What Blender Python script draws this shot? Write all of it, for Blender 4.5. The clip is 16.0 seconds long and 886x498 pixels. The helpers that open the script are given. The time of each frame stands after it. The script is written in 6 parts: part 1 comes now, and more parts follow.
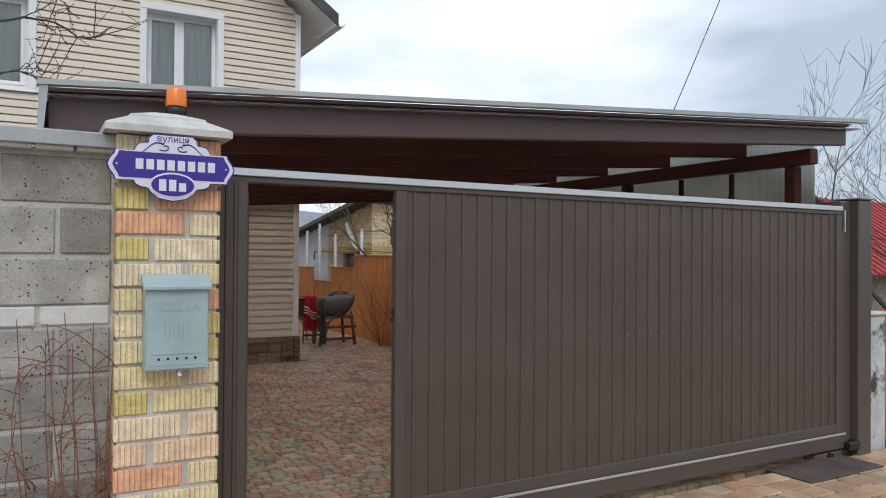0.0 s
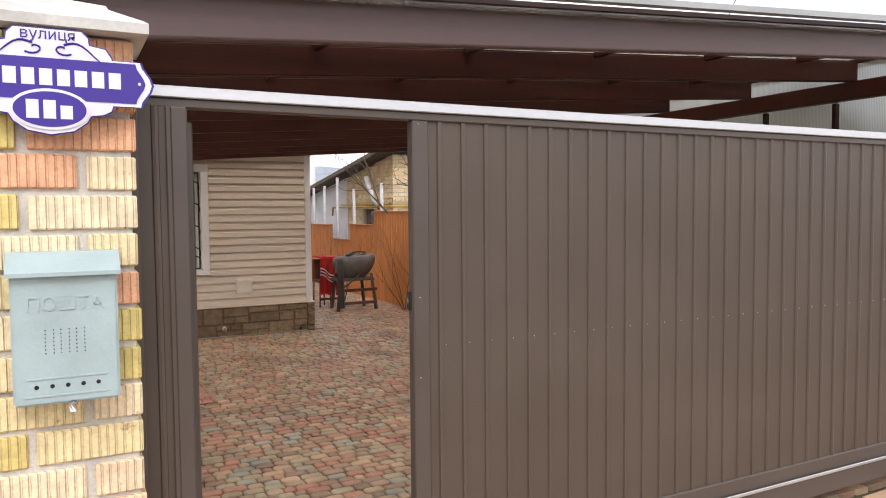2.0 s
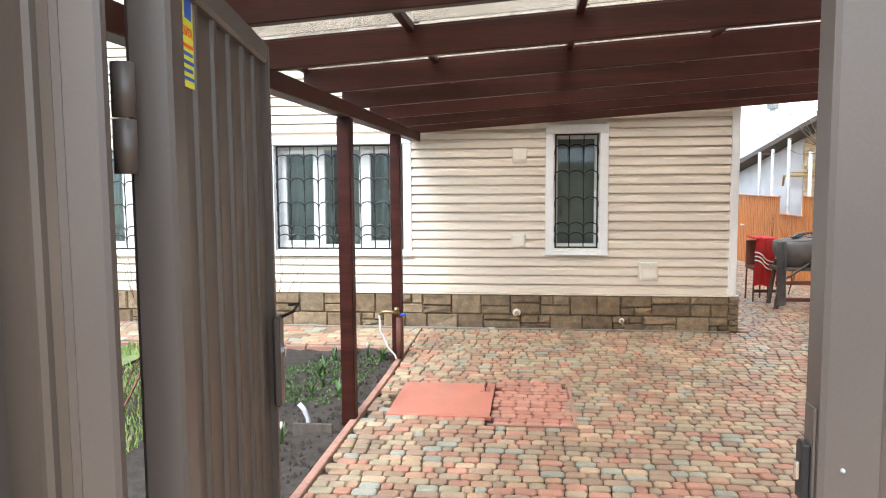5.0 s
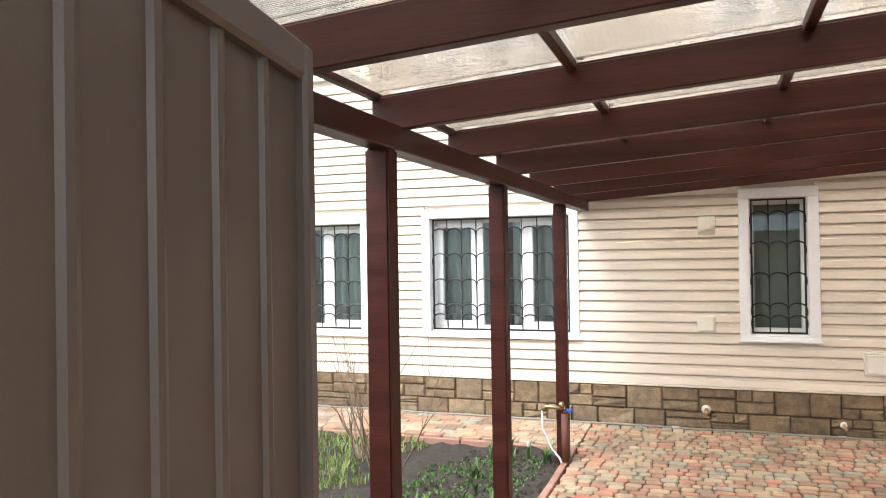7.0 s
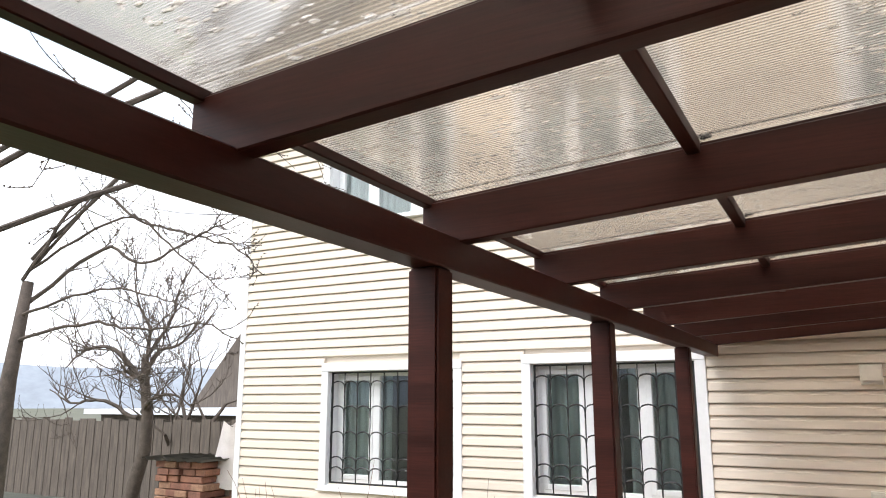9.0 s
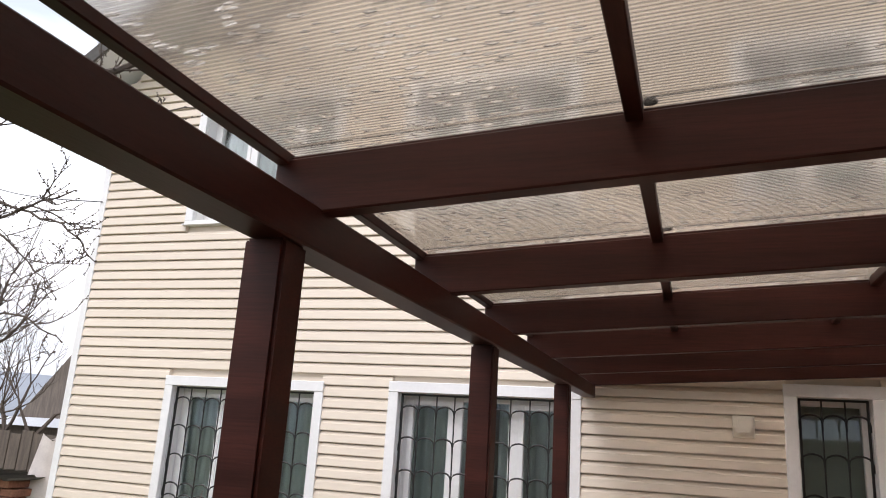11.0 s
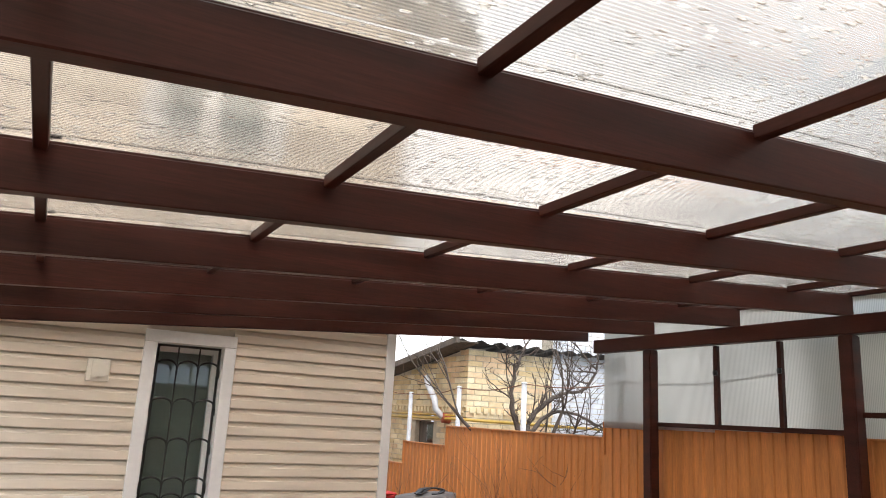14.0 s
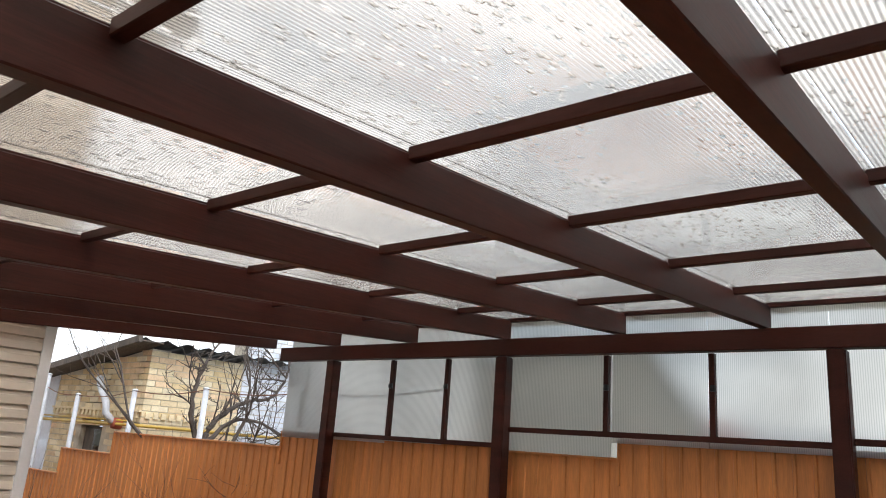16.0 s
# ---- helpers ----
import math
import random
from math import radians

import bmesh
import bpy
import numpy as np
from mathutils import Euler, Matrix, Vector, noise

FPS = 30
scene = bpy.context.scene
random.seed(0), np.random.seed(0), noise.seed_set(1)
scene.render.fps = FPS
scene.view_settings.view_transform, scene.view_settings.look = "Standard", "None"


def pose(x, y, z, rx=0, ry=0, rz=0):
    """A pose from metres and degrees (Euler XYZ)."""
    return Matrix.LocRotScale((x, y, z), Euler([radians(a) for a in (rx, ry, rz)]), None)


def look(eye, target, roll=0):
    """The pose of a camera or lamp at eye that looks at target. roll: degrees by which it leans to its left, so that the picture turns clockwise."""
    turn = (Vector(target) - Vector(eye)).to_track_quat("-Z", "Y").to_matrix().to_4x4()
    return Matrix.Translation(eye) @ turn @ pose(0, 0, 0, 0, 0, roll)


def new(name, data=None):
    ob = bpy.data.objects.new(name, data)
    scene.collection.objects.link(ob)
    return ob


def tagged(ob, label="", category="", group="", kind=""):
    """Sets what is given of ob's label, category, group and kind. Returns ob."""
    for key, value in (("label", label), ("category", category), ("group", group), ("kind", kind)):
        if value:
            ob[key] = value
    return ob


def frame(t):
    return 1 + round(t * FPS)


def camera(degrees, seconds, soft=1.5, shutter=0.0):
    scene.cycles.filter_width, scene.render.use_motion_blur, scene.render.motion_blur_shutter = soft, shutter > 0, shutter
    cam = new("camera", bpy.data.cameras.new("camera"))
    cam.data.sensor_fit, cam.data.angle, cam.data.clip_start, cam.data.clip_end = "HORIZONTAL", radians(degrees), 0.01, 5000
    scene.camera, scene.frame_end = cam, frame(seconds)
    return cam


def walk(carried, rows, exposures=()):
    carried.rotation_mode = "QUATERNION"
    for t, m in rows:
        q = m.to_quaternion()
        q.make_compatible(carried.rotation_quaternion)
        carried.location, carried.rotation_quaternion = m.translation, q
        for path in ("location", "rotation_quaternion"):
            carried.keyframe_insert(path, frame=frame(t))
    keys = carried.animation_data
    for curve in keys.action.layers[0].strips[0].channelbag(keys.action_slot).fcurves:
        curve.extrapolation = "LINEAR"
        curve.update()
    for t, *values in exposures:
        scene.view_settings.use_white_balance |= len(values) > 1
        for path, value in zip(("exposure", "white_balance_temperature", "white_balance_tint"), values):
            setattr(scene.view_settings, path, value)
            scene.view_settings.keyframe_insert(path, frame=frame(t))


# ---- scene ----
cam = camera(62.1, 16.0, soft=1.0)
PATH = [
    (0, (-0.079, 0.136, 1.63), (0.9, 1.879, 1.648), 0.4),
    (0.5, (-0.031, 0.357, 1.63), (0.98, 2.082, 1.627), -0.5),
    (1, (0.17, 0.615, 1.618), (1.164, 2.35, 1.568), -0.7),
    (1.5, (0.357, 0.915, 1.638), (1.298, 2.678, 1.551), -0.4),
    (2, (0.495, 1.261, 1.647), (1.413, 3.035, 1.54), -0.5),
    (2.5, (0.691, 1.573, 1.632), (1.543, 3.379, 1.522), -0.7),
    (3, (0.907, 1.897, 1.653), (1.593, 3.772, 1.542), -0.2),
    (3.5, (1.04, 2.207, 1.64), (1.567, 4.133, 1.529), -0.6),
    (4, (1.171, 2.482, 1.644), (1.471, 4.456, 1.53), -1.0),
    (4.5, (1.33, 2.743, 1.647), (1.321, 4.737, 1.506), -0.5),
    (5, (1.383, 2.999, 1.634), (1.145, 4.976, 1.454), -0.4),
    (5.2, (1.369, 3.117, 1.644), (1.064, 5.085, 1.457), -0.7),
    (7.3, (1.245, 3.896, 1.673), (0.528, 5.761, 1.758), -1.4),
    (7.5, (1.226, 3.953, 1.669), (0.487, 5.806, 1.805), -1.9),
    (8, (1.22, 4.164, 1.648), (0.325, 5.93, 1.931), -0.9),
    (8.2, (1.204, 4.282, 1.667), (0.241, 6.004, 1.994), -0.4),
    (10.3, (0.945, 4.976, 1.731), (0.115, 6.732, 2.21), 2.0),
    (10.5, (0.925, 5.034, 1.73), (0.113, 6.795, 2.222), 3.0),
    (11, (0.906, 5.148, 1.712), (0.264, 6.977, 2.207), 3.6),
    (11.5, (0.866, 5.233, 1.707), (0.527, 7.15, 2.165), 3.2),
    (12, (0.853, 5.286, 1.704), (0.81, 7.254, 2.06), 2.6),
    (12.5, (0.855, 5.308, 1.707), (1.074, 7.272, 2.011), 2.5),
    (13, (0.87, 5.351, 1.717), (1.352, 7.26, 2.065), 3.0),
    (13.5, (0.876, 5.359, 1.72), (1.578, 7.187, 2.128), 3.2),
    (14, (0.899, 5.372, 1.722), (1.802, 7.1, 2.17), 3.2),
    (14.5, (0.951, 5.367, 1.725), (2.04, 6.978, 2.196), 3.5),
    (15, (1.0, 5.349, 1.726), (2.24, 6.839, 2.221), 4.0),
    (15.5, (1.043, 5.32, 1.725), (2.393, 6.703, 2.237), 4.2),
    (16, (1.069, 5.301, 1.725), (2.546, 6.545, 2.246), 4.3),
]
EXPOSURES = [(0, 0.26, 6200, 10), (0.5, 0.28, 6400, 10), (1, 0.57, 7050, 19), (1.5, 0.85, 7000, 20), (2.0, 1.1, 6800, 16), (2.5, 1.33, 6750, 15), (3, 1.47, 6950, 20), (3.5, 1.6, 6850, 21), (4, 1.75, 6200, 10), (4.5, 1.9, 6100, 8), (5, 2.09, 6050, 7),
             (7.5, 2.08, 6450, 11), (8.2, 1.9, 6400, 10), (10.3, 0.85, 6700, 16), (11, 0.95, 6600, 16), (11.5, 1.1, 6900, 18), (12.5, 1.45, 7300, 20), (13.5, 1.65, 6750, 14), (14.5, 1.65, 6250, 10), (15.5, 1.53, 6150, 10), (16, 1.40, 6180, 10)]
walk(cam, [(t, look(eye, target, roll)) for t, eye, target, roll in PATH], EXPOSURES)

# ---------- world, sun ----------
world = bpy.data.worlds.new("overcast_sky")
scene.world = world
world.use_nodes = True
wn, wl = world.node_tree.nodes, world.node_tree.links
wn.clear()
w_out = wn.new("ShaderNodeOutputWorld")
w_bg = wn.new("ShaderNodeBackground")
w_sky = wn.new("ShaderNodeTexSky")
w_sky.sky_type, w_sky.sun_disc = "NISHITA", False
w_sky.sun_elevation, w_sky.sun_rotation = radians(38), radians(200)
w_sky.air_density, w_sky.dust_density = 1.5, 3.0
w_skyb = wn.new("ShaderNodeMix")
w_skyb.data_type, w_skyb.blend_type = "RGBA", "MULTIPLY"
w_skyb.inputs["Factor"].default_value = 1.0
w_skyb.inputs["B"].default_value = (0.10, 0.10, 0.10, 1)
w_co = wn.new("ShaderNodeTexCoord")
w_map = wn.new("ShaderNodeMapping")
w_map.inputs["Scale"].default_value = (1.0, 1.0, 3.2)
w_no = wn.new("ShaderNodeTexNoise")
w_no.inputs["Scale"].default_value, w_no.inputs["Detail"].default_value = 1.7, 5.0
w_ra = wn.new("ShaderNodeValToRGB")
w_ra.color_ramp.elements[0].position, w_ra.color_ramp.elements[0].color = 0.38, (0.46, 0.53, 0.62, 1)
w_ra.color_ramp.elements[1].position, w_ra.color_ramp.elements[1].color = 0.60, (0.95, 0.98, 1.02, 1)
w_mix = wn.new("ShaderNodeMix")
w_mix.data_type = "RGBA"
w_mix.inputs["Factor"].default_value = 0.88
wl.new(w_sky.outputs["Color"], w_skyb.inputs["A"])
wl.new(w_co.outputs["Generated"], w_map.inputs["Vector"])
wl.new(w_map.outputs["Vector"], w_no.inputs["Vector"])
wl.new(w_no.outputs["Fac"], w_ra.inputs["Fac"])
wl.new(w_skyb.outputs["Result"], w_mix.inputs["A"])
wl.new(w_ra.outputs["Color"], w_mix.inputs["B"])
wl.new(w_mix.outputs["Result"], w_bg.inputs["Color"])
w_bg.inputs["Strength"].default_value = 1.0
wl.new(w_bg.outputs["Background"], w_out.inputs["Surface"])

sun_data = bpy.data.lights.new("sun", "SUN")
sun_data.energy, sun_data.angle, sun_data.color = 0.9, radians(25), (0.98, 0.98, 0.98)
sun = new("sun", sun_data)
sun.matrix_world = look((-4, -10, 12), (0, 0, 0))


# ---------- materials ----------
def nd(m, kind, **sets):
    n = m.node_tree.nodes.new(kind)
    for k, v in sets.items():
        n.inputs[k.replace("_", " ")].default_value = v
    return n


def ramp(m, stops, step=False):
    n = m.node_tree.nodes.new("ShaderNodeValToRGB")
    e = n.color_ramp.elements
    while len(e) < len(stops):
        e.new(0.5)
    for el, (p, c) in zip(e, stops):
        el.position, el.color = p, (*c, 1)
    if step:
        n.color_ramp.interpolation = "CONSTANT"
    return n


def mixc(m, fac, a, b, blend="MIX"):
    n = m.node_tree.nodes.new("ShaderNodeMix")
    n.data_type, n.blend_type = "RGBA", blend
    for sock, v in ((n.inputs["Factor"], fac), (n.inputs["A"], a), (n.inputs["B"], b)):
        if hasattr(v, "is_linked"):
            m.node_tree.links.new(v, sock)
        elif isinstance(v, tuple):
            sock.default_value = (*v, 1)
        else:
            sock.default_value = v
    return n.outputs["Result"]


def surf(name, base, rough=0.6, metal=0.0, var=0.18, scale=6.0, fine=60.0, bump=0.15, stretch=(1, 1, 1), rand="", palette=(), pits=0.0, stain=None, stain_at=(0.55, 0.7), stain_scale=3.0, coat=0.0, spec=0.5):
    """A painted or raw surface: base colour, two scales of variation, optional palette by piece, optional stains."""
    m = bpy.data.materials.new(name)
    m.use_nodes = True
    lk = m.node_tree.links
    b = m.node_tree.nodes["Principled BSDF"]
    geo = nd(m, "ShaderNodeNewGeometry")
    mp = nd(m, "ShaderNodeMapping")
    mp.inputs["Scale"].default_value = stretch
    lk.new(geo.outputs["Position"], mp.inputs["Vector"])
    n1 = nd(m, "ShaderNodeTexNoise", Scale=scale, Detail=4.0)
    n2 = nd(m, "ShaderNodeTexNoise", Scale=fine, Detail=5.0, Roughness=0.6)
    for n in (n1, n2):
        lk.new(mp.outputs["Vector"], n.inputs["Vector"])
    if palette:
        k = len(palette)
        r = ramp(m, [((i + 0.0) / k, c) for i, c in enumerate(palette)], True)
        if rand == "island":
            lk.new(geo.outputs["Random Per Island"], r.inputs["Fac"])
        else:
            oi = nd(m, "ShaderNodeObjectInfo")
            lk.new(oi.outputs["Random"], r.inputs["Fac"])
        col = r.outputs["Color"]
    else:
        col = base
    r1 = ramp(m, [(0.3, (1 - var,) * 3), (0.7, (1 + var * 0.6,) * 3)])
    lk.new(n1.outputs["Fac"], r1.inputs["Fac"])
    col = mixc(m, 1.0, col, r1.outputs["Color"], "MULTIPLY")
    r2 = ramp(m, [(0.3, (1 - var * 0.7,) * 3), (0.7, (1 + var * 0.4,) * 3)])
    lk.new(n2.outputs["Fac"], r2.inputs["Fac"])
    col = mixc(m, 1.0, col, r2.outputs["Color"], "MULTIPLY")
    if stain:
        n3 = nd(m, "ShaderNodeTexNoise", Scale=stain_scale, Detail=6.0, Roughness=0.65)
        lk.new(geo.outputs["Position"], n3.inputs["Vector"])
        r3 = ramp(m, [(stain_at[0], (0, 0, 0)), (stain_at[1], (1, 1, 1))])
        lk.new(n3.outputs["Fac"], r3.inputs["Fac"])
        col = mixc(m, r3.outputs["Color"], col, stain)
    hgt = n2.outputs["Fac"]
    if pits:
        vo = nd(m, "ShaderNodeTexVoronoi", Scale=pits, Randomness=1.0)
        lk.new(geo.outputs["Position"], vo.inputs["Vector"])
        big = nd(m, "ShaderNodeSeparateColor")
        lk.new(vo.outputs["Color"], big.inputs["Color"])
        sz = nd(m, "ShaderNodeMath")
        sz.operation = "MULTIPLY_ADD"
        sz.inputs[1].default_value, sz.inputs[2].default_value = 0.62, -0.30
        lk.new(big.outputs["Red"], sz.inputs[0])
        hole = nd(m, "ShaderNodeMath")
        hole.operation = "LESS_THAN"
        lk.new(vo.outputs["Distance"], hole.inputs[0])
        lk.new(sz.outputs[0], hole.inputs[1])
        col = mixc(m, hole.outputs[0], col, (0.06, 0.055, 0.05))
        dn = nd(m, "ShaderNodeMath")
        dn.operation = "SUBTRACT"
        lk.new(hgt, dn.inputs[0])
        lk.new(hole.outputs[0], dn.inputs[1])
        hgt = dn.outputs[0]
    lk.new(col, b.inputs["Base Color"])
    rr = nd(m, "ShaderNodeMapRange")
    rr.inputs["To Min"].default_value, rr.inputs["To Max"].default_value = max(0.02, rough - 0.12), min(1, rough + 0.12)
    lk.new(n1.outputs["Fac"], rr.inputs["Value"])
    lk.new(rr.outputs["Result"], b.inputs["Roughness"])
    b.inputs["Metallic"].default_value = metal
    b.inputs["Coat Weight"].default_value = coat
    b.inputs["Specular IOR Level"].default_value = spec
    if bump:
        bp = nd(m, "ShaderNodeBump", Strength=bump, Distance=0.01)
        lk.new(hgt, bp.inputs["Height"])
        lk.new(bp.outputs["Normal"], b.inputs["Normal"])
    return m


SIDING = surf("siding_vinyl", (0.71, 0.622, 0.517), 0.45, var=0.06, scale=1.5, fine=25, bump=0.05, stretch=(0.3, 1, 4))
WHITE = surf("white_pvc", (0.80, 0.80, 0.80), 0.35, var=0.05, scale=3, fine=40, bump=0.02)
STONE = surf("plinth_stone", (0.3, 0.22, 0.12), 0.75, var=0.36, scale=14, fine=60, bump=1.0, rand="object", palette=[(0.215, 0.150, 0.086), (0.265, 0.188, 0.110), (0.185, 0.128, 0.076), (0.285, 0.208, 0.126), (0.235, 0.172, 0.104)])
STONE_JOINT = surf("plinth_joint", (0.085, 0.060, 0.040), 0.9, var=0.2)
STEEL = surf("brown_sheet_steel", (0.084, 0.063, 0.049), 0.42, metal=0.0, var=0.10, scale=2.5, fine=300, bump=0.03)
STEEL_FRAME = surf("brown_frame_steel", (0.085, 0.067, 0.057), 0.38, var=0.08, scale=3, fine=200, bump=0.03)
ZINC = surf("bright_aluminium", (0.62, 0.63, 0.65), 0.32, metal=0.7, var=0.08, scale=6, fine=80, bump=0.02, stretch=(0.3, 1, 1))
BEAM = surf("mahogany_painted_steel", (0.054, 0.0138, 0.0092), 0.46, var=0.42, scale=4, fine=70, bump=0.05, stretch=(0.14, 1, 3.0), spec=0.2)
BEAM_Y = surf("mahogany_painted_steel_long", (0.054, 0.0138, 0.0092), 0.46, var=0.30, scale=3, fine=70, bump=0.05, stretch=(1.5, 0.25, 1.5), spec=0.2)
# the beams' paint again, lighter and greyer: skylight on the front put into colour
FASCIA_SKYLIT = surf("mahogany_paint_skylit", (0.084, 0.050, 0.048), 0.45, var=0.14, scale=3, fine=60, bump=0.03, stretch=(0.2, 1, 1.5))
FENCE = surf("fence_wood_print", (0.60, 0.23, 0.062), 0.5, var=0.22, scale=5, fine=45, bump=0.03, stretch=(3.0, 3.0, 0.3))
CONCRETE = surf("concrete_block", (0.20, 0.19, 0.165), 0.95, var=0.28, scale=7, fine=90, bump=0.6, rand="object", pits=62.0, palette=[(0.31, 0.295, 0.265), (0.36, 0.345, 0.315), (0.33, 0.31, 0.275), (0.42, 0.40, 0.365)], stain=(0.52, 0.50, 0.45), stain_at=(0.60, 0.70), stain_scale=5)
MORTAR = surf("mortar", (0.60, 0.57, 0.51), 0.95, var=0.2, scale=10, fine=100, bump=0.5)
MORTAR_LIGHT = surf("mortar_light", (0.52, 0.50, 0.46), 0.95, var=0.2, scale=10, fine=100, bump=0.5)
LIMEBRICK = surf("silicate_brick", (0.62, 0.61, 0.58), 0.85, var=0.1, scale=10, fine=90, bump=0.2)
CAP = surf("cast_concrete_cap", (0.60, 0.59, 0.56), 0.8, var=0.14, scale=8, fine=60, bump=0.15, stain=(0.40, 0.39, 0.36), stain_at=(0.5, 0.75))
CAPSTEEL = surf("galvanised_coping", (0.42, 0.43, 0.43), 0.45, metal=0.5, var=0.12, scale=4, fine=60, bump=0.05)
SOIL = surf("garden_soil", (0.055, 0.043, 0.034), 0.95, var=0.45, scale=14, fine=70, bump=0.9)
LAWN = surf("lawn_ground", (0.20, 0.25, 0.09), 0.95, var=0.35, scale=5, fine=60, bump=0.6, stain=(0.20, 0.16, 0.085), stain_at=(0.5, 0.68))
EARTH = surf("far_ground", (0.12, 0.12, 0.08), 0.95, var=0.3, scale=0.3, fine=8, bump=0.3)
JOINT = surf("paver_joint", (0.075, 0.06, 0.045), 0.95, var=0.3, scale=6, fine=80, bump=0.5, stain=(0.07, 0.085, 0.035), stain_at=(0.55, 0.7), stain_scale=1.6)
PAL = [(0.45, 0.22, 0.15), (0.46, 0.27, 0.17), (0.37, 0.23, 0.15), (0.49, 0.35, 0.22), (0.42, 0.33, 0.22), (0.37, 0.36, 0.29), (0.53, 0.37, 0.24), (0.32, 0.22, 0.15), (0.50, 0.25, 0.17), (0.40, 0.30, 0.20), (0.40, 0.27, 0.19), (0.44, 0.36, 0.24)]
PAVER = surf("paver", (0.3, 0.2, 0.1), 0.55, var=0.28, scale=4, fine=80, bump=0.35, rand="object", palette=PAL, stain=(0.17, 0.135, 0.095), stain_at=(0.54, 0.72), stain_scale=1.3)
PAVER_J = surf("paver_far", (0.3, 0.2, 0.1), 0.55, var=0.28, scale=4, fine=80, bump=0.35, rand="island", palette=PAL, stain=(0.17, 0.135, 0.095), stain_at=(0.54, 0.72), stain_scale=1.3)
RPAL = [(0.54, 0.24, 0.17), (0.48, 0.20, 0.14), (0.57, 0.28, 0.20), (0.46, 0.22, 0.16)]
PAVER_R = surf("red_paver", (0.36, 0.13, 0.085), 0.6, var=0.25, scale=5, fine=80, bump=0.3, rand="island", palette=RPAL, stain=(0.27, 0.17, 0.12), stain_at=(0.58, 0.75))
SPAL = [(0.50, 0.33, 0.20), (0.46, 0.27, 0.16), (0.44, 0.33, 0.23), (0.54, 0.38, 0.24), (0.40, 0.26, 0.17)]
PAVER_S = surf("street_paver", (0.42, 0.25, 0.13), 0.75, var=0.25, scale=5, fine=80, bump=0.3, rand="island", palette=SPAL)
HATCH = surf("red_painted_steel", (0.56, 0.20, 0.14), 0.5, var=0.15, scale=4, fine=60, bump=0.06, stain=(0.46, 0.25, 0.19), stain_at=(0.55, 0.72))
BRICKPAL = [(0.85, 0.69, 0.45), (0.85, 0.60, 0.39), (0.82, 0.67, 0.37), (0.86, 0.71, 0.48), (0.83, 0.44, 0.26), (0.73, 0.58, 0.22), (0.85, 0.69, 0.45), (0.80, 0.31, 0.15), (0.85, 0.63, 0.42), (0.82, 0.67, 0.40)]
BLUE = surf("sign_blue", (0.042, 0.018, 0.27), 0.3, var=0.05, scale=4, fine=60, bump=0.0)
SIGNWHITE = surf("sign_white", (0.72, 0.72, 0.78), 0.3, var=0.03, scale=4, fine=60, bump=0.0)
MAILGREY = surf("mailbox_enamel", (0.36, 0.46, 0.47), 0.42, var=0.08, scale=7, fine=120, bump=0.06)
BLACK = surf("black_plastic", (0.012, 0.012, 0.013), 0.4, var=0.2, bump=0.03)
IRON = surf("black_iron", (0.010, 0.010, 0.010), 0.5, var=0.2, bump=0.05)
CHROME = surf("chrome", (0.7, 0.7, 0.7), 0.2, metal=1.0, var=0.05, bump=0.0)
TWIG = surf("dry_vine", (0.25, 0.115, 0.07), 0.85, var=0.3, scale=20, fine=120, bump=0.3)
BARK = surf("bark", (0.105, 0.082, 0.066), 0.9, var=0.35, scale=15, fine=90, bump=0.6)
BARK_PALE = surf("pale_twigs", (0.23, 0.16, 0.11), 0.9, var=0.3, scale=15, fine=90, bump=0.3)
GRASS = surf("grass", (0.12, 0.20, 0.04), 0.7, var=0.35, scale=4, fine=30, bump=0.0, rand="island", palette=[(0.20, 0.32, 0.07), (0.28, 0.37, 0.10), (0.36, 0.34, 0.15), (0.16, 0.27, 0.06)])
LEAF = surf("garden_leaf", (0.11, 0.22, 0.05), 0.6, var=0.3, scale=10, fine=30, bump=0.0, rand="island", palette=[(0.10, 0.22, 0.05), (0.15, 0.26, 0.07), (0.09, 0.17, 0.05)])
OLDWOOD = surf("weathered_wood", (0.13, 0.105, 0.085), 0.85, var=0.35, scale=6, fine=60, bump=0.3, stretch=(3, 3, 0.4))
REDWOOD = surf("red_brown_wood", (0.15, 0.055, 0.035), 0.7, var=0.3, scale=8, fine=60, bump=0.2)
CANVAS = surf("grey_cover", (0.165, 0.15, 0.14), 0.8, var=0.22, scale=9, fine=150, bump=0.2)
REDCLOTH = surf("red_cloth", (0.55, 0.03, 0.025), 0.85, var=0.2, scale=9, fine=200, bump=0.2)
CLOTHWHITE = surf("cloth_stripe", (0.72, 0.66, 0.62), 0.85, var=0.1, bump=0.1)
WHITEPIPE = surf("white_painted_pipe", (0.62, 0.63, 0.66), 0.6, var=0.2, scale=9, fine=60, bump=0.15)
YELLOWPIPE = surf("yellow_gas_pipe", (0.50, 0.32, 0.05), 0.5, var=0.15, bump=0.05)
SLATE = surf("asbestos_sheet", (0.10, 0.095, 0.09), 0.9, var=0.3, scale=4, fine=50, bump=0.3)
WHITEWASH = surf("whitewashed_wall", (0.78, 0.82, 0.88), 0.9, var=0.12, scale=2, fine=40, bump=0.3)
NBRICKPAL = [(0.74, 0.59, 0.36), (0.80, 0.66, 0.42), (0.70, 0.54, 0.30), (0.76, 0.56, 0.35), (0.82, 0.70, 0.48)]
NBRICK = surf("yellow_brick_far", (0.5, 0.36, 0.18), 0.9, var=0.2, scale=5, fine=60, bump=0.3, rand="island", palette=NBRICKPAL)
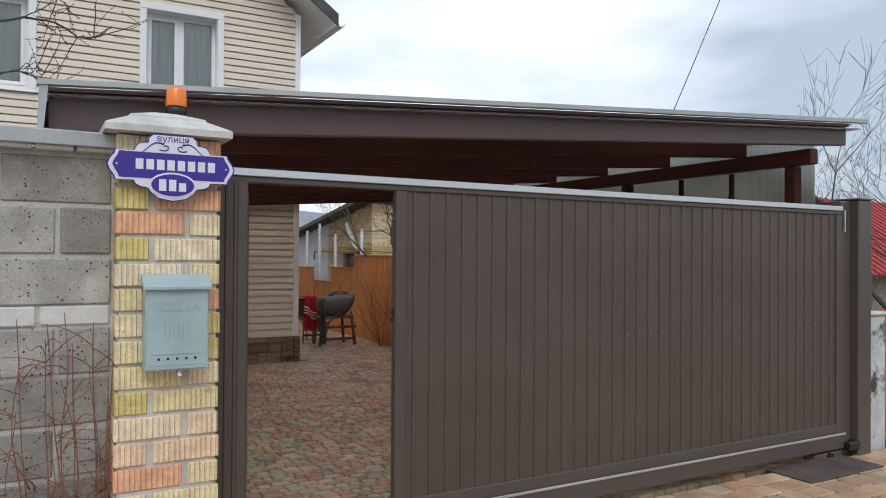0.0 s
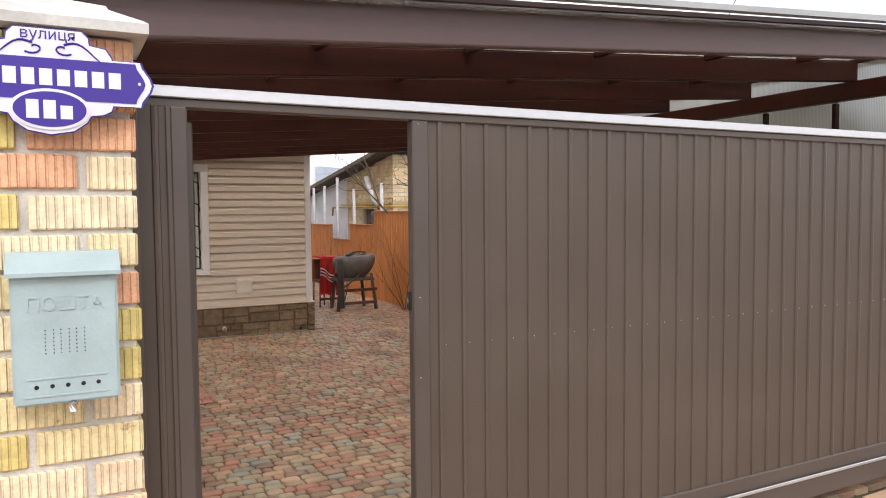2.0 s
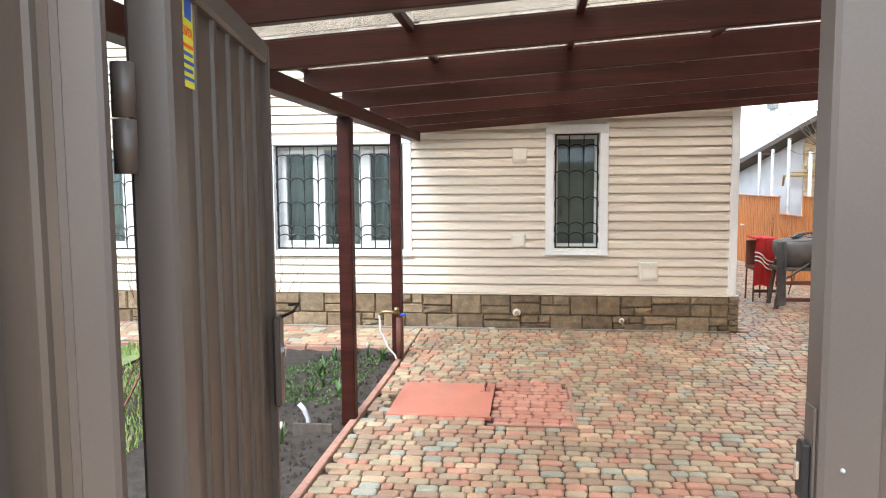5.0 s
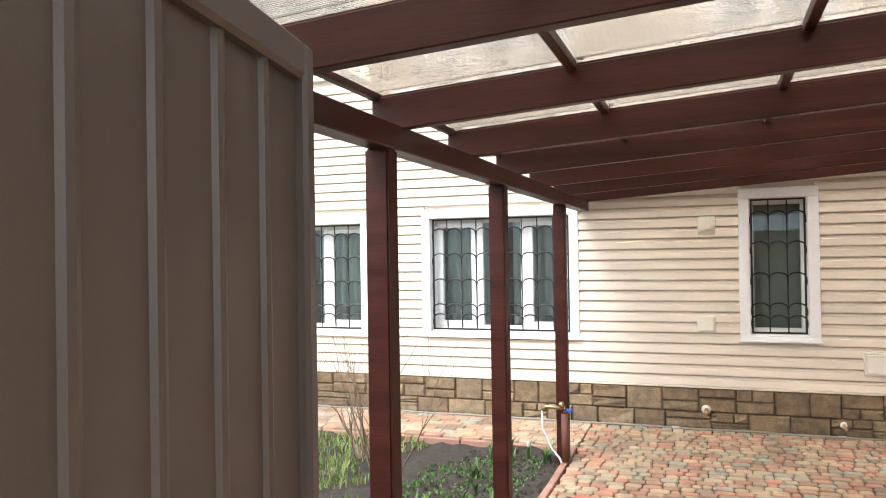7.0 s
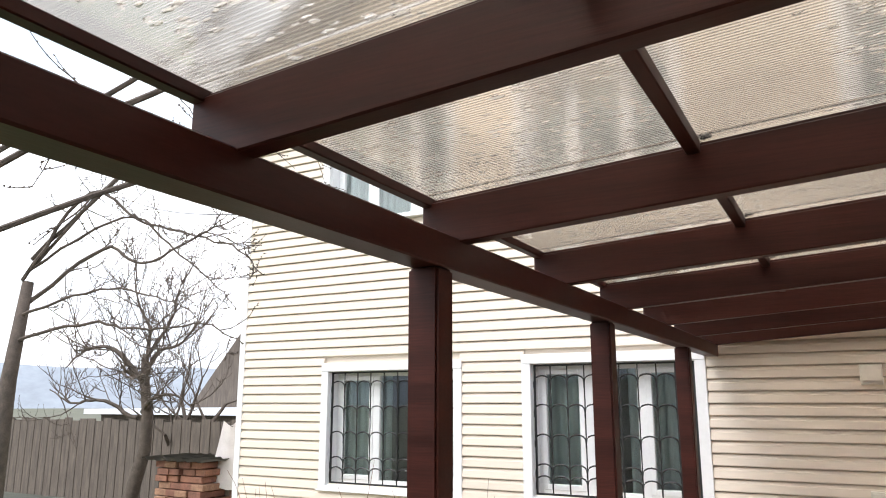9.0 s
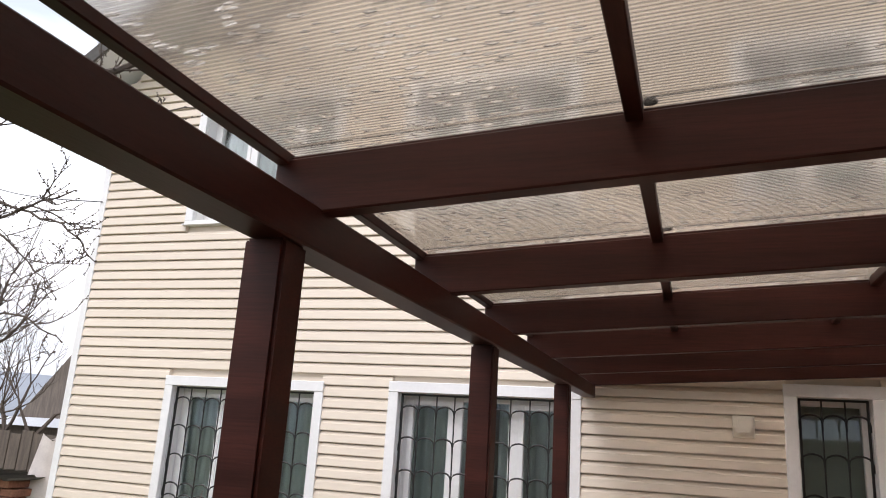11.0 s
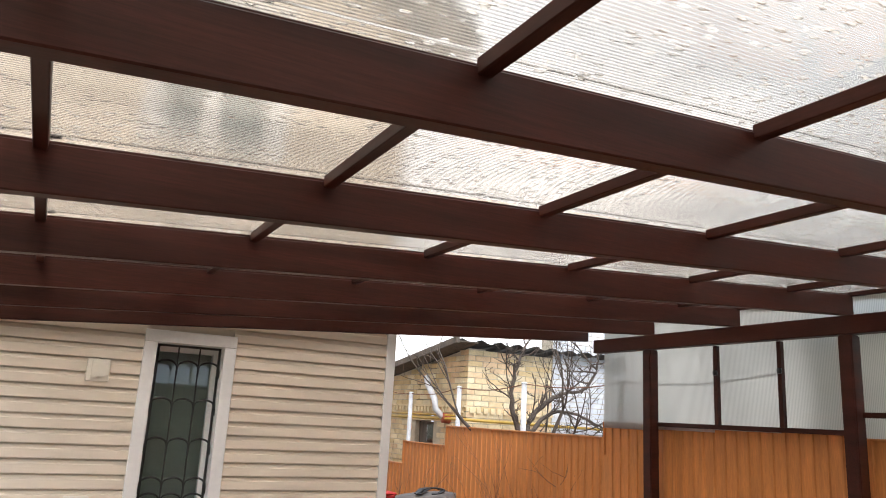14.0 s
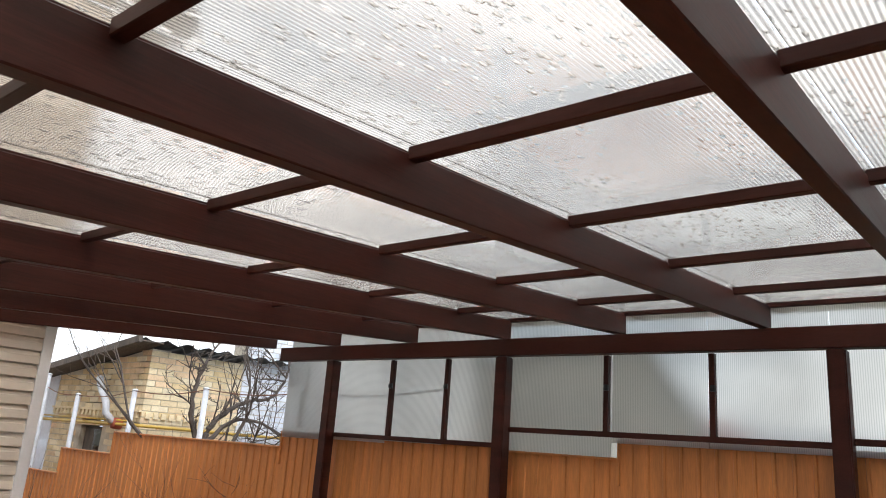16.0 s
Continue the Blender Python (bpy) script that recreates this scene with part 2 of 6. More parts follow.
WBRICK = surf("white_brick_far", (0.6, 0.62, 0.66), 0.9, var=0.15, rand="island", palette=[(0.76, 0.78, 0.82), (0.80, 0.82, 0.85), (0.72, 0.75, 0.80)])
NMORTAR = surf("old_mortar", (0.56, 0.49, 0.38), 0.95, var=0.2)
REDROOF = surf("red_metal_tile", (0.40, 0.045, 0.05), 0.45, var=0.15, bump=0.1)
GREYPLASTER = surf("grey_render", (0.27, 0.25, 0.21), 0.9, var=0.2, scale=2, fine=40, bump=0.3)
OLDBRICK = surf("old_brick", (0.30, 0.14, 0.09), 0.9, var=0.35, scale=8, fine=50, bump=0.5, rand="object", palette=[(0.30, 0.14, 0.09), (0.24, 0.11, 0.075), (0.34, 0.19, 0.12)])
REDPAINT = surf("red_painted_board", (0.40, 0.09, 0.05), 0.6, var=0.2, scale=4, fine=50, bump=0.1, stretch=(3, 1, 0.5))
OLDPAINT = surf("peeling_whitewash", (0.55, 0.55, 0.54), 0.9, var=0.2, scale=5, fine=60, bump=0.3, stain=(0.06, 0.055, 0.05), stain_at=(0.5, 0.58), stain_scale=3)
PLATE = surf("rusty_plate", (0.10, 0.075, 0.065), 0.6, var=0.3, scale=5, fine=60, bump=0.2)
YELLOWSTICK = surf("yellow_sticker", (0.72, 0.70, 0.05), 0.4, var=0.03, bump=0.0)
REDPRINT = surf("red_print", (0.75, 0.10, 0.02), 0.4, var=0.03, bump=0.0)
BLUEPRINT = surf("blue_print", (0.03, 0.10, 0.5), 0.4, var=0.03, bump=0.0)
PALEPLASTIC = surf("beige_plastic", (0.76, 0.72, 0.63), 0.4, var=0.05, bump=0.0)
BRASS = surf("worn_brass", (0.40, 0.30, 0.15), 0.35, metal=0.8, var=0.2, bump=0.05)
BLIND = surf("blind", (0.36, 0.40, 0.36), 0.9, var=0.1, bump=0.05)
CURTAIN = surf("curtain", (0.80, 0.88, 0.88), 0.9, var=0.15, scale=3, fine=60, bump=0.1, stretch=(6, 6, 0.3))
ROOM = surf("room_dark", (0.25, 0.26, 0.25), 0.9, var=0.1, bump=0.0)
KERB = surf("red_kerb", (0.42, 0.23, 0.17), 0.85, var=0.25, scale=6, fine=60, bump=0.3)
HILLS = surf("hazy_hills", (0.30, 0.33, 0.37), 1.0, var=0.15, scale=0.02, fine=0.2, bump=0.0)


def brick_mat():
    """Ribbed facing brick: upright grooves along the brick."""
    m = surf("ribbed_brick", (0.6, 0.4, 0.2), 0.85, var=0.22, scale=12, fine=90, bump=0.0, rand="object", palette=BRICKPAL, stain=(0.34, 0.22, 0.08), stain_at=(0.64, 0.74), stain_scale=22)
    lk, b = m.node_tree.links, m.node_tree.nodes["Principled BSDF"]
    geo = nd(m, "ShaderNodeNewGeometry")
    sx = nd(m, "ShaderNodeSeparateXYZ")
    lk.new(geo.outputs["Position"], sx.inputs["Vector"])
    add = nd(m, "ShaderNodeMath")
    add.operation = "ADD"
    lk.new(sx.outputs["X"], add.inputs[0])
    lk.new(sx.outputs["Y"], add.inputs[1])
    cx = nd(m, "ShaderNodeCombineXYZ")
    lk.new(add.outputs[0], cx.inputs["X"])
    wv = nd(m, "ShaderNodeTexWave", Scale=13.5, Distortion=0.8, Detail=1.0)
    wv.inputs["Detail Scale"].default_value = 2.0
    lk.new(cx.outputs["Vector"], wv.inputs["Vector"])
    rp = ramp(m, [(0.0, (0, 0, 0)), (0.30, (1, 1, 1))])
    lk.new(wv.outputs["Fac"], rp.inputs["Fac"])
    n = nd(m, "ShaderNodeTexNoise", Scale=70.0, Detail=5.0)
    lk.new(geo.outputs["Position"], n.inputs["Vector"])
    h = mixc(m, 0.35, rp.outputs["Color"], n.outputs["Color"])
    bp = nd(m, "ShaderNodeBump", Strength=0.9, Distance=0.010)
    lk.new(h, bp.inputs["Height"])
    lk.new(bp.outputs["Normal"], b.inputs["Normal"])
    return m


BRICK = brick_mat()


def glass_mat(name, tint, alpha_mix, rough):
    m = bpy.data.materials.new(name)
    m.use_nodes = True
    lk, ns = m.node_tree.links, m.node_tree.nodes
    out = ns["Material Output"]
    ns.remove(ns["Principled BSDF"])
    tr = nd(m, "ShaderNodeBsdfTransparent", Color=(*tint, 1))
    gl = nd(m, "ShaderNodeBsdfGlossy", Color=(1, 1, 1, 1), Roughness=rough)
    fr = nd(m, "ShaderNodeFresnel", IOR=1.5)
    ad = nd(m, "ShaderNodeMath")
    ad.operation = "ADD"
    ad.inputs[1].default_value = alpha_mix
    mx = nd(m, "ShaderNodeMixShader")
    lk.new(fr.outputs["Fac"], ad.inputs[0])
    lk.new(ad.outputs[0], mx.inputs["Fac"])
    lk.new(tr.outputs["BSDF"], mx.inputs[1])
    lk.new(gl.outputs["BSDF"], mx.inputs[2])
    lk.new(mx.outputs["Shader"], out.inputs["Surface"])
    return m


GLASS = glass_mat("window_glass", (0.93, 0.97, 0.96), 0.015, 0.03)


def poly_mat(name, axis, milky, tint, wetness=1.0, blur=0.24, glow=(0.80, 0.735, 0.65), ribbed=1.0):
    """Twin-wall polycarbonate: fine flutes, wet drops, partly clear."""
    m = bpy.data.materials.new(name)
    m.use_nodes = True
    lk, ns = m.node_tree.links, m.node_tree.nodes
    out = ns["Material Output"]
    ns.remove(ns["Principled BSDF"])
    geo = nd(m, "ShaderNodeNewGeometry")
    sx = nd(m, "ShaderNodeSeparateXYZ")
    lk.new(geo.outputs["Position"], sx.inputs["Vector"])
    cx = nd(m, "ShaderNodeCombineXYZ")
    lk.new(sx.outputs[axis], cx.inputs["X"])
    wv = nd(m, "ShaderNodeTexWave", Scale=26.0, Distortion=0.0)
    lk.new(cx.outputs["Vector"], wv.inputs["Vector"])
    mp = nd(m, "ShaderNodeMapping")
    mp.inputs["Scale"].default_value = (0.45, 1.0, 1.0)
    lk.new(geo.outputs["Position"], mp.inputs["Vector"])
    wob = nd(m, "ShaderNodeTexNoise", Scale=40.0, Detail=2.0)
    lk.new(geo.outputs["Position"], wob.inputs["Vector"])
    vo = nd(m, "ShaderNodeTexVoronoi", Scale=44.0, Randomness=1.0)
    lk.new(mixc(m, 0.012, mp.outputs["Vector"], wob.outputs["Color"], "ADD"), vo.inputs["Vector"])
    pick = nd(m, "ShaderNodeSeparateColor")
    lk.new(vo.outputs["Color"], pick.inputs["Color"])
    some = ramp(m, [(0.30, (0, 0, 0)), (0.38, (1, 1, 1))])
    lk.new(pick.outputs["Red"], some.inputs["Fac"])
    spots = ramp(m, [(0.14, (1, 1, 1)), (0.32, (0, 0, 0))])
    lk.new(vo.outputs["Distance"], spots.inputs["Fac"])
    no = nd(m, "ShaderNodeTexNoise", Scale=1.6, Detail=3.0)
    lk.new(geo.outputs["Position"], no.inputs["Vector"])
    wet = ramp(m, [(0.42, (0, 0, 0)), (0.58, (1, 1, 1))])
    lk.new(no.outputs["Fac"], wet.inputs["Fac"])
    drops = mixc(m, 1.0, spots.outputs["Color"], wet.outputs["Color"], "MULTIPLY")
    drops = mixc(m, 1.0, drops, some.outputs["Color"], "MULTIPLY")
    bp = nd(m, "ShaderNodeBump", Strength=0.9 * wetness, Distance=0.012)
    lk.new(drops, bp.inputs["Height"])
    film = ramp(m, [(0.35, (0.86, 0.86, 0.86)), (0.65, (1.04, 1.04, 1.04))])
    lk.new(no.outputs["Fac"], film.inputs["Fac"])
    webs = ramp(m, [(0.10, (1.0 - 0.36 * ribbed,) * 3), (0.60, (1.04, 1.04, 1.04))])
    lk.new(wv.outputs["Fac"], webs.inputs["Fac"])
    seen = mixc(m, 1.0, mixc(m, 1.0, tint, webs.outputs["Color"], "MULTIPLY"), film.outputs["Color"], "MULTIPLY")
    rf = nd(m, "ShaderNodeBsdfRefraction", Roughness=blur, IOR=1.10)
    lk.new(seen, rf.inputs["Color"])
    lk.new(bp.outputs["Normal"], rf.inputs["Normal"])
    tr = nd(m, "ShaderNodeBsdfTranslucent", Color=(*glow, 1))
    gl = nd(m, "ShaderNodeBsdfGlossy", Color=(1, 1, 1, 1), Roughness=0.14)
    lk.new(bp.outputs["Normal"], gl.inputs["Normal"])
    dim = nd(m, "ShaderNodeMapRange")
    dim.inputs["To Min"].default_value, dim.inputs["To Max"].default_value = milky, milky + 0.42 * wetness
    lk.new(drops, dim.inputs["Value"])
    a = nd(m, "ShaderNodeMixShader")
    lk.new(dim.outputs["Result"], a.inputs["Fac"])
    lk.new(rf.outputs["BSDF"], a.inputs[1])
    lk.new(tr.outputs["BSDF"], a.inputs[2])
    b = nd(m, "ShaderNodeMixShader")
    lw = nd(m, "ShaderNodeLayerWeight", Blend=0.5)
    pw = nd(m, "ShaderNodeMath")
    pw.operation = "POWER"
    pw.inputs[1].default_value = 3.0
    lk.new(lw.outputs["Facing"], pw.inputs[0])
    gz = nd(m, "ShaderNodeMapRange")
    gz.inputs["To Min"].default_value, gz.inputs["To Max"].default_value = 0.04, 0.72
    lk.new(pw.outputs[0], gz.inputs["Value"])
    lk.new(gz.outputs["Result"], b.inputs["Fac"])
    lk.new(a.outputs["Shader"], b.inputs[1])
    lk.new(gl.outputs["BSDF"], b.inputs[2])
    lk.new(b.outputs["Shader"], out.inputs["Surface"])
    return m


POLY = poly_mat("polycarbonate_roof", "Y", 0.13, (0.93, 0.885, 0.825), 1.0, 0.18, ribbed=1.05)
POLY_W = poly_mat("polycarbonate_side", "Y", 0.16, (0.70, 0.69, 0.66), 0.08, 0.40, (0.60, 0.59, 0.56), 0.65)


def lens_mat():
    m = bpy.data.materials.new("amber_lens")
    m.use_nodes = True
    b = m.node_tree.nodes["Principled BSDF"]
    b.inputs["Base Color"].default_value = (0.85, 0.20, 0.005, 1)
    b.inputs["Roughness"].default_value = 0.25
    b.inputs["Subsurface Weight"].default_value = 0.4
    b.inputs["Subsurface Radius"].default_value = (0.03, 0.015, 0.005)
    b.inputs["Coat Weight"].default_value = 0.5
    return m


AMBER = lens_mat()


# ---------- building helpers ----------
def part(name, bm, material, parent=None, label="", smooth=False):
    me = bpy.data.meshes.new(name)
    bm.to_mesh(me)
    bm.free()
    me.materials.append(material)
    if smooth:
        for p in me.polygons:
            p.use_smooth = True
    ob = new(name, me)
    if parent:
        ob.parent = parent
    if label:
        ob["label"] = label
    return ob


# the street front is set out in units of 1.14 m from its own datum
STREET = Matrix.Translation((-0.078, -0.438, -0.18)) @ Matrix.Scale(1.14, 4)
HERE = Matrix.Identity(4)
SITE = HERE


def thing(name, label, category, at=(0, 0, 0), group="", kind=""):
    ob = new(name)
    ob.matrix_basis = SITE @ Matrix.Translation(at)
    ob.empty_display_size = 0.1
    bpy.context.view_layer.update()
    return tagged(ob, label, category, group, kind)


def box(x0, x1, y0, y1, z0, z1, bevel=0.0, bm=None, seg=1):
    bm = bm or bmesh.new()
    vs = [bm.verts.new(c) for c in ((x0, y0, z0), (x1, y0, z0), (x1, y1, z0), (x0, y1, z0), (x0, y0, z1), (x1, y0, z1), (x1, y1, z1), (x0, y1, z1))]
    fs = [bm.faces.new([vs[i] for i in f]) for f in ((0, 3, 2, 1), (4, 5, 6, 7), (0, 1, 5, 4), (1, 2, 6, 5), (2, 3, 7, 6), (3, 0, 4, 7))]
    if bevel:
        es = list({e for f in fs for e in f.edges})
        bmesh.ops.bevel(bm, geom=es, offset=bevel, segments=seg, affect="EDGES", clamp_overlap=True)
    return bm


def tube(pts, radii, sides=6, bm=None, cap=True):
    """A tapered tube along points."""
    bm = bm or bmesh.new()
    rings = []
    pts = [Vector(p) for p in pts]
    for i, p in enumerate(pts):
        d = (pts[min(i + 1, len(pts) - 1)] - pts[max(i - 1, 0)])
        d = d.normalized() if d.length > 1e-9 else Vector((0, 0, 1))
        u = d.cross(Vector((0, 0, 1)) if abs(d.z) < 0.9 else Vector((1, 0, 0))).normalized()
        v = d.cross(u)
        r = radii[i] if hasattr(radii, "__len__") else radii
        rings.append([bm.verts.new(p + (u * math.cos(a) + v * math.sin(a)) * r) for a in (2 * math.pi * k / sides for k in range(sides))])
    for a, b in zip(rings, rings[1:]):
        for k in range(sides):
            bm.faces.new((a[k], a[(k + 1) % sides], b[(k + 1) % sides], b[k]))
    if cap:
        bm.faces.new(rings[0][::-1])
        bm.faces.new(rings[-1])
    return bm


def lathe(profile, sides=24, bm=None, at=(0, 0, 0)):
    bm = bm or bmesh.new()
    rings = []
    for r, z in profile:
        rings.append([bm.verts.new((at[0] + r * math.cos(2 * math.pi * k / sides), at[1] + r * math.sin(2 * math.pi * k / sides), at[2] + z)) for k in range(sides)])
    for a, b in zip(rings, rings[1:]):
        for k in range(sides):
            bm.faces.new((a[k], a[(k + 1) % sides], b[(k + 1) % sides], b[k]))
    bm.faces.new(rings[0][::-1])
    bm.faces.new(rings[-1])
    return bm


def prism(outline, y0, y1, bm=None):
    """An x-z outline given depth along y."""
    bm = bm or bmesh.new()
    a = [bm.verts.new((x, y0, z)) for x, z in outline]
    b = [bm.verts.new((x, y1, z)) for x, z in outline]
    bm.faces.new(a)
    bm.faces.new(b[::-1])
    n = len(outline)
    for i in range(n):
        bm.faces.new((a[i], b[i], b[(i + 1) % n], a[(i + 1) % n]))
    bmesh.ops.recalc_face_normals(bm, faces=bm.faces)
    return bm


def mesh_of(name, verts, faces, material):
    me = bpy.data.meshes.new(name)
    me.from_pydata(verts, [], faces)
    me.materials.append(material)
    me.update()
    return me


def grid_cells(x0, x1, z0, z1, holes):
    """The rectangles that fill a wall round its openings."""
    xs = sorted({x0, x1, *[v for h in holes for v in h[:2]]})
    out = []
    for a, b in zip(xs, xs[1:]):
        cuts = sorted([(h[2], h[3]) for h in holes if h[0] <= a and h[1] >= b])
        z = z0
        for c, d in cuts:
            if c > z:
                out.append((a, b, z, c))
            z = d
        if z < z1:
            out.append((a, b, z, z1))
    return out


def spans(x0, x1, z0, z1, holes):
    """The stretches of a row z0..z1 that no opening cuts."""
    cut = sorted((h[0], h[1]) for h in holes if h[2] < z1 - 1e-4 and h[3] > z0 + 1e-4)
    out, x = [], x0
    for a, b in cut:
        if a > x:
            out.append((x, a))
        x = max(x, b)
    if x < x1:
        out.append((x, x1))
    return out


def words(text, size, m, material, parent, name="lettering", label="", depth=0.0006):
    cu = bpy.data.curves.new(name, "FONT")
    cu.body, cu.size, cu.extrude, cu.align_x, cu.align_y = text, size, depth, "CENTER", "CENTER"
    tmp = bpy.data.objects.new(name + "_tmp", cu)
    scene.collection.objects.link(tmp)
    bpy.context.view_layer.update()
    me = bpy.data.meshes.new_from_object(tmp.evaluated_get(bpy.context.evaluated_depsgraph_get()))
    bpy.data.objects.remove(tmp)
    me.transform(m)
    me.materials.clear()
    me.materials.append(material)
    ob = new(name, me)
    ob.parent = parent
    if label:
        ob["label"] = label
    return ob


def ground_z(y):
    """The drive falls from the street to the yard and rises a little to the house."""
    return float(np.interp(y, [3.9, 6.6, 9.6, 11.3], [-0.03, -0.10, -0.115, -0.055]))


# ---------- ground ----------
def sheet(name, xs, ys, zf, material, label="", category="", kind="structure"):
    bm = bmesh.new()
    v = [[bm.verts.new((x, y, zf(x, y))) for x in xs] for y in ys]
    for j in range(len(ys) - 1):
        for i in range(len(xs) - 1):
            bm.faces.new((v[j][i], v[j][i + 1], v[j + 1][i + 1], v[j + 1][i]))
    return tagged(part(name, bm, material, smooth=True), label, category, kind=kind)


def far_z(x, y):
    return ground_z(y) - 0.09 - 0.02 * max(0.0, abs(x) - 12) * (1 if abs(x) < 60 else 0) - (0.02 * max(0.0, y - 25) if y < 90 else 1.3)


XS = [-900, -300, -90, -40, -20, -12, -6, -3, 0, 3, 6, 9, 14, 25, 60, 200, 900]
YS = [-900, -200, -40, -12, -4, 0, 2, 3.9, 5, 6.6, 8, 9.6, 11.3, 14, 18, 24, 35, 60, 120, 300, 900]
sheet("ground", XS, YS, far_z, EARTH, "bare brown earth reaching away round the plots", "ground")

road = sheet("pavement", [-9.2, 0, 4, 10.2], [-8.4, -3, 0, 2.5, 3.4, 3.9], lambda x, y: -0.055, JOINT, "street apron of tan and orange concrete pavers", "pavement")
yard = sheet("paved_yard", [0.12, 1.5, 3, 4.5, 5.80], [3.9, 4.5, 5.2, 5.9, 6.6, 8.1, 9.6, 10.4, 11.3, 14, 17, 20], lambda x, y: ground_z(y) - 0.032, JOINT, "yard floor of mixed red, ochre and grey cobble pavers", "paving")
path = sheet("garden_path", [-5.6, -4, -2, 0.12], [10.55, 11.0, 11.46], lambda x, y: ground_z(y) - 0.030, JOINT, "narrow red paver path along the house plinth", "path")


def bed_z(x, y):
    return ground_z(y) - 0.045 + 0.05 * noise.noise(Vector((x * 3.1, y * 3.1, 2.0))) + 0.03 * noise.noise(Vector((x * 9, y * 9, 7.0)))


gx = [-2.6 + 0.055 * i for i in range(49)]
gy = [3.98 + 0.055 * i for i in range(119)]
sheet("garden_bed", gx, gy, bed_z, SOIL, "dark dug soil bed with sprouting bulbs beside the paving", "garden bed")
lx = [-9.5 + 0.23 * i for i in range(31)]
ly = [3.98 + 0.24 * i for i in range(28)]
sheet("lawn", lx, ly, lambda x, y: ground_z(y) - 0.03 + 0.025 * noise.noise(Vector((x * 2, y * 2, 0))), LAWN, "patchy early spring lawn with bare spots", "lawn")


# ---------- the house ----------
YH, XL, XR, ZB, ZS, EAVE = 11.44, -5.44, 3.63, -0.09, 0.35, 5.45
# x0, x1, z0, z1 of the outer trim, lights, grille, arched rows
WINDOWS = [(1.54, 2.237, 0.807, 2.27, 1, True), (-1.73, 0.004, 0.785, 2.177, 3, True), (-4.18, -2.39, 0.77, 2.15, 3, True),
           (-4.25, -2.45, 3.74, 5.18, 3, False), (-1.76, -0.03, 3.78, 5.18, 3, False), (1.26, 2.447, 3.80, 5.25, 2, False)]
HOLES = [(a + 0.085, b - 0.085, c + 0.07, d - 0.085) for a, b, c, d, *_ in WINDOWS]

house = thing("house", "two-storey house clad in beige vinyl siding with a stone-look plinth", "house", (0, YH, ZB))
M_HOUSE = Matrix.Translation((0, -YH, -ZB))


def hpart(name, bm, material, parent=None, label="", smooth=False):
    bm.transform(M_HOUSE)
    return part(name, bm, material, parent or house, label, smooth)


bm = bmesh.new()
for a, b, c, d in grid_cells(XL + 0.02, XR - 0.02, ZB + 0.02, EAVE, HOLES):
    box(a, b, YH + 0.03, YH + 0.30, c, d, bm=bm)
bmesh.ops.remove_doubles(bm, verts=bm.verts[:], dist=0.0005)
wall_front = hpart("wall", bm, SIDING)
hpart("wall", box(XL + 0.02, XL + 0.27, YH + 0.30, YH + 8.5, ZB, EAVE), SIDING)
hpart("wall", box(XR - 0.27, XR - 0.02, YH + 0.30, YH + 8.5, ZB, EAVE), SIDING)
hpart("wall", box(XL + 0.27, XR - 0.27, YH + 8.2, YH + 8.5, ZB, EAVE), SIDING)
XM, RIDGE = (XL + XR) / 2, EAVE + 3.4
hpart("wall", prism([(XL + 0.02, EAVE), (XR - 0.02, EAVE), (XM, RIDGE - 0.05)], YH + 0.03, YH + 0.28), SIDING, label="gable wall over the eaves")
hpart("floor_slab", box(XL + 0.3, XR - 0.3, YH + 0.3, YH + 8.2, 2.7, 2.95), ROOM)
hpart("partition", box(XL + 0.3, XR - 0.3, YH + 2.6, YH + 2.7, ZB, EAVE), ROOM)

# siding planks: each course leans out to its lower edge
PITCH = 0.1035
z = ZS + 0.012
row = 0
while z < RIDGE - 0.25:
    half = (RIDGE - z - PITCH) / (RIDGE - EAVE) * (XR - XL) / 2
    x0, x1 = (XL + 0.05, XR - 0.05) if z + PITCH < EAVE else (max(XL + 0.05, XM - half), min(XR - 0.05, XM + half))
    for a, b in spans(x0, x1, z, z + PITCH, [(h[0] - 0.06, h[1] + 0.06, h[2] - 0.06, h[3] + 0.06) for h in HOLES]):
        if b - a < 0.05:
            continue
        bm = bmesh.new()
        prof = [(YH + 0.031, z), (YH - 0.006, z), (YH - 0.017, z + 0.003), (YH - 0.018, z + 0.010), (YH - 0.011, z + 0.066), (YH - 0.002, z + 0.073), (YH + 0.004, z + PITCH - 0.008), (YH + 0.031, z + PITCH - 0.008)]
        p = [bm.verts.new((a, y, h)) for y, h in prof]
        q = [bm.verts.new((b, y, h)) for y, h in prof]
        for i in range(len(prof)):
            j = (i + 1) % len(prof)
            bm.faces.new((p[i], q[i], q[j], p[j]))
        bm.faces.new(p[::-1])
        bm.faces.new(q)
        bmesh.ops.recalc_face_normals(bm, faces=bm.faces)
        hpart("plank", bm, SIDING, wall_front)
    z += PITCH
    row += 1

# corner boards
for x0, x1 in ((XL - 0.012, XL + 0.075), (XR - 0.075, XR + 0.012)):
    hpart("corner_board", box(x0, x1, YH - 0.022, YH + 0.05, ZS + 0.012, EAVE - 0.02, 0.004), WHITE, label="white plastic corner trim")
hpart("corner_board", box(XR - 0.02, XR + 0.012, YH + 0.05, YH + 0.12, ZS + 0.012, EAVE - 0.02, 0.004), WHITE, label="white plastic corner trim")

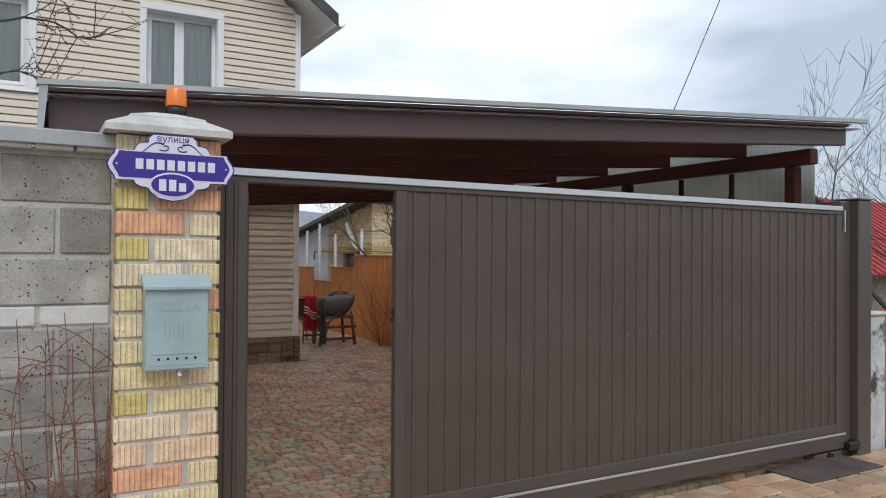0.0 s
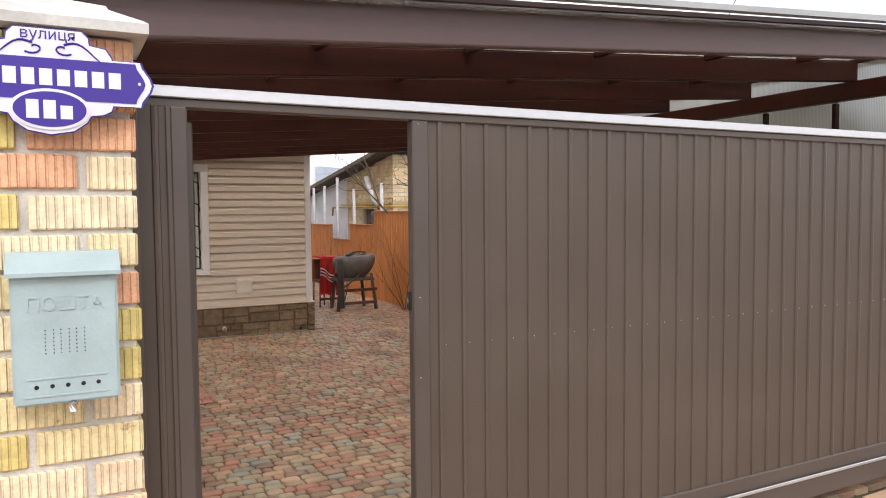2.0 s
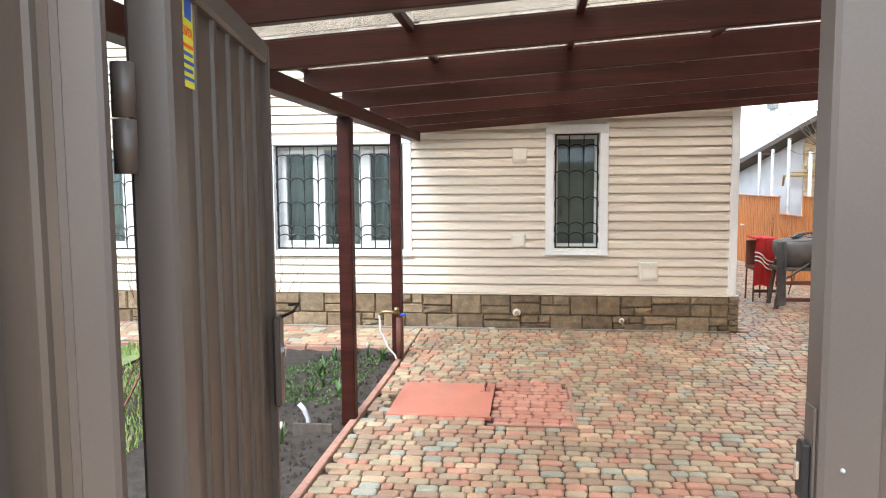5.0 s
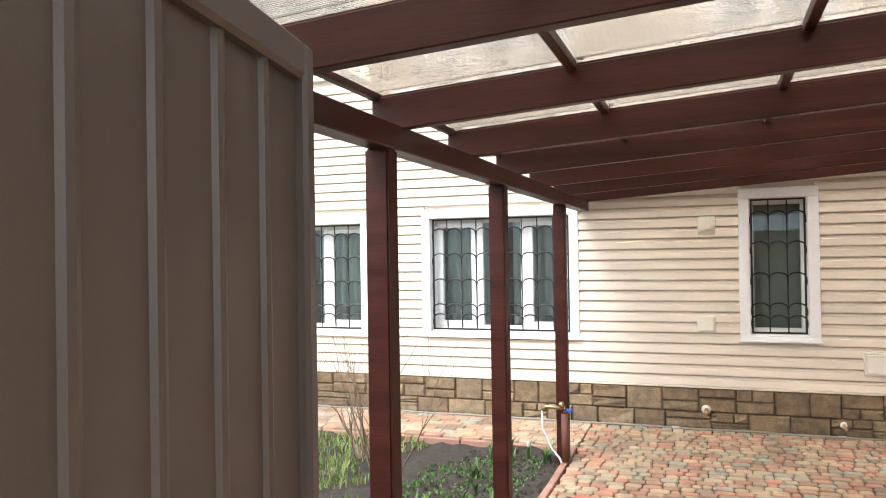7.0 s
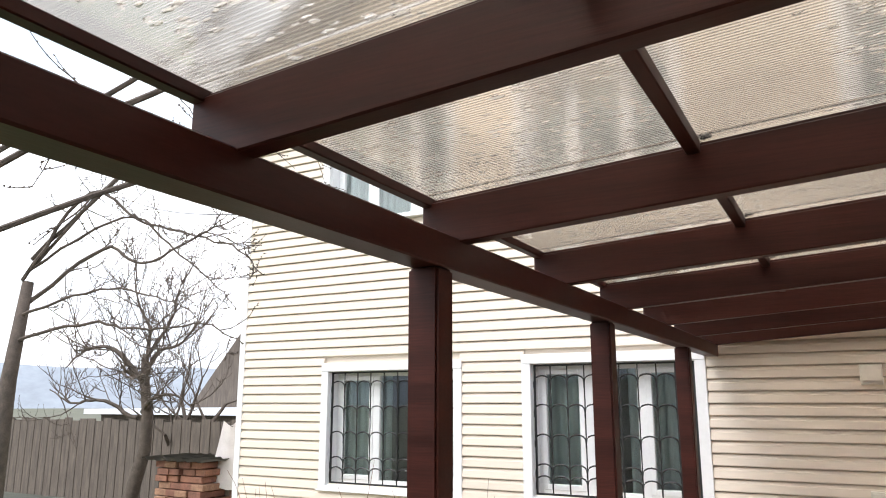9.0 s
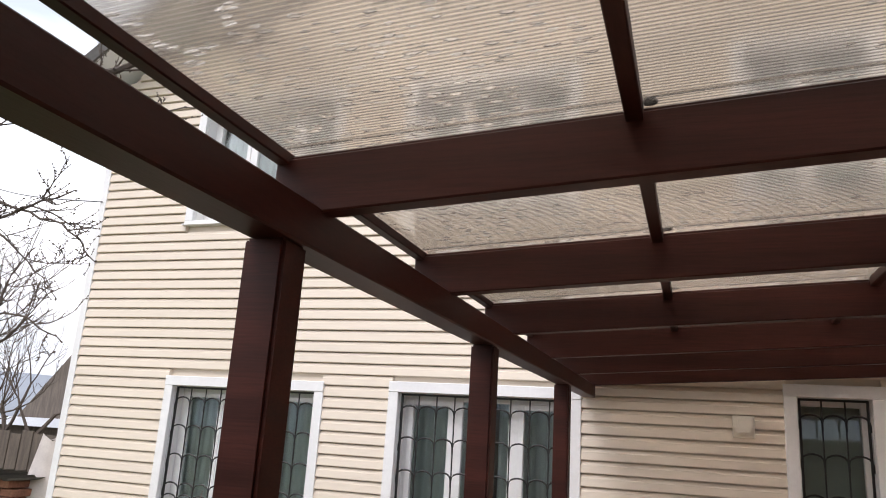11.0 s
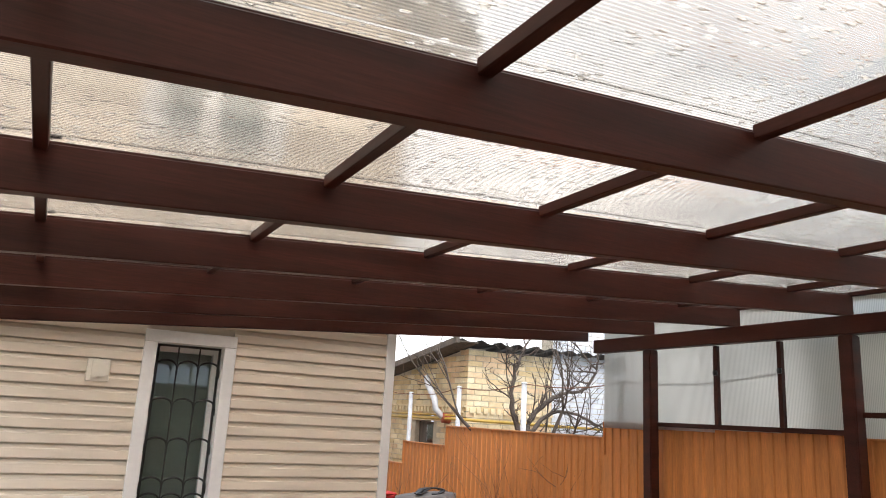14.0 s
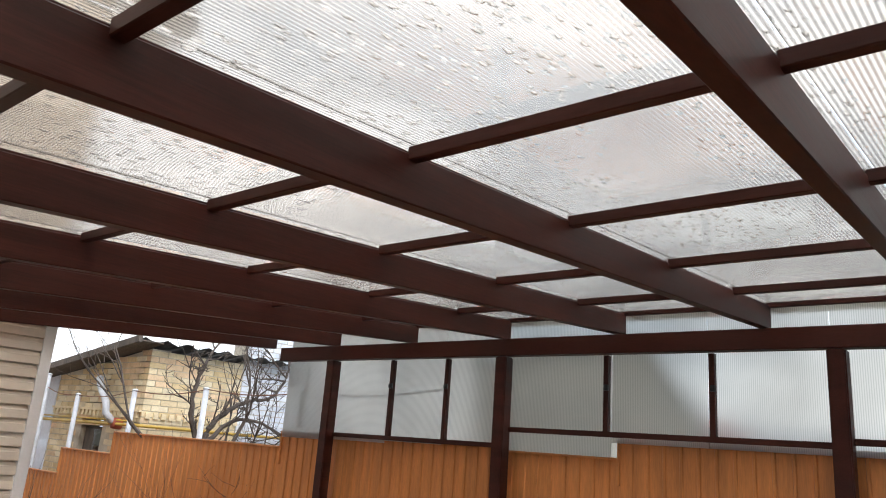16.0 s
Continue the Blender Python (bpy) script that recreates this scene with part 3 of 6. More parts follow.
# plinth stones: a core with three uneven rows of tooled stones
hpart("plinth", box(XL - 0.01, XR + 0.012, YH - 0.018, YH + 0.03, ZB, ZS), STONE_JOINT, label="dark joint behind the plinth stones")
hpart("plinth_ledge", box(XL - 0.03, XR + 0.05, YH - 0.055, YH - 0.02, ZB - 0.0, ZB + 0.035, 0.005), STONE_JOINT, label="drip ledge at the foot of the plinth")
hpart("plinth_ledge", box(XL - 0.03, XR + 0.045, YH - 0.045, YH + 0.02, ZS - 0.004, ZS + 0.011, 0.003), SIDING, label="starter strip over the stones")
rnd = random.Random(4)
stones = []
H0, H3 = ZB + 0.038, ZS - 0.006
HM = H0 + 0.42 * (H3 - H0)
QX = XR + 0.045 - 0.115
for lo, hi, shift in ((H0, HM, 0.0), (HM, H3, 0.21)):
    x = XL - 0.02 - shift
    while x < QX:
        w = rnd.choice((0.30, 0.36, 0.42, 0.34, 0.26))
        xa, xb = max(x, XL - 0.02), min(x + w, QX)
        if QX - xb < 0.10:
            xb = QX
        if xb - xa > 0.03:
            kind = rnd.random()
            zm = lo + (hi - lo) * rnd.choice((0.42, 0.50, 0.60))
            if kind < 0.38:
                stones.append((xa, xb, lo, hi))
            elif kind < 0.70:
                stones += [(xa, xb, lo, zm), (xa, xb, zm, hi)]
            else:
                xm = xa + (xb - xa) * rnd.uniform(0.38, 0.62)
                stones += [(xa, xb, lo, zm), (xa, xm, zm, hi), (xm, xb, zm, hi)] if kind < 0.85 else [(xa, xm, lo, zm), (xm, xb, lo, zm), (xa, xb, zm, hi)]
        x = xb if xb == QX else x + w
# quoins up the corner
for k in range(6):
    q0 = H0 + (H3 - H0) * k / 6
    stones.append((QX + 0.012 * (k % 2), XR + 0.045, q0, H0 + (H3 - H0) * (k + 1) / 6))
for a, b, c, d in stones:
    bm = bmesh.new()
    g, dep = 0.0022, rnd.uniform(0.018, 0.038)
    ex, ez = min(0.2, 0.014 / (b - a)), min(0.25, 0.014 / (d - c))
    us, ts = (0, ex, rnd.uniform(0.35, 0.65), 1 - ex, 1), (0, ez, rnd.uniform(0.4, 0.6), 1 - ez, 1)
    f = [[bm.verts.new((a + g + (b - a - 2 * g) * u, YH - 0.018 - (0.004 if i in (0, 4) or j in (0, 4) else dep * rnd.uniform(0.70, 1.20)), c + g + (d - c - 2 * g) * t)) for i, u in enumerate(us)] for j, t in enumerate(ts)]
    for j in range(4):
        for i in range(4):
            bm.faces.new((f[j][i], f[j][i + 1], f[j + 1][i + 1], f[j + 1][i]))
    rim = f[0] + [f[j][4] for j in (1, 2, 3)] + f[4][::-1] + [f[j][0] for j in (3, 2, 1)]
    back = [bm.verts.new((v.co.x, YH - 0.0165, v.co.z)) for v in rim]
    for i in range(len(rim)):
        k = (i + 1) % len(rim)
        bm.faces.new((rim[k], rim[i], back[i], back[k]))
    hpart("stone", bm, STONE)

conduit = thing("drain_pipe", "thin grey plastic pipe lying along the foot of the plinth", "pipe", (0, YH - 0.085, ground_z(YH - 0.1) + 0.012))
part("pipe", tube([(XL + 0.2 + 0.4 * k, 0.008 * math.sin(k * 1.9), 0.003 * math.sin(k * 2.7)) for k in range(23)], 0.012, 8), GREYPLASTER, conduit, smooth=True)
for x in (0.9, 2.35):
    part("pipe_sleeve", tube([(x, 0, 0), (x + 0.07, 0, 0)], 0.018, 8), CAPSTEEL, conduit)

# roof: two slopes with overhang, white soffits and a gutter
OV = 0.5
for sgn in (-1, 1):
    xe = XM + sgn * ((XR - XL) / 2 + 0.45)
    ze = EAVE - 0.45 * (RIDGE - EAVE) / ((XR - XL) / 2) * 0.55
    for name, off, mat_, th in (("roof", 0.10, SLATE, 0.05), ("soffit", 0.0, WHITE, 0.03)):
        bm = prism([(XM, RIDGE + off), (xe, ze + off), (xe, ze + off - th), (XM, RIDGE + off - th)], YH - OV, YH + 9.0)
        hpart(name, bm, mat_, label="dark roof covering" if name == "roof" else "white panelled soffit")
    hpart("verge_board", prism([(XM, RIDGE + 0.12), (xe, ze + 0.12), (xe, ze - 0.06), (XM, RIDGE - 0.06)], YH - OV - 0.03, YH - OV), SLATE, label="dark verge board")
    gut = bmesh.new()
    pts = [(xe + sgn * 0.06 + 0.065 * math.cos(a), ze - 0.01 + 0.065 * math.sin(a)) for a in [math.pi + math.pi * k / 8 for k in range(9)]]
    inner = [(xe + sgn * 0.06 + 0.058 * math.cos(a), ze - 0.005 + 0.058 * math.sin(a)) for a in [2 * math.pi - math.pi * k / 8 for k in range(9)]]
    hpart("gutter", prism(pts + inner, YH - OV - 0.02, YH + 9.0, gut), WHITE, label="white half-round gutter")
    hpart("fascia_board", box(min(xe, xe - sgn * 0.03), max(xe, xe - sgn * 0.03), YH - OV, YH + 9, ze - 0.06, ze + 0.08), WHITE, label="white eaves board")


def grille(parent, x0, x1, z0, z1, y, cols, org):
    """Iron window grille: frame, upright bars, five rows of scalloped arches."""
    g = part("grille", box(0, 0.001, 0, 0.001, 0, 0.001), IRON, parent, "black wrought iron window grille")
    bm = bmesh.new()
    t = 0.0085
    for a, b, c, d in ((x0, x1, z0, z0 + 2 * t), (x0, x1, z1 - 2 * t, z1), (x0, x0 + 2 * t, z0, z1), (x1 - 2 * t, x1, z0, z1)):
        box(a, b, y - t, y + t, c, d, bm=bm)
    bm.transform(org)
    old = g.data
    me = bpy.data.meshes.new("grille")
    bm.to_mesh(me)
    bm.free()
    me.materials.append(IRON)
    g.data = me
    bpy.data.meshes.remove(old)
    w = (x1 - x0) / cols
    for k in range(1, cols):
        bm = tube([(x0 + w * k, y, z0), (x0 + w * k, y, z1)], 0.0066, 5)
        bm.transform(org)
        part("bar", bm, IRON, g)
    h = z1 - z0
    for zf in (0.085, 0.175, 0.40, 0.63, 0.855):
        bm = bmesh.new()
        zc = z0 + h * zf
        for k in range(cols):
            xa = x0 + w * k
            pts = [(xa + w * (0.5 - 0.5 * math.cos(a)), y - 0.004, zc + 0.42 * w * math.sin(a) ** 0.8) for a in [math.pi * i / 8 for i in range(9)]]
            pts = [(xa, y - 0.004, zc - 0.30 * w)] + pts + [(xa + w, y - 0.004, zc - 0.30 * w)]
            tube(pts, 0.0078, 5, bm)
        bm.transform(org)
        part("scallop_row", bm, IRON, g)


def window(i, x0, x1, z0, z1, lights, barred):
    win = thing("window_%d" % i, ("white plastic window with %d lights behind a black iron grille" if barred else "white plastic upper window with %d lights and pale curtains") % lights, "window", ((x0 + x1) / 2, YH, z0), kind="structure")
    org = Matrix.Translation((-(x0 + x1) / 2, -YH, -z0))

    def wp(name, bm, material, parent=None, label="", smooth=False):
        bm.transform(org)
        return part(name, bm, material, parent or win, label, smooth)

    t = 0.095
    fr = wp("window_frame", box(x0, x1, YH - 0.030, YH + 0.03, z1 - t, z1, 0.004), WHITE)
    wp("trim", box(x0, x0 + t, YH - 0.026, YH + 0.03, z0 + 0.05, z1 - t, 0.004), WHITE, fr)
    wp("trim", box(x1 - t, x1, YH - 0.026, YH + 0.03, z0 + 0.05, z1 - t, 0.004), WHITE, fr)
    wp("trim", box(x0, x1, YH - 0.026, YH + 0.03, z0 + 0.012, z0 + 0.05, 0.003), WHITE, fr)
    # reveals
    a, b, c, d = x0 + t, x1 - t, z0 + 0.06, z1 - t
    ye = YH + 0.17
    wp("reveal", box(a - 0.015, a + 0.004, YH + 0.03, ye, c, d), WHITE, fr)
    wp("reveal", box(b - 0.004, b + 0.015, YH + 0.03, ye, c, d), WHITE, fr)
    wp("reveal", box(a, b, YH + 0.03, ye, d - 0.004, d + 0.015), WHITE, fr)
    sill = bmesh.new()
    box(x0 - 0.012, x1 + 0.012, YH - 0.052, ye, z0 - 0.004, z0 + 0.012, 0.003, sill)
    wp("window_sill", sill, WHITE, label="white metal drip sill")
    wp("sill_slope", box(a, b, YH + 0.02, ye, z0 + 0.012, z0 + 0.066), WHITE)
    # sashes
    n = lights
    w = (b - a) / n
    wp("outer_sash_frame", box(a, b, ye, ye + 0.06, c, c + 0.055, 0.004), WHITE)
    wp("outer_sash_frame", box(a, b, ye, ye + 0.06, d - 0.055, d, 0.004), WHITE)
    for k in range(n + 1):
        xm = a + w * k
        wp("mullion", box(max(a, xm - 0.045), min(b, xm + 0.045), ye - 0.004, ye + 0.062, c + 0.002, d - 0.002, 0.004), WHITE)
    for k in range(n):
        xa, xb = a + w * k + 0.04, a + w * (k + 1) - 0.04
        if n > 1 and k != 1:
            sash = wp("sash", box(xa, xa + 0.05, ye - 0.014, ye + 0.05, c + 0.05, d - 0.05, 0.004), WHITE)
            for q in (box(xb - 0.05, xb, ye - 0.014, ye + 0.05, c + 0.05, d - 0.05, 0.004), box(xa + 0.05, xb - 0.05, ye - 0.014, ye + 0.05, c + 0.05, c + 0.10, 0.004), box(xa + 0.05, xb - 0.05, ye - 0.014, ye + 0.05, d - 0.10, d - 0.05, 0.004)):
                wp("sash_bar", q, WHITE, sash)
        pane = wp("pane", box(xa, xb, ye + 0.022, ye + 0.030, c + 0.04, d - 0.04), GLASS)
        pane.visible_shadow = False
    if lights > 1:
        bm = bmesh.new()
        cols = int((b - a) / 0.018)
        prev = None
        for k in range(cols + 1):
            xk = a + (b - a) * k / cols
            yk = ye + 0.10 + 0.022 * math.sin(xk * 71) + 0.012 * math.sin(xk * 29 + 1)
            cur = (bm.verts.new((xk, yk, c)), bm.verts.new((xk, yk, d)))
            gap = barred and (abs(xk - (a + b) / 2) < 0.11)
            if prev and not gap:
                bm.faces.new((prev[0], cur[0], cur[1], prev[1]))
            prev = cur
        bmesh.ops.solidify(bm, geom=bm.faces[:], thickness=0.003)
        wp("curtain", bm, CURTAIN, label="pale grey-green hanging curtain", smooth=True)
    else:
        wp("blind", box(a, b, ye + 0.09, ye + 0.10, c, d), BLIND, label="plain dark grey-green blind")
    if barred:
        cols = 3 if lights == 1 else 9
        grille(win, a + 0.012, b - 0.012, c + 0.012, d - 0.006, YH + 0.045, cols, org)
    return win


for i, wdef in enumerate(WINDOWS):
    window(i + 1, *wdef)


def vent_cover(x, z, w, h, deep, label, name="vent_cover"):
    ob = thing(name, label, "vent cover", (x, YH - 0.01, z))
    part("frame", box(-w / 2, w / 2, -0.030, 0.02, -h / 2, h / 2, 0.005), PALEPLASTIC, ob)
    if deep:
        part("hood", box(-w * 0.36, w * 0.36, -deep, -0.030, -h * 0.34, h * 0.40, 0.012, seg=2), PALEPLASTIC, ob, "projecting vent hood")
    else:
        part("lid", box(-w * 0.41, w * 0.41, -0.037, -0.030, -h * 0.41, h * 0.41, 0.003), PALEPLASTIC, ob)
    return ob


vent_cover(1.249, 1.93, 0.16, 0.165, 0.07, "beige plastic extractor vent hood on the siding")
vent_cover(1.235, 0.968, 0.165, 0.15, 0, "beige plastic inspection cover on the siding", "wall_cover")
vent_cover(2.685, 0.625, 0.21, 0.205, 0, "square cream access hatch in the siding", "access_cover")
for x, z, r in ((1.22, 0.14, 0.032), (2.40, 0.065, 0.022)):
    sp = thing("wall_outlet", "small pipe outlet with a white flange in the plinth", "pipe outlet", (x, YH - 0.04, z))
    part("flange", tube([(0, 0, 0), (0, -0.03, 0)], [r * 1.5, r * 1.3], 14), PALEPLASTIC, sp, smooth=True)
    part("nozzle", tube([(0, -0.03, 0), (0, -0.075, -0.012), (0.01, -0.09, -0.03)], [r * 0.75, r * 0.75, r * 0.7], 12), BRASS, sp, "short metal nozzle", True)


# ---------- the carport ----------
SL = 0.065
BZ, BH, BT = 2.188, 0.141, 0.055
LX0, LX1, RX0, RX1 = -0.007, 0.093, 5.62, 5.72
BEAM_Y0 = [4.70] + [5.635 + 0.943 * k for k in range(6)] + [11.28]
FASC = 4.00
carport = thing("carport", "brown steel carport with sloping polycarbonate roof over the yard", "carport", (0, 0, 0))


def sloped(x0, x1, y0, y1, zb, h, bevel=0.004):
    bm = box(x0, x1, y0, y1, 0, h, bevel)
    for v in bm.verts:
        v.co.z += zb + SL * v.co.x
    return bm


for y in BEAM_Y0:
    part("rafter", sloped(-0.03, 5.71, y, y + BT, BZ, BH), BEAM, carport, "brown box-steel rafter")
    part("glazing_bar", sloped(-0.03, 6.10, y + 0.012, y + BT - 0.008, BZ + BH, 0.010, 0.002), BEAM, carport, "flat bar under the sheet joint")


def wedge(x0, x1, y0, y1, zb, sb, zt, st, bevel=0.004):
    """A bar whose lower and upper edges climb at their own slopes."""
    bm = box(x0, x1, y0, y1, 0, 0.1, bevel)
    for v in bm.verts:
        t = v.co.z / 0.1
        v.co.z = (zb + sb * v.co.x) * (1 - t) + (zt + st * v.co.x) * t
    return bm


# fascia and trim wear the lighter brown that stands for sky on their faces
part("front_fascia", wedge(-0.010, 6.11, FASC, FASC + 0.06, 2.194, 0.0688, 2.376, 0.0655), FASCIA_SKYLIT, carport, "deep brown front fascia, skylight painted into its tone")
part("front_trim", wedge(-0.020, 6.13, FASC - 0.02, FASC + 0.03, 2.376, 0.0655, 2.396, 0.0665), FASCIA_SKYLIT, carport, "drip trim along the fascia")
part("side_skirt", prism([(-0.060, 2.13), (-0.036, 2.13), (-0.012, 2.395), (-0.050, 2.395)], FASC - 0.09, FASC + 0.05), CAPSTEEL, carport, "weathered folded end of the roof edge")
bm = box(LX0, LX1, FASC + 0.06, 11.38, 2.102, 2.205, 0.005)
for v in bm.verts:
    v.co.x += 0.0062 * max(0.0, v.co.y - 6.5)
part("side_beam", bm, BEAM_Y, carport, "long brown bearer over the posts")
part("side_beam", box(RX0, RX1, FASC + 0.0, 11.10, 2.425, 2.552, 0.005), BEAM_Y, carport, "long brown bearer over the posts")
for y, dx in ((4.75, 0.0), (6.455, 0.0), (8.153, 0.011), (10.08, 0.022)):
    part("post", box(LX0 + dx, LX1 + dx, y, y + 0.10, bed_z(0.03, y) - 0.1, 2.102, 0.008, seg=2), BEAM, carport)
for y in (4.15, 6.17, 8.44, 10.32):
    part("post", box(RX0, RX1, y, y + 0.10, ground_z(y) - 0.05, 2.420, 0.008, seg=2), BEAM, carport)
    part("foot_plate", box(RX0 - 0.04, RX1 + 0.03, y - 0.03, y + 0.13, ground_z(y) - 0.04, ground_z(y) + 0.008, 0.003), BEAM, carport)
PX = [0.800, 1.604, 2.431, 3.290, 4.180, 5.05]
ZP = BZ + BH - 0.022
for x in PX:
    ys = [FASC + 0.06, *BEAM_Y0]
    for a, b in zip(ys, ys[1:]):
        bm = box(x - 0.018, x + 0.018, a + (BT if a > 4.5 else 0) - 0.002, b + 0.006, ZP + SL * x, ZP + SL * x + 0.04, 0.003)
        part("purlin", bm, BEAM_Y, carport)
for x in (-0.03, 5.68):
    part("edge_rail", box(x, x + 0.035, FASC + 0.06, 11.36, ZP + SL * x + 0.012, ZP + SL * x + 0.042, 0.003), BEAM_Y, carport)
for a, b in zip([FASC - 0.07, *[y - 0.01 for y in BEAM_Y0[:-1]]], [BEAM_Y0[0] - 0.016, *[y - 0.016 for y in BEAM_Y0[1:-1]], 11.40]):
    bm = box(-0.05 if a < FASC else -0.028, 6.22, a, b, 0, 0.008)
    for v in bm.verts:
        v.co.z += ZP + 0.0415 + SL * v.co.x
    part("roof_panel", bm, POLY, carport, "fluted polycarbonate sheet wet with raindrops")
# edge profile of the roof sheets
part("roof_edge", wedge(-0.058, 6.28, FASC - 0.10, FASC - 0.05, 2.392, 0.0665, 2.418, 0.0680), CAPSTEEL, carport, "grey edge profile of the roof sheets")
# small washers where sheets are screwed down
wm = None
for y in BEAM_Y0[:-1]:
    for x in PX:
        bm = lathe([(0.016, 0), (0.018, 0.004), (0.012, 0.010), (0.004, 0.013)], 8)
        if wm is None:
            first = part("washer", bm, BLACK, carport)
            wm = first.data
            ob = first
        else:
            bm.free()
            ob = new("washer", wm)
            ob.parent = carport
        ob.location = (x + 0.03, y + 0.02, ZP + 0.050 + SL * x)

# polycarbonate screen along the side, in its own light frame
SXP = 5.745
for a, b, zb, zt in ((4.05, 4.87, 1.86, 2.37), (4.87, 5.49, 1.86, 2.37), (5.49, 6.27, 1.86, 2.37), (6.27, 6.98, 1.86, 2.37), (6.98, 7.64, 1.86, 2.37), (7.64, 8.56, 1.765, 2.37), (8.56, 9.11, 1.78, 2.37), (9.11, 9.73, 1.77, 2.37), (9.73, 10.48, 1.75, 2.37), (10.48, 11.08, 1.74, 2.37)):
    part("side_panel", box(SXP, SXP + 0.008, a + 0.002, b - 0.002, zb - 0.02, 2.70), POLY_W, carport, "milky fluted polycarbonate side sheet")
for y in (4.87, 5.49, 6.94, 7.66, 9.06, 9.66):
    part("screen_bar", box(RX1 - 0.03, RX1 + 0.012, y - 0.018, y + 0.018, 1.90 if y < 8 else 1.78, 2.420, 0.003), BEAM_Y, carport)
    part("screen_knob", lathe([(0.016, -0.02), (0.02, 0), (0.016, 0.02)], 8, at=(RX1 - 0.04, y - 0.01, 2.20)), BLACK, carport)
for a, b, zr in ((6.27, 8.46, 1.895), (8.56, 10.38, 1.775), (4.25, 6.17, 1.92)):
    bm = box(RX1 - 0.03, RX1 + 0.012, a, b, zr - 0.02, zr + 0.016, 0.003)
    part("screen_rail", bm, BEAM_Y, carport)


# ---------- fences of profiled sheet ----------
def profile_sheet(length, height, pitch, depth, rib=0.030, top=None):
    """Sheet in the x-z plane from x=0, ribs proud towards -y. top: function of x for a stepped edge."""
    xs = [(0, 0)]
    x = pitch * 0.5
    while x < length - rib:
        xs += [(x, 0), (x + rib * 0.22, -depth), (x + rib * 0.78, -depth), (x + rib, 0)]
        x += pitch
    xs.append((length, 0))
    bm = bmesh.new()
    lo = [bm.verts.new((a, b, 0)) for a, b in xs]
    hi = [bm.verts.new((a, b, height)) for a, b in xs]
    lo2 = [bm.verts.new((a, b + 0.004, 0)) for a, b in xs]
    hi2 = [bm.verts.new((a, b + 0.004, height)) for a, b in xs]
    for i in range(len(xs) - 1):
        bm.faces.new((lo[i], lo[i + 1], hi[i + 1], hi[i]))
        bm.faces.new((lo2[i + 1], lo2[i], hi2[i], hi2[i + 1]))
        bm.faces.new((hi[i], hi[i + 1], hi2[i + 1], hi2[i]))
    return bm


FX = 5.81
fence = thing("yard_fence", "tall stepped yard fence of wood-print profiled steel sheets", "fence", (FX, 0, 0))
for a, b, zt in ((4.05, 6.22, 1.865), (6.22, 7.62, 1.865), (7.62, 8.50, 1.735), (8.50, 11.15, 1.765), (11.15, 12.7, 1.62), (12.7, 14.36, 1.62), (14.36, 15.68, 1.36), (15.68, 16.85, 1.03), (16.85, 19.1, 1.33), (19.1, 21.5, 1.33)):
    zb = ground_z(a) - 0.02
    bm = profile_sheet(b - a, zt - zb, 0.112, 0.012, 0.026)
    bm.transform(Matrix.Rotation(math.radians(90), 4, "Z"))
    for v in bm.verts:
        v.co.x = -v.co.x
    bmesh.ops.reverse_faces(bm, faces=bm.faces[:])
    bm.transform(Matrix.Translation((0, a, zb)))
    panel = part("fence_panel", bm, FENCE, fence)
    part("top_strip", box(-0.022, 0.014, a, b, zt - 0.006, zt + 0.012, 0.003), FENCE, fence, "folded strip along the sheet's top edge")
    if b in (11.15, 14.36, 15.68, 7.62):
        part("edge_strip", box(-0.022, 0.014, b - 0.016, b, zt - 0.3, zt + 0.012, 0.003), FENCE, fence)
part("gate_handle", box(-0.07, -0.02, 18.95, 19.06, 0.70, 0.73, 0.005), WHITE, fence, "pale lever handle of the yard gate")

for k, (y, zt) in enumerate(((11.19, 2.17), (12.92, 2.18), (14.52, 2.15), (16.06, 2.08), (17.12, 2.36), (18.04, 2.20), (18.87, 2.18))):
    pp = thing("fence_post", "whitewashed steel post rising behind the fence", "fence post", (5.93, y * 0.975 + 0.13, -0.1), group="posts behind the fence")
    part("pole", tube([(0, 0, 0), (0, 0, zt + 0.1)], 0.031, 12), WHITEPIPE, pp, smooth=True)
    part("pole_cap", lathe([(0.037, zt + 0.09), (0.040, zt + 0.10), (0.02, zt + 0.115)], 12), WHITEPIPE, pp)
wire = thing("fence_wire", "rusty wire strung along the post tops", "wire", (5.93, 13.78, 2.1))
bm = bmesh.new()
pts = []
for (ya, za), (yb, zb) in zip(((9.5, 2.2), (11.19, 2.16), (12.92, 2.17), (14.52, 2.14), (16.06, 2.07), (17.12, 2.2)), ((11.19, 2.16), (12.92, 2.17), (14.52, 2.14), (16.06, 2.07), (17.12, 2.2), (18.87, 2.17))):
    for k in range(6):
        t = k / 6
        pts.append((0, ya + (yb - ya) * t - 14, za + (zb - za) * t - 0.05 * math.sin(math.pi * t) - 2.1))
tube(pts, 0.006, 5, bm)
part("strand", bm, TWIG, wire)


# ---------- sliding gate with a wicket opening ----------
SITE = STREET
YG = 3.776
GT, GB = 1.935, 0.20
GX0, JX0, JX1, LEAF0, GX1 = 0.65, 0.79, 0.845, 1.571, 5.19
gate = thing("sliding_gate", "dark brown profiled steel sliding gate with a wicket opening", "gate", (0, YG, GB))


def gp(name, bm, material, label="", smooth=False, parent=None):
    bm.transform(Matrix.Translation((0, -YG, -GB)))
    return part(name, bm, material, parent or gate, label, smooth)


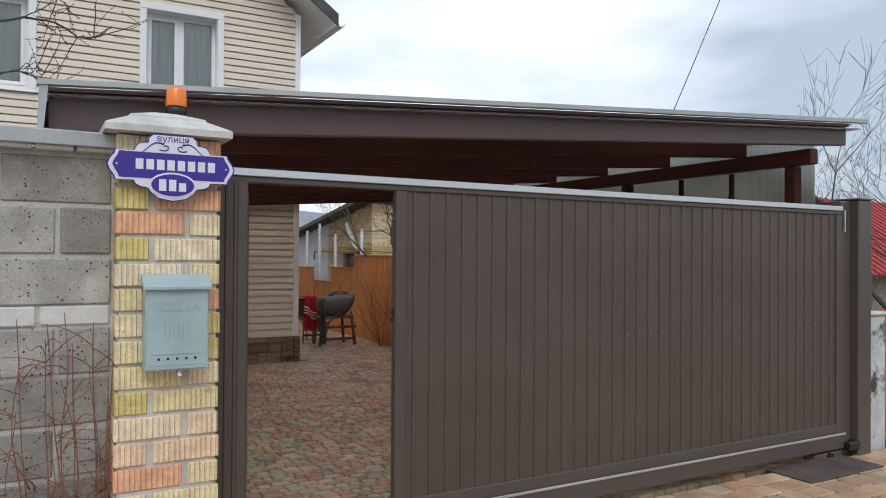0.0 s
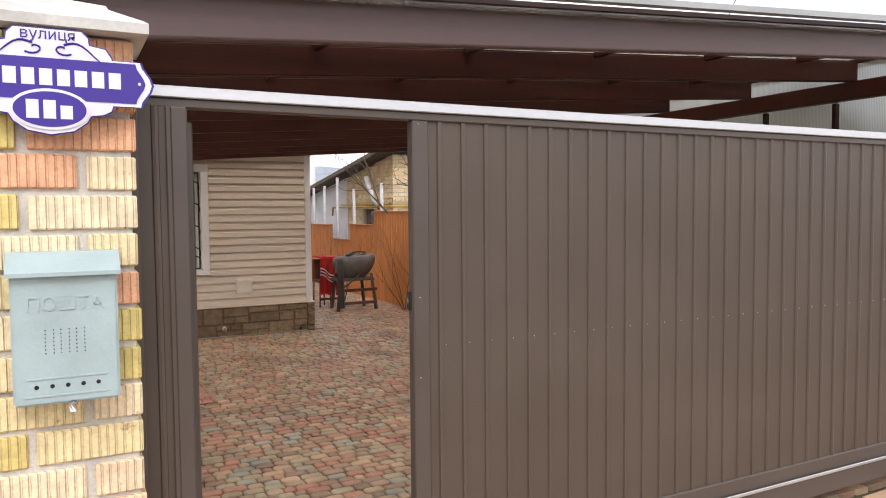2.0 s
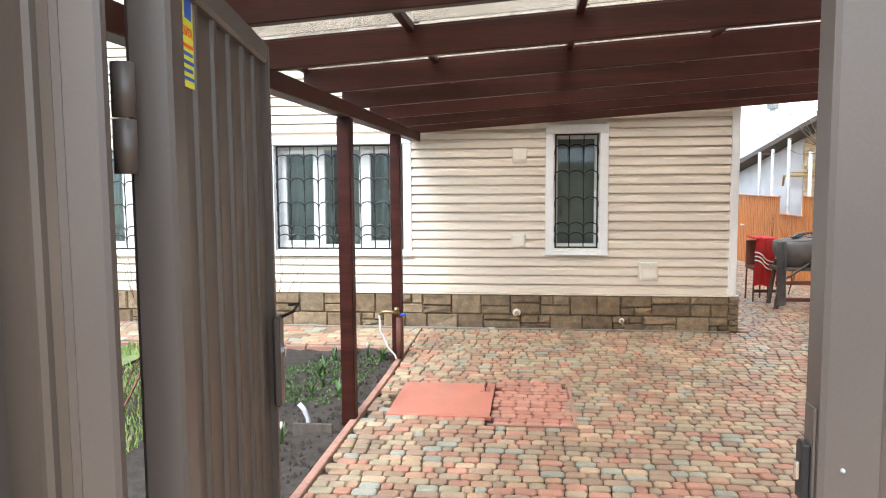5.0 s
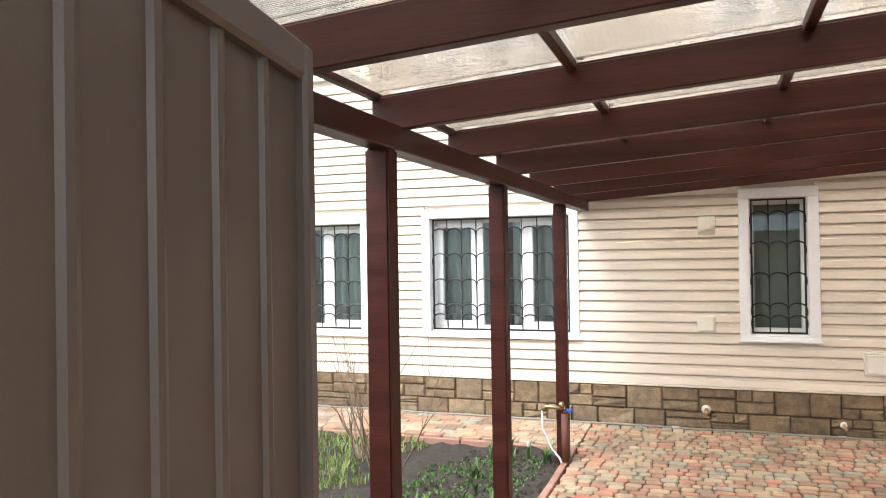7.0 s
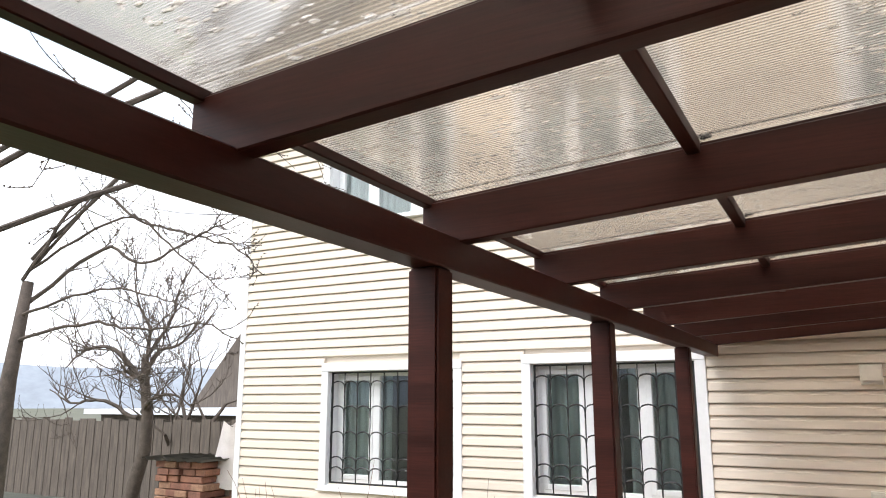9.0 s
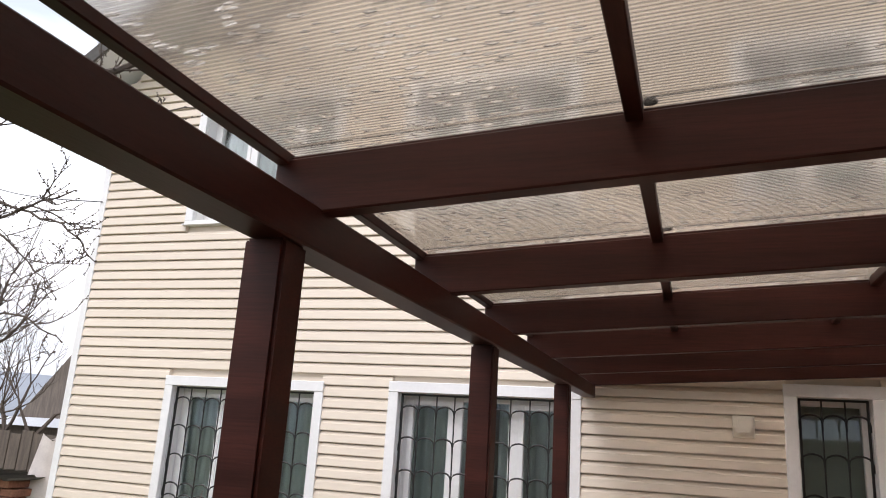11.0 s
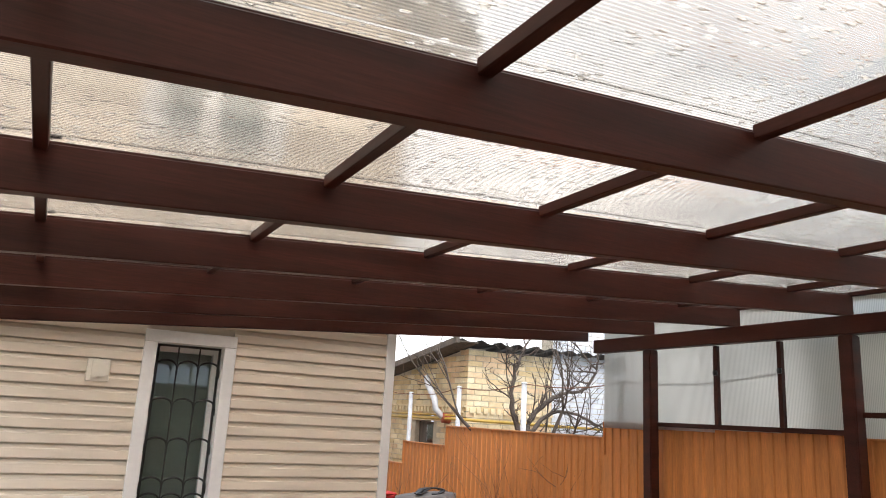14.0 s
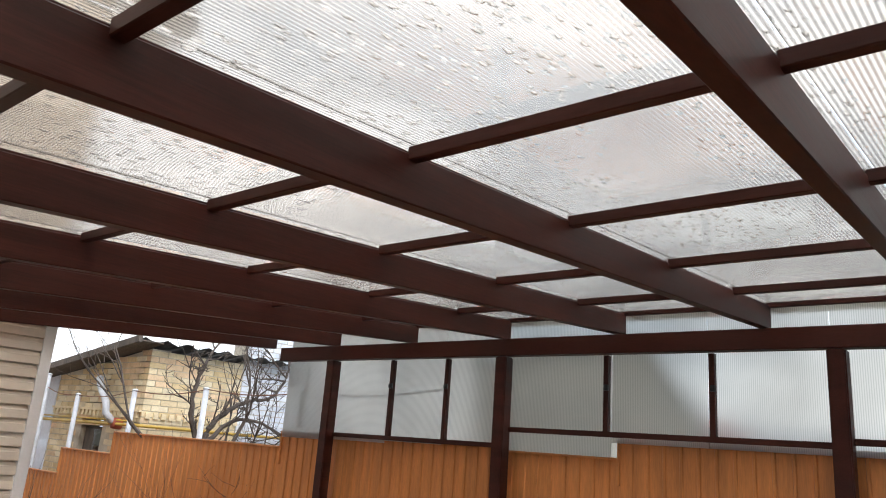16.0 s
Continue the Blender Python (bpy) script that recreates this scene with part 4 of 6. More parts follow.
gp("frame_bar", box(GX0, GX1, YG, YG + 0.045, GT - 0.028, GT, 0.004), STEEL_FRAME)
YL = 3.745
gp("frame_bar", box(0.788, 0.836, YL, YL + 0.020, GB + 0.10, GT - 0.028, 0.005), STEEL_FRAME)
gp("frame_bar", box(0.776, 0.792, YL + 0.004, YL + 0.02, GB + 0.10, GT - 0.028, 0.003), STEEL_FRAME)
gp("side_channel", box(0.676, 0.698, 3.705, 3.862, GB - 0.05, GT - 0.03, 0.003), STEEL_FRAME, "steel channel fixed along the pillar's side")
gp("frame_bar", box(LEAF0, LEAF0 + 0.062, YG - 0.002, YG + 0.045, GB + 0.10, GT - 0.028, 0.005), STEEL_FRAME)
gp("frame_bar", box(GX1 - 0.06, GX1, YG - 0.002, YG + 0.06, GB + 0.10, GT - 0.028, 0.005), STEEL_FRAME)
gp("threshold", box(GX0, LEAF0 + 0.1, YL, YL + 0.06, GB - 0.08, GB - 0.02, 0.005), STEEL_FRAME)
gp("bottom_beam", box(LEAF0 - 0.01, GX1 + 0.06, YG - 0.012, YG + 0.07, GB, GB + 0.105, 0.006), STEEL_FRAME, "box-section running beam")
gp("bottom_rail", box(LEAF0 + 0.062, GX1 - 0.06, YG, YG + 0.05, GB + 0.105, GB + 0.178, 0.004), STEEL_FRAME)
gp("bottom_lip", box(LEAF0, GX1 + 0.03, YG - 0.020, YG - 0.012, GB + 0.100, GB + 0.115, 0.002), ZINC, "pale worn edge of the running beam")
gp("top_rail", box(GX0 - 0.02, GX1, YG - 0.012, YG + 0.055, GT, GT + 0.034, 0.003), ZINC, "bright aluminium top guide rail")


def ribs(x0, x1, z0, z1, pitch, start):
    xs = [(x0, 0.0)]
    x = start
    while x + 0.034 < x1:
        xs += [(x, 0.0), (x + 0.003, -0.0065), (x + 0.011, -0.0085), (x + 0.019, -0.0065), (x + 0.022, 0.0)]
        x += pitch
    xs.append((x1, 0.0))
    bm = bmesh.new()
    lo = [bm.verts.new((a, b, z0)) for a, b in xs]
    hi = [bm.verts.new((a, b, z1)) for a, b in xs]
    lo2 = [bm.verts.new((a, b + 0.0015, z0)) for a, b in xs]
    hi2 = [bm.verts.new((a, b + 0.0015, z1)) for a, b in xs]
    for i in range(len(xs) - 1):
        bm.faces.new((lo[i], lo[i + 1], hi[i + 1], hi[i]))
        bm.faces.new((lo2[i + 1], lo2[i], hi2[i], hi2[i + 1]))
    return bm


RP = 0.0940
sh = ribs(LEAF0 + 0.062, GX1 - 0.06, GB + 0.16, GT - 0.028, RP, LEAF0 + 0.098)
sh.transform(Matrix.Translation((0, YG + 0.012, 0)))
gp("profile_sheet", sh, STEEL, "brown sheet with narrow upright ribs")
sh = ribs(0.66, 0.776, GB + 0.06, GT - 0.028, RP, 0.737)
sh.transform(Matrix.Translation((0, YL + 0.012, 0)))
gp("profile_sheet", sh, STEEL, "narrow fixed strip of brown sheet set back beside the pillar")
screw_me = None


def screw(x, y, z, parent, org):
    global screw_me
    if screw_me is None:
        bm = tube([(0, 0.002, 0), (0, -0.0025, 0), (0, -0.004, 0)], [0.0026, 0.0024, 0.0012], 8)
        screw_me = bpy.data.meshes.new("screw")
        bm.to_mesh(screw_me)
        bm.free()
        screw_me.materials.append(CAPSTEEL)
    ob = new("screw", screw_me)
    ob.parent = parent
    ob.location = (x - org[0], y - org[1], z - org[2])


for k in range(40):
    x = LEAF0 + 0.098 + RP * k + 0.032
    if x < GX1 - 0.07:
        screw(x, YG + 0.012, 1.123, gate, (0, YG, GB))
for x in (LEAF0 + 0.022,):
    for z in (1.895, 1.30, 1.02, 0.55):
        screw(x, YG - 0.002, z, gate, (0, YG, GB))
gp("scratch", box(2.248, 2.2515, YG + 0.010, YG + 0.013, 1.666, 1.675), ZINC, "bright chip in the paint")
lk = thing("strike_plate", "steel strike plate on the gate's jamb edge", "lock keeper", (LEAF0, YG + 0.022, 1.29))
part("plate", box(-0.003, 0.0, -0.014, 0.012, -0.07, 0.07, 0.001), STEEL_FRAME, lk)
part("latch_box", box(-0.011, -0.003, -0.010, 0.012, -0.032, 0.030, 0.002), BLACK, lk, "black latch keeper")
part("latch_tongue", box(-0.015, -0.011, -0.004, 0.006, -0.010, 0.010, 0.001), CHROME, lk, "bright latch tongue")

gpost = thing("gate_post", "square dark brown steel gate post set in the paving", "gate post", (5.35, YG + 0.04, 0.08))
part("catch_channel", box(-0.16, -0.03, -0.03, 0.13, 0.02, 1.93, 0.006), STEEL_FRAME, gpost, "shaded channel that catches the gate")
part("pillar", box(-0.03, 0.13, -0.09, 0.09, 0, 1.94, 0.008), STEEL_FRAME, gpost)
part("cap", box(-0.035, 0.135, -0.095, 0.095, 1.94, 1.955, 0.004), STEEL_FRAME, gpost)
part("guide_bracket", box(-0.135, -0.125, -0.05, -0.035, 1.70, 1.86, 0.002), ZINC, gpost, "bright slotted guide strip")
part("roller_catch", box(-0.15, -0.02, -0.10, -0.02, 0.11, 0.17, 0.006), BLACK, gpost, "black roller catch")
lp = thing("gate_left_post", "dark steel post between pillar and gate", "gate post", (0.62, YL + 0.12, 0.08))
part("pillar", box(-0.03, 0.05, -0.06, 0.06, 0, 1.86, 0.006), STEEL_FRAME, lp)
motor = thing("gate_motor", "rust-brown wheel carriage under the gate's end", "gate carriage", (5.05, YG + 0.05, 0.11))
part("carriage", box(-0.16, 0.16, -0.05, 0.05, 0, 0.075, 0.01), PLATE, motor)
part("wheel", tube([(0.0, -0.065, 0.04), (0.0, -0.05, 0.04)], 0.035, 14), BLACK, motor)

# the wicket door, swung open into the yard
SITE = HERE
HX, HY, EX, EY = 0.880, 3.935, 0.744, 4.690
DL = math.hypot(EX - HX, EY - HY)
DZ, DH, F = 0.068, 1.890, 0.066
door = thing("wicket_door", "brown steel wicket door standing open into the yard", "door", (HX, HY, DZ))
door.rotation_euler = (0, 0, math.atan2(EY - HY, EX - HX))
for nm, q in (("door_stile", box(0, F, -0.03, 0.03, 0, DH, 0.006)), ("door_stile", box(DL - F * 0.5, DL, -0.03, 0.03, 0, DH, 0.006)), ("door_rail", box(F, DL - F * 0.5, -0.03, 0.03, DH - 0.05, DH, 0.006)), ("door_rail", box(F, DL - F * 0.5, -0.03, 0.03, 0, 0.05, 0.006))):
    part(nm, q, STEEL_FRAME, door)
sh = ribs(F, DL - F * 0.5, 0.05, DH - 0.05, 0.115, F + 0.09)
sh.transform(Matrix.Translation((0, -0.014, 0)))
part("door_sheet", sh, STEEL, door, "ribbed brown sheet")
for z in (1.580, 0.25):
    h = part("hinge", tube([(-0.022, 0.026, z), (-0.022, 0.026, z + 0.070)], 0.015, 16), STEEL_FRAME, door, "barrel hinge", True)
    part("hinge_pin", tube([(-0.022, 0.026, z + 0.073), (-0.022, 0.026, z + 0.143)], 0.015, 16), STEEL_FRAME, h, smooth=True)
LZ = 1.17
lockp = part("lock_plate", box(DL - 0.062, DL - 0.004, -0.046, -0.030, LZ - 0.13, LZ + 0.085, 0.004), STEEL_FRAME, door, "long folded lock cover")
part("keyhole", tube([(DL - 0.03, -0.046, LZ), (DL - 0.03, -0.053, LZ)], 0.015, 12), CHROME, lockp, "bright keyhole ring")
part("latch_hook", tube([(DL - 0.03, -0.045, LZ + 0.08), (DL - 0.04, -0.075, LZ + 0.095), (DL - 0.02, -0.085, LZ + 0.11), (DL - 0.004, -0.06, LZ + 0.105)], 0.004, 6), IRON, lockp, "bent latch hook")
S0, S1, SZ0, SZ1 = 0.092, 0.170, DH - 0.180, DH - 0.022
st = part("sticker", box(S0, S1, -0.0175, -0.0155, SZ0, SZ1), YELLOWSTICK, door, "yellow warning sticker")
part("sticker_emblem", box(S0 + 0.022, S1 - 0.022, -0.0185, -0.0176, SZ1 - 0.058, SZ1 - 0.010), BLUEPRINT, st, "blue emblem block")
words("ОБ'ЄКТ", 0.019, Matrix.Translation(((S0 + S1) / 2, -0.0182, SZ1 - 0.078)) @ Matrix.Rotation(radians(90), 4, "X"), REDPRINT, st, depth=0.0003)
for k in range(5):
    part("print_bar", box(S0 + 0.012, S1 - 0.012 - 0.008 * (k % 2), -0.0182, -0.0176, SZ1 - 0.100 - 0.012 * k, SZ1 - 0.095 - 0.012 * k), REDPRINT if k == 0 else BLUEPRINT, st)
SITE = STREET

# ---------- warning lamp, sign and mailbox on the pillar ----------
PX0, PX1, PY0, PY1 = 0.289, 0.682, 3.594, 3.846
CZ = 2.055
pillar = thing("brick_pillar", "gate pillar of yellow and orange ribbed bricks with a pale cap", "pillar", ((PX0 + PX1) / 2, (PY0 + PY1) / 2, 0.05))
PC = Vector(((PX0 + PX1) / 2, (PY0 + PY1) / 2, 0.05))


def pp_(name, bm, material, label="", smooth=False):
    bm.transform(Matrix.Translation(-PC))
    return part(name, bm, material, pillar, label, smooth)


pp_("mortar_core", box(PX0 + 0.011, PX1 - 0.011, PY0 + 0.011, PY1 - 0.011, 0.05, CZ - 0.002, 0.004), MORTAR, "grey mortar recessed between the bricks")
cap = bmesh.new()
cx, cy, hw = (PX0 + PX1) / 2 - 0.006, (PY0 + PY1) / 2, 0.238
rings = []
for r, zz_ in ((hw - 0.035, CZ), (hw, CZ + 0.004), (hw, CZ + 0.030), (hw - 0.010, CZ + 0.037), (hw * 0.62, CZ + 0.072), (hw * 0.60, CZ + 0.082), (hw * 0.18, CZ + 0.108), (0.01, CZ + 0.110)):
    rings.append([cap.verts.new((cx + sx * r, cy + sy * r * 0.76, zz_)) for sx, sy in ((-1, -1), (1, -1), (1, 1), (-1, 1))])
for a, b in zip(rings, rings[1:]):
    for k in range(4):
        cap.faces.new((a[k], a[(k + 1) % 4], b[(k + 1) % 4], b[k]))
cap.faces.new(rings[0][::-1])
cap.faces.new(rings[-1])
pp_("cap", cap, CAP, "white-grey cast pyramid cap")

lamp = thing("warning_lamp", "orange beacon lamp on a black base on the pillar cap", "lamp", (0.530, 3.745, CZ + 0.100))
part("base", lathe([(0.036, 0), (0.040, 0.004), (0.042, 0.030), (0.041, 0.048)], 24), BLACK, lamp, "black plastic base", True)
part("lens", lathe([(0.043, 0.048), (0.044, 0.055), (0.039, 0.118), (0.033, 0.128), (0.012, 0.131)], 32), AMBER, lamp, "ribbed amber lens", True)

sign = thing("street_sign", "blue and white scalloped enamel street name plate on the pillar", "sign", (0.487, PY0 - 0.048, 1.928))


def sign_outline(sc, grow):
    """Half outline mirrored: a plate with a bracket end, a top and a bottom lobe."""
    right = [(0.0, 0.125), (0.075, 0.125), (0.090, 0.110), (0.092, 0.092), (0.130, 0.085), (0.142, 0.066), (0.145, 0.058), (0.212, 0.058), (0.216, 0.044), (0.234, 0.018), (0.240, 0.0)]
    low = [(0.234, -0.018), (0.216, -0.044), (0.212, -0.058), (0.145, -0.058), (0.140, -0.072), (0.122, -0.082), (0.092, -0.086), (0.082, -0.104), (0.052, -0.126), (0.0, -0.136)]
    r = right + low
    pts = r + [(-x, z_) for x, z_ in reversed(r[1:-1])]
    out = []
    for x, z_ in pts:
        out.append((x * sc + (grow if x > 0.01 else -grow if x < -0.01 else 0), z_ * sc + (grow if z_ > 0 else -grow)))
    return out


def plate(outline, y0, y1):
    return prism(outline, y0, y1)


part("back_plate", plate(sign_outline(1.0, 0.0), 0.0, 0.003), BLUE, sign, "thin dark blue outer edge")
part("white_plate", plate(sign_outline(0.975, 0.0), -0.002, 0.0), SIGNWHITE, sign, "white field with scalloped lobes")
band = [(0.0, 0.050), (0.196, 0.050), (0.199, 0.038), (0.214, 0.014), (0.219, 0.0)]
band = band + [(x, -z_) for x, z_ in reversed(band[:-1])]
band = band + [(-x, z_) for x, z_ in reversed(band[1:-1])]
part("blue_band", plate([(x, z_ + 0.002) for x, z_ in band], -0.004, -0.002), BLUE, sign, "blue name band with notched ends")
oval_w = [(0.088 * math.cos(a), -0.072 + 0.050 * math.sin(a)) for a in [2 * math.pi * k / 36 for k in range(36)]]
oval_b = [(0.080 * math.cos(a), -0.072 + 0.043 * math.sin(a)) for a in [2 * math.pi * k / 36 for k in range(36)]]
part("white_oval", plate(oval_w, -0.0052, -0.0042), SIGNWHITE, sign)
part("blue_oval", plate(oval_b, -0.0064, -0.0054), BLUE, sign)
UP = Matrix.Rotation(radians(90), 4, "X")
words("вулиця", 0.036, Matrix.Translation((0.0, -0.0030, 0.108)) @ UP, BLUE, sign, depth=0.0004)
for k in range(8):
    x = -0.137 + 0.0385 * k
    part("name_bar", box(x, x + 0.028, -0.0052, -0.0042, -0.014, 0.026, 0.0), SIGNWHITE, sign, "white bar in place of a letter")
for k in range(3):
    x = -0.052 + 0.037 * k
    part("number_bar", box(x, x + 0.027, -0.0076, -0.0066, -0.095, -0.050 if k < 2 else -0.062, 0.0), SIGNWHITE, sign, "white bar in place of a numeral")
for s_ in (-1, 1):
    bm = bmesh.new()
    pts = [(s_ * (0.010 + 0.0045 * t * math.cos(t)) + s_ * 0.022, -0.0035, 0.076 + 0.0030 * t * math.sin(t)) for t in [0.6 + 0.45 * k for k in range(12)]]
    tube(pts, 0.0022, 4, bm)
    pts = [(s_ * (0.034 + 0.10 * t), -0.0035, 0.086 - 0.030 * t + 0.014 * math.sin(t * 5)) for t in [k / 10 for k in range(11)]]
    tube(pts, [0.0030 - 0.002 * k / 10 for k in range(11)], 4, bm)
    part("scroll", bm, BLUE, sign, "painted blue scroll ornament")
    part("sign_screw", tube([(s_ * 0.204, -0.0042, 0.002), (s_ * 0.204, -0.007, 0.002)], 0.004, 8), ZINC, sign)

mail = thing("mailbox", "pale grey-green enamelled steel mailbox on the brick pillar", "mailbox", (0.504, PY0, 1.312))
MW, MH, MD = 0.118, 0.355, 0.085
body = box(-MW, MW, -MD, -0.002, -MH / 2, MH / 2 - 0.03, 0.006, seg=2)
part("body", body, MAILGREY, mail)
lid = bmesh.new()
prof = [(-0.002, MH / 2 + 0.018), (-0.035, MH / 2 + 0.016), (-MD - 0.018, MH / 2 - 0.030), (-MD - 0.018, MH / 2 - 0.040), (-MD - 0.008, MH / 2 - 0.036), (-0.002, MH / 2 - 0.028)]
p = [lid.verts.new((-MW - 0.008, y, z_)) for y, z_ in prof]
q = [lid.verts.new((MW + 0.008, y, z_)) for y, z_ in prof]
for i in range(len(prof)):
    lid.faces.new((p[i], q[i], q[(i + 1) % len(prof)], p[(i + 1) % len(prof)]))
lid.faces.new(p[::-1])
lid.faces.new(q)
bmesh.ops.recalc_face_normals(lid, faces=lid.faces)
part("lid", lid, MAILGREY, mail, "sloping flap lid over the slot")
words("ПОШТА", 0.046, Matrix.Translation((0.0, -MD - 0.0005, 0.068)) @ UP, MAILGREY, mail, "embossed_lettering", "raised letters in the same enamel", depth=0.0022)
for k in range(5):
    x = -0.068 + 0.034 * k
    part("slot_hole", tube([(x, -MD - 0.0012, -0.132), (x, -MD + 0.002, -0.132)], 0.0052, 12), BLACK, mail, "dark drilled hole")
for z_ in (-0.112, -0.155):
    for a, b in ((-0.095, -0.03), (-0.02, 0.095)) if z_ < -0.12 else ((-0.09, 0.09),):
        part("pressed_line", box(a, b, -MD - 0.0022, -MD + 0.001, z_ - 0.0018, z_ + 0.0018), MAILGREY, mail)
for k in range(3):
    bm = bmesh.new()
    for j in range(7):
        for i in (0, 1):
            box(-0.047 + 0.034 * k + 0.018 * i, -0.0445 + 0.034 * k + 0.018 * i, -MD - 0.0012, -MD + 0.001, -0.052 + 0.0095 * j, -0.0495 + 0.0095 * j, bm=bm)
    part("punched_bar", bm, BLACK, mail, "punched dots in place of a numeral")
part("padlock_eye", tube([(0.01, -MD + 0.01, -MH / 2 - 0.004), (0.01, -MD - 0.006, -MH / 2 - 0.004), (0.01, -MD - 0.006, -MH / 2 - 0.02)], 0.010, 8), CHROME, mail, "small padlock eye")

# ---------- block wall beside the pillar ----------
WY = 3.70
wall = thing("wall_street", "street wall of grey slag-concrete blocks under a metal coping", "wall", (-2.5, WY, 0.0), kind="structure")
WO = Vector((-2.5, WY, 0.0))


def wp2(name, bm, material, label=""):
    bm.transform(Matrix.Translation(-WO))
    return part(name, bm, material, wall, label)


wp2("mortar_bed", box(-6.0, PX0 + 0.012, WY + 0.012, WY + 0.18, 0.02, 1.99), MORTAR_LIGHT, "light mortar between the blocks")
wp2("coping", box(-6.0, PX0 + 0.03, WY - 0.05, WY + 0.24, 2.028, 2.058, 0.004), CAPSTEEL, "folded galvanised coping")
wp2("coping_lip", box(-6.0, PX0 + 0.03, WY - 0.058, WY - 0.046, 1.998, 2.054, 0.003), CAPSTEEL, "turned-down coping edge")

# ---------- the neighbour's street side ----------
np_ = thing("old_gatepost", "old whitewashed gate pier with peeling dark paint", "gate pier", (5.80, 3.92, 0.05))
part("shaft", box(-0.28, 0.03, -0.10, 0.12, 0, 1.10, 0.012), OLDPAINT, np_)
part("head", box(-0.30, 0.06, -0.12, 0.14, 1.10, 1.125, 0.008), CAP, np_, "flat concrete head")
rf = thing("red_fence", "red-brown painted board fence of the next plot", "fence", (7.4, 3.95, 0.0))
for k in range(26):
    x = -1.5 + 0.16 * k
    part("board", box(x, x + 0.152, -0.012, 0.012, 0.12, 1.17 + 0.012 * (k % 3), 0.003), REDPAINT, rf)
part("rail", box(-1.5, 2.6, 0.012, 0.05, 0.85, 0.92), REDPAINT, rf)

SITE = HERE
shed = thing("neighbour_shed", "grey rendered gable building beyond the carport", "shed", (10.4, 11.5, -0.6))
bm = prism([(0, 0), (7.8, 0), (7.8, 3.0), (4.3, 4.55), (0, 3.8)], 0, 0.3)
part("gable", bm, GREYPLASTER, shed, "rough grey gable wall")
part("side_wall", box(0, 0.25, 0.3, 2.6, 0, 3.7), GREYPLASTER, shed)
for xe, ze in ((-0.25, 3.76), (8.2, 2.83)):
    part("roof", prism([(4.3, 4.65), (xe, ze + 0.08), (xe, ze), (4.3, 4.57)], -0.15, 2.7), SLATE, shed, "dark sheet roof")
wn_ = thing("white_house", "white board-clad house wall close behind the side screen", "house", (7.3, 12.2, -0.6))
part("wall", box(0, 3.2, 0.02, 0.3, 0, 4.4), WHITEWASH, wn_)
for k in range(27):
    part("plank", box(-0.02, 3.22, -0.012, 0.02, 0.05 + 0.16 * k, 0.195 + 0.16 * k, 0.004), WHITE, wn_)
part("roof", prism([(-0.3, 4.35), (3.5, 4.35), (3.5, 4.45), (-0.3, 4.45)], -0.12, 0.32), SLATE, wn_, "dark sheet roof")
rh = thing("red_roof_house", "distant house under a bright red metal roof", "house", (30, 15, -2.3))
part("wall", box(-6, 8, 0, 8, 0, 3.4), GREYPLASTER, rh)
part("roof", prism([(-6.6, 3.3), (8.6, 3.3), (8.6, 3.4), (-6.6, 3.4)], -0.5, 8.5), REDROOF, rh)
bm = bmesh.new()
v = [bm.verts.new(c) for c in ((-6.8, -0.6, 3.4), (8.8, -0.6, 3.4), (8.8, 4, 6.4), (-6.8, 4, 6.4), (-6.8, 8.6, 3.4), (8.8, 8.6, 3.4))]
for f in ((0, 1, 2, 3), (3, 2, 5, 4), (0, 3, 4), (1, 5, 2), (0, 4, 5, 1)):
    bm.faces.new([v[i] for i in f])
part("roof", bm, REDROOF, rh, "red metal tile roof")
for k in range(38):
    x = -6.6 + 0.41 * k
    part("roof_rib", tube([(x, -0.62, 3.42), (x, 4.0, 6.43)], 0.035, 5), REDROOF, rh)

# ---------- neighbour house behind the fence ----------
NX, NY = 6.5, 15.06
nh = thing("neighbour_house", "low yellow brick outbuilding with whitewashed end and slate roof", "outbuilding", (NX, NY, -0.6))
NO = Vector((NX, NY, -0.6))


def np2(name, bm, material, label="", smooth=False):
    bm.transform(Matrix.Translation(-NO))
    return part(name, bm, material, nh, label, smooth)


def rake(y):
    return 2.78 - 0.135 * (y - NY)


bm = bmesh.new()
pts = [(NY, -0.6), (16.10, -0.6), (16.10, 1.22), (16.75, 1.22), (16.75, -0.6), (22.5, -0.6), (22.5, rake(22.5)), (NY, rake(NY))]
cells = ((NY + 0.013, 16.10, -0.6, None), (16.10, 16.75, -0.6, 1.30), (16.10, 16.75, 1.66, None), (16.75, 17.75, -0.6, None))
for a, b, c, d in cells:
    q = box(NX + 0.012, NX + 0.30, a, b, c, 1.0)
    for v in q.verts:
        if v.co.z > 0.99:
            v.co.z = d if d else rake(v.co.y)
    me = bpy.data.meshes.new("t")
    q.to_mesh(me)
    q.free()
    bm.from_mesh(me)
    bpy.data.meshes.remove(me)
np2("wall", bm, NMORTAR, "old mortar of the brick gable")
q = box(NX - 0.01, NX + 0.30, 17.75, 22.5, -0.6, 1.0)
for v in q.verts:
    if v.co.z > 0.99:
        v.co.z = rake(v.co.y)
np2("white_wall", q, WHITEWASH, "whitewashed end wall")
np2("south_wall", box(NX + 0.012, 8.05, NY + 0.012, NY + 0.3, -0.6, 2.76), NMORTAR)
np2("white_south_wall", box(8.05, 10.8, NY - 0.0, NY + 0.3, -0.6, 3.6), NMORTAR, "whitened brick wall of the taller part")


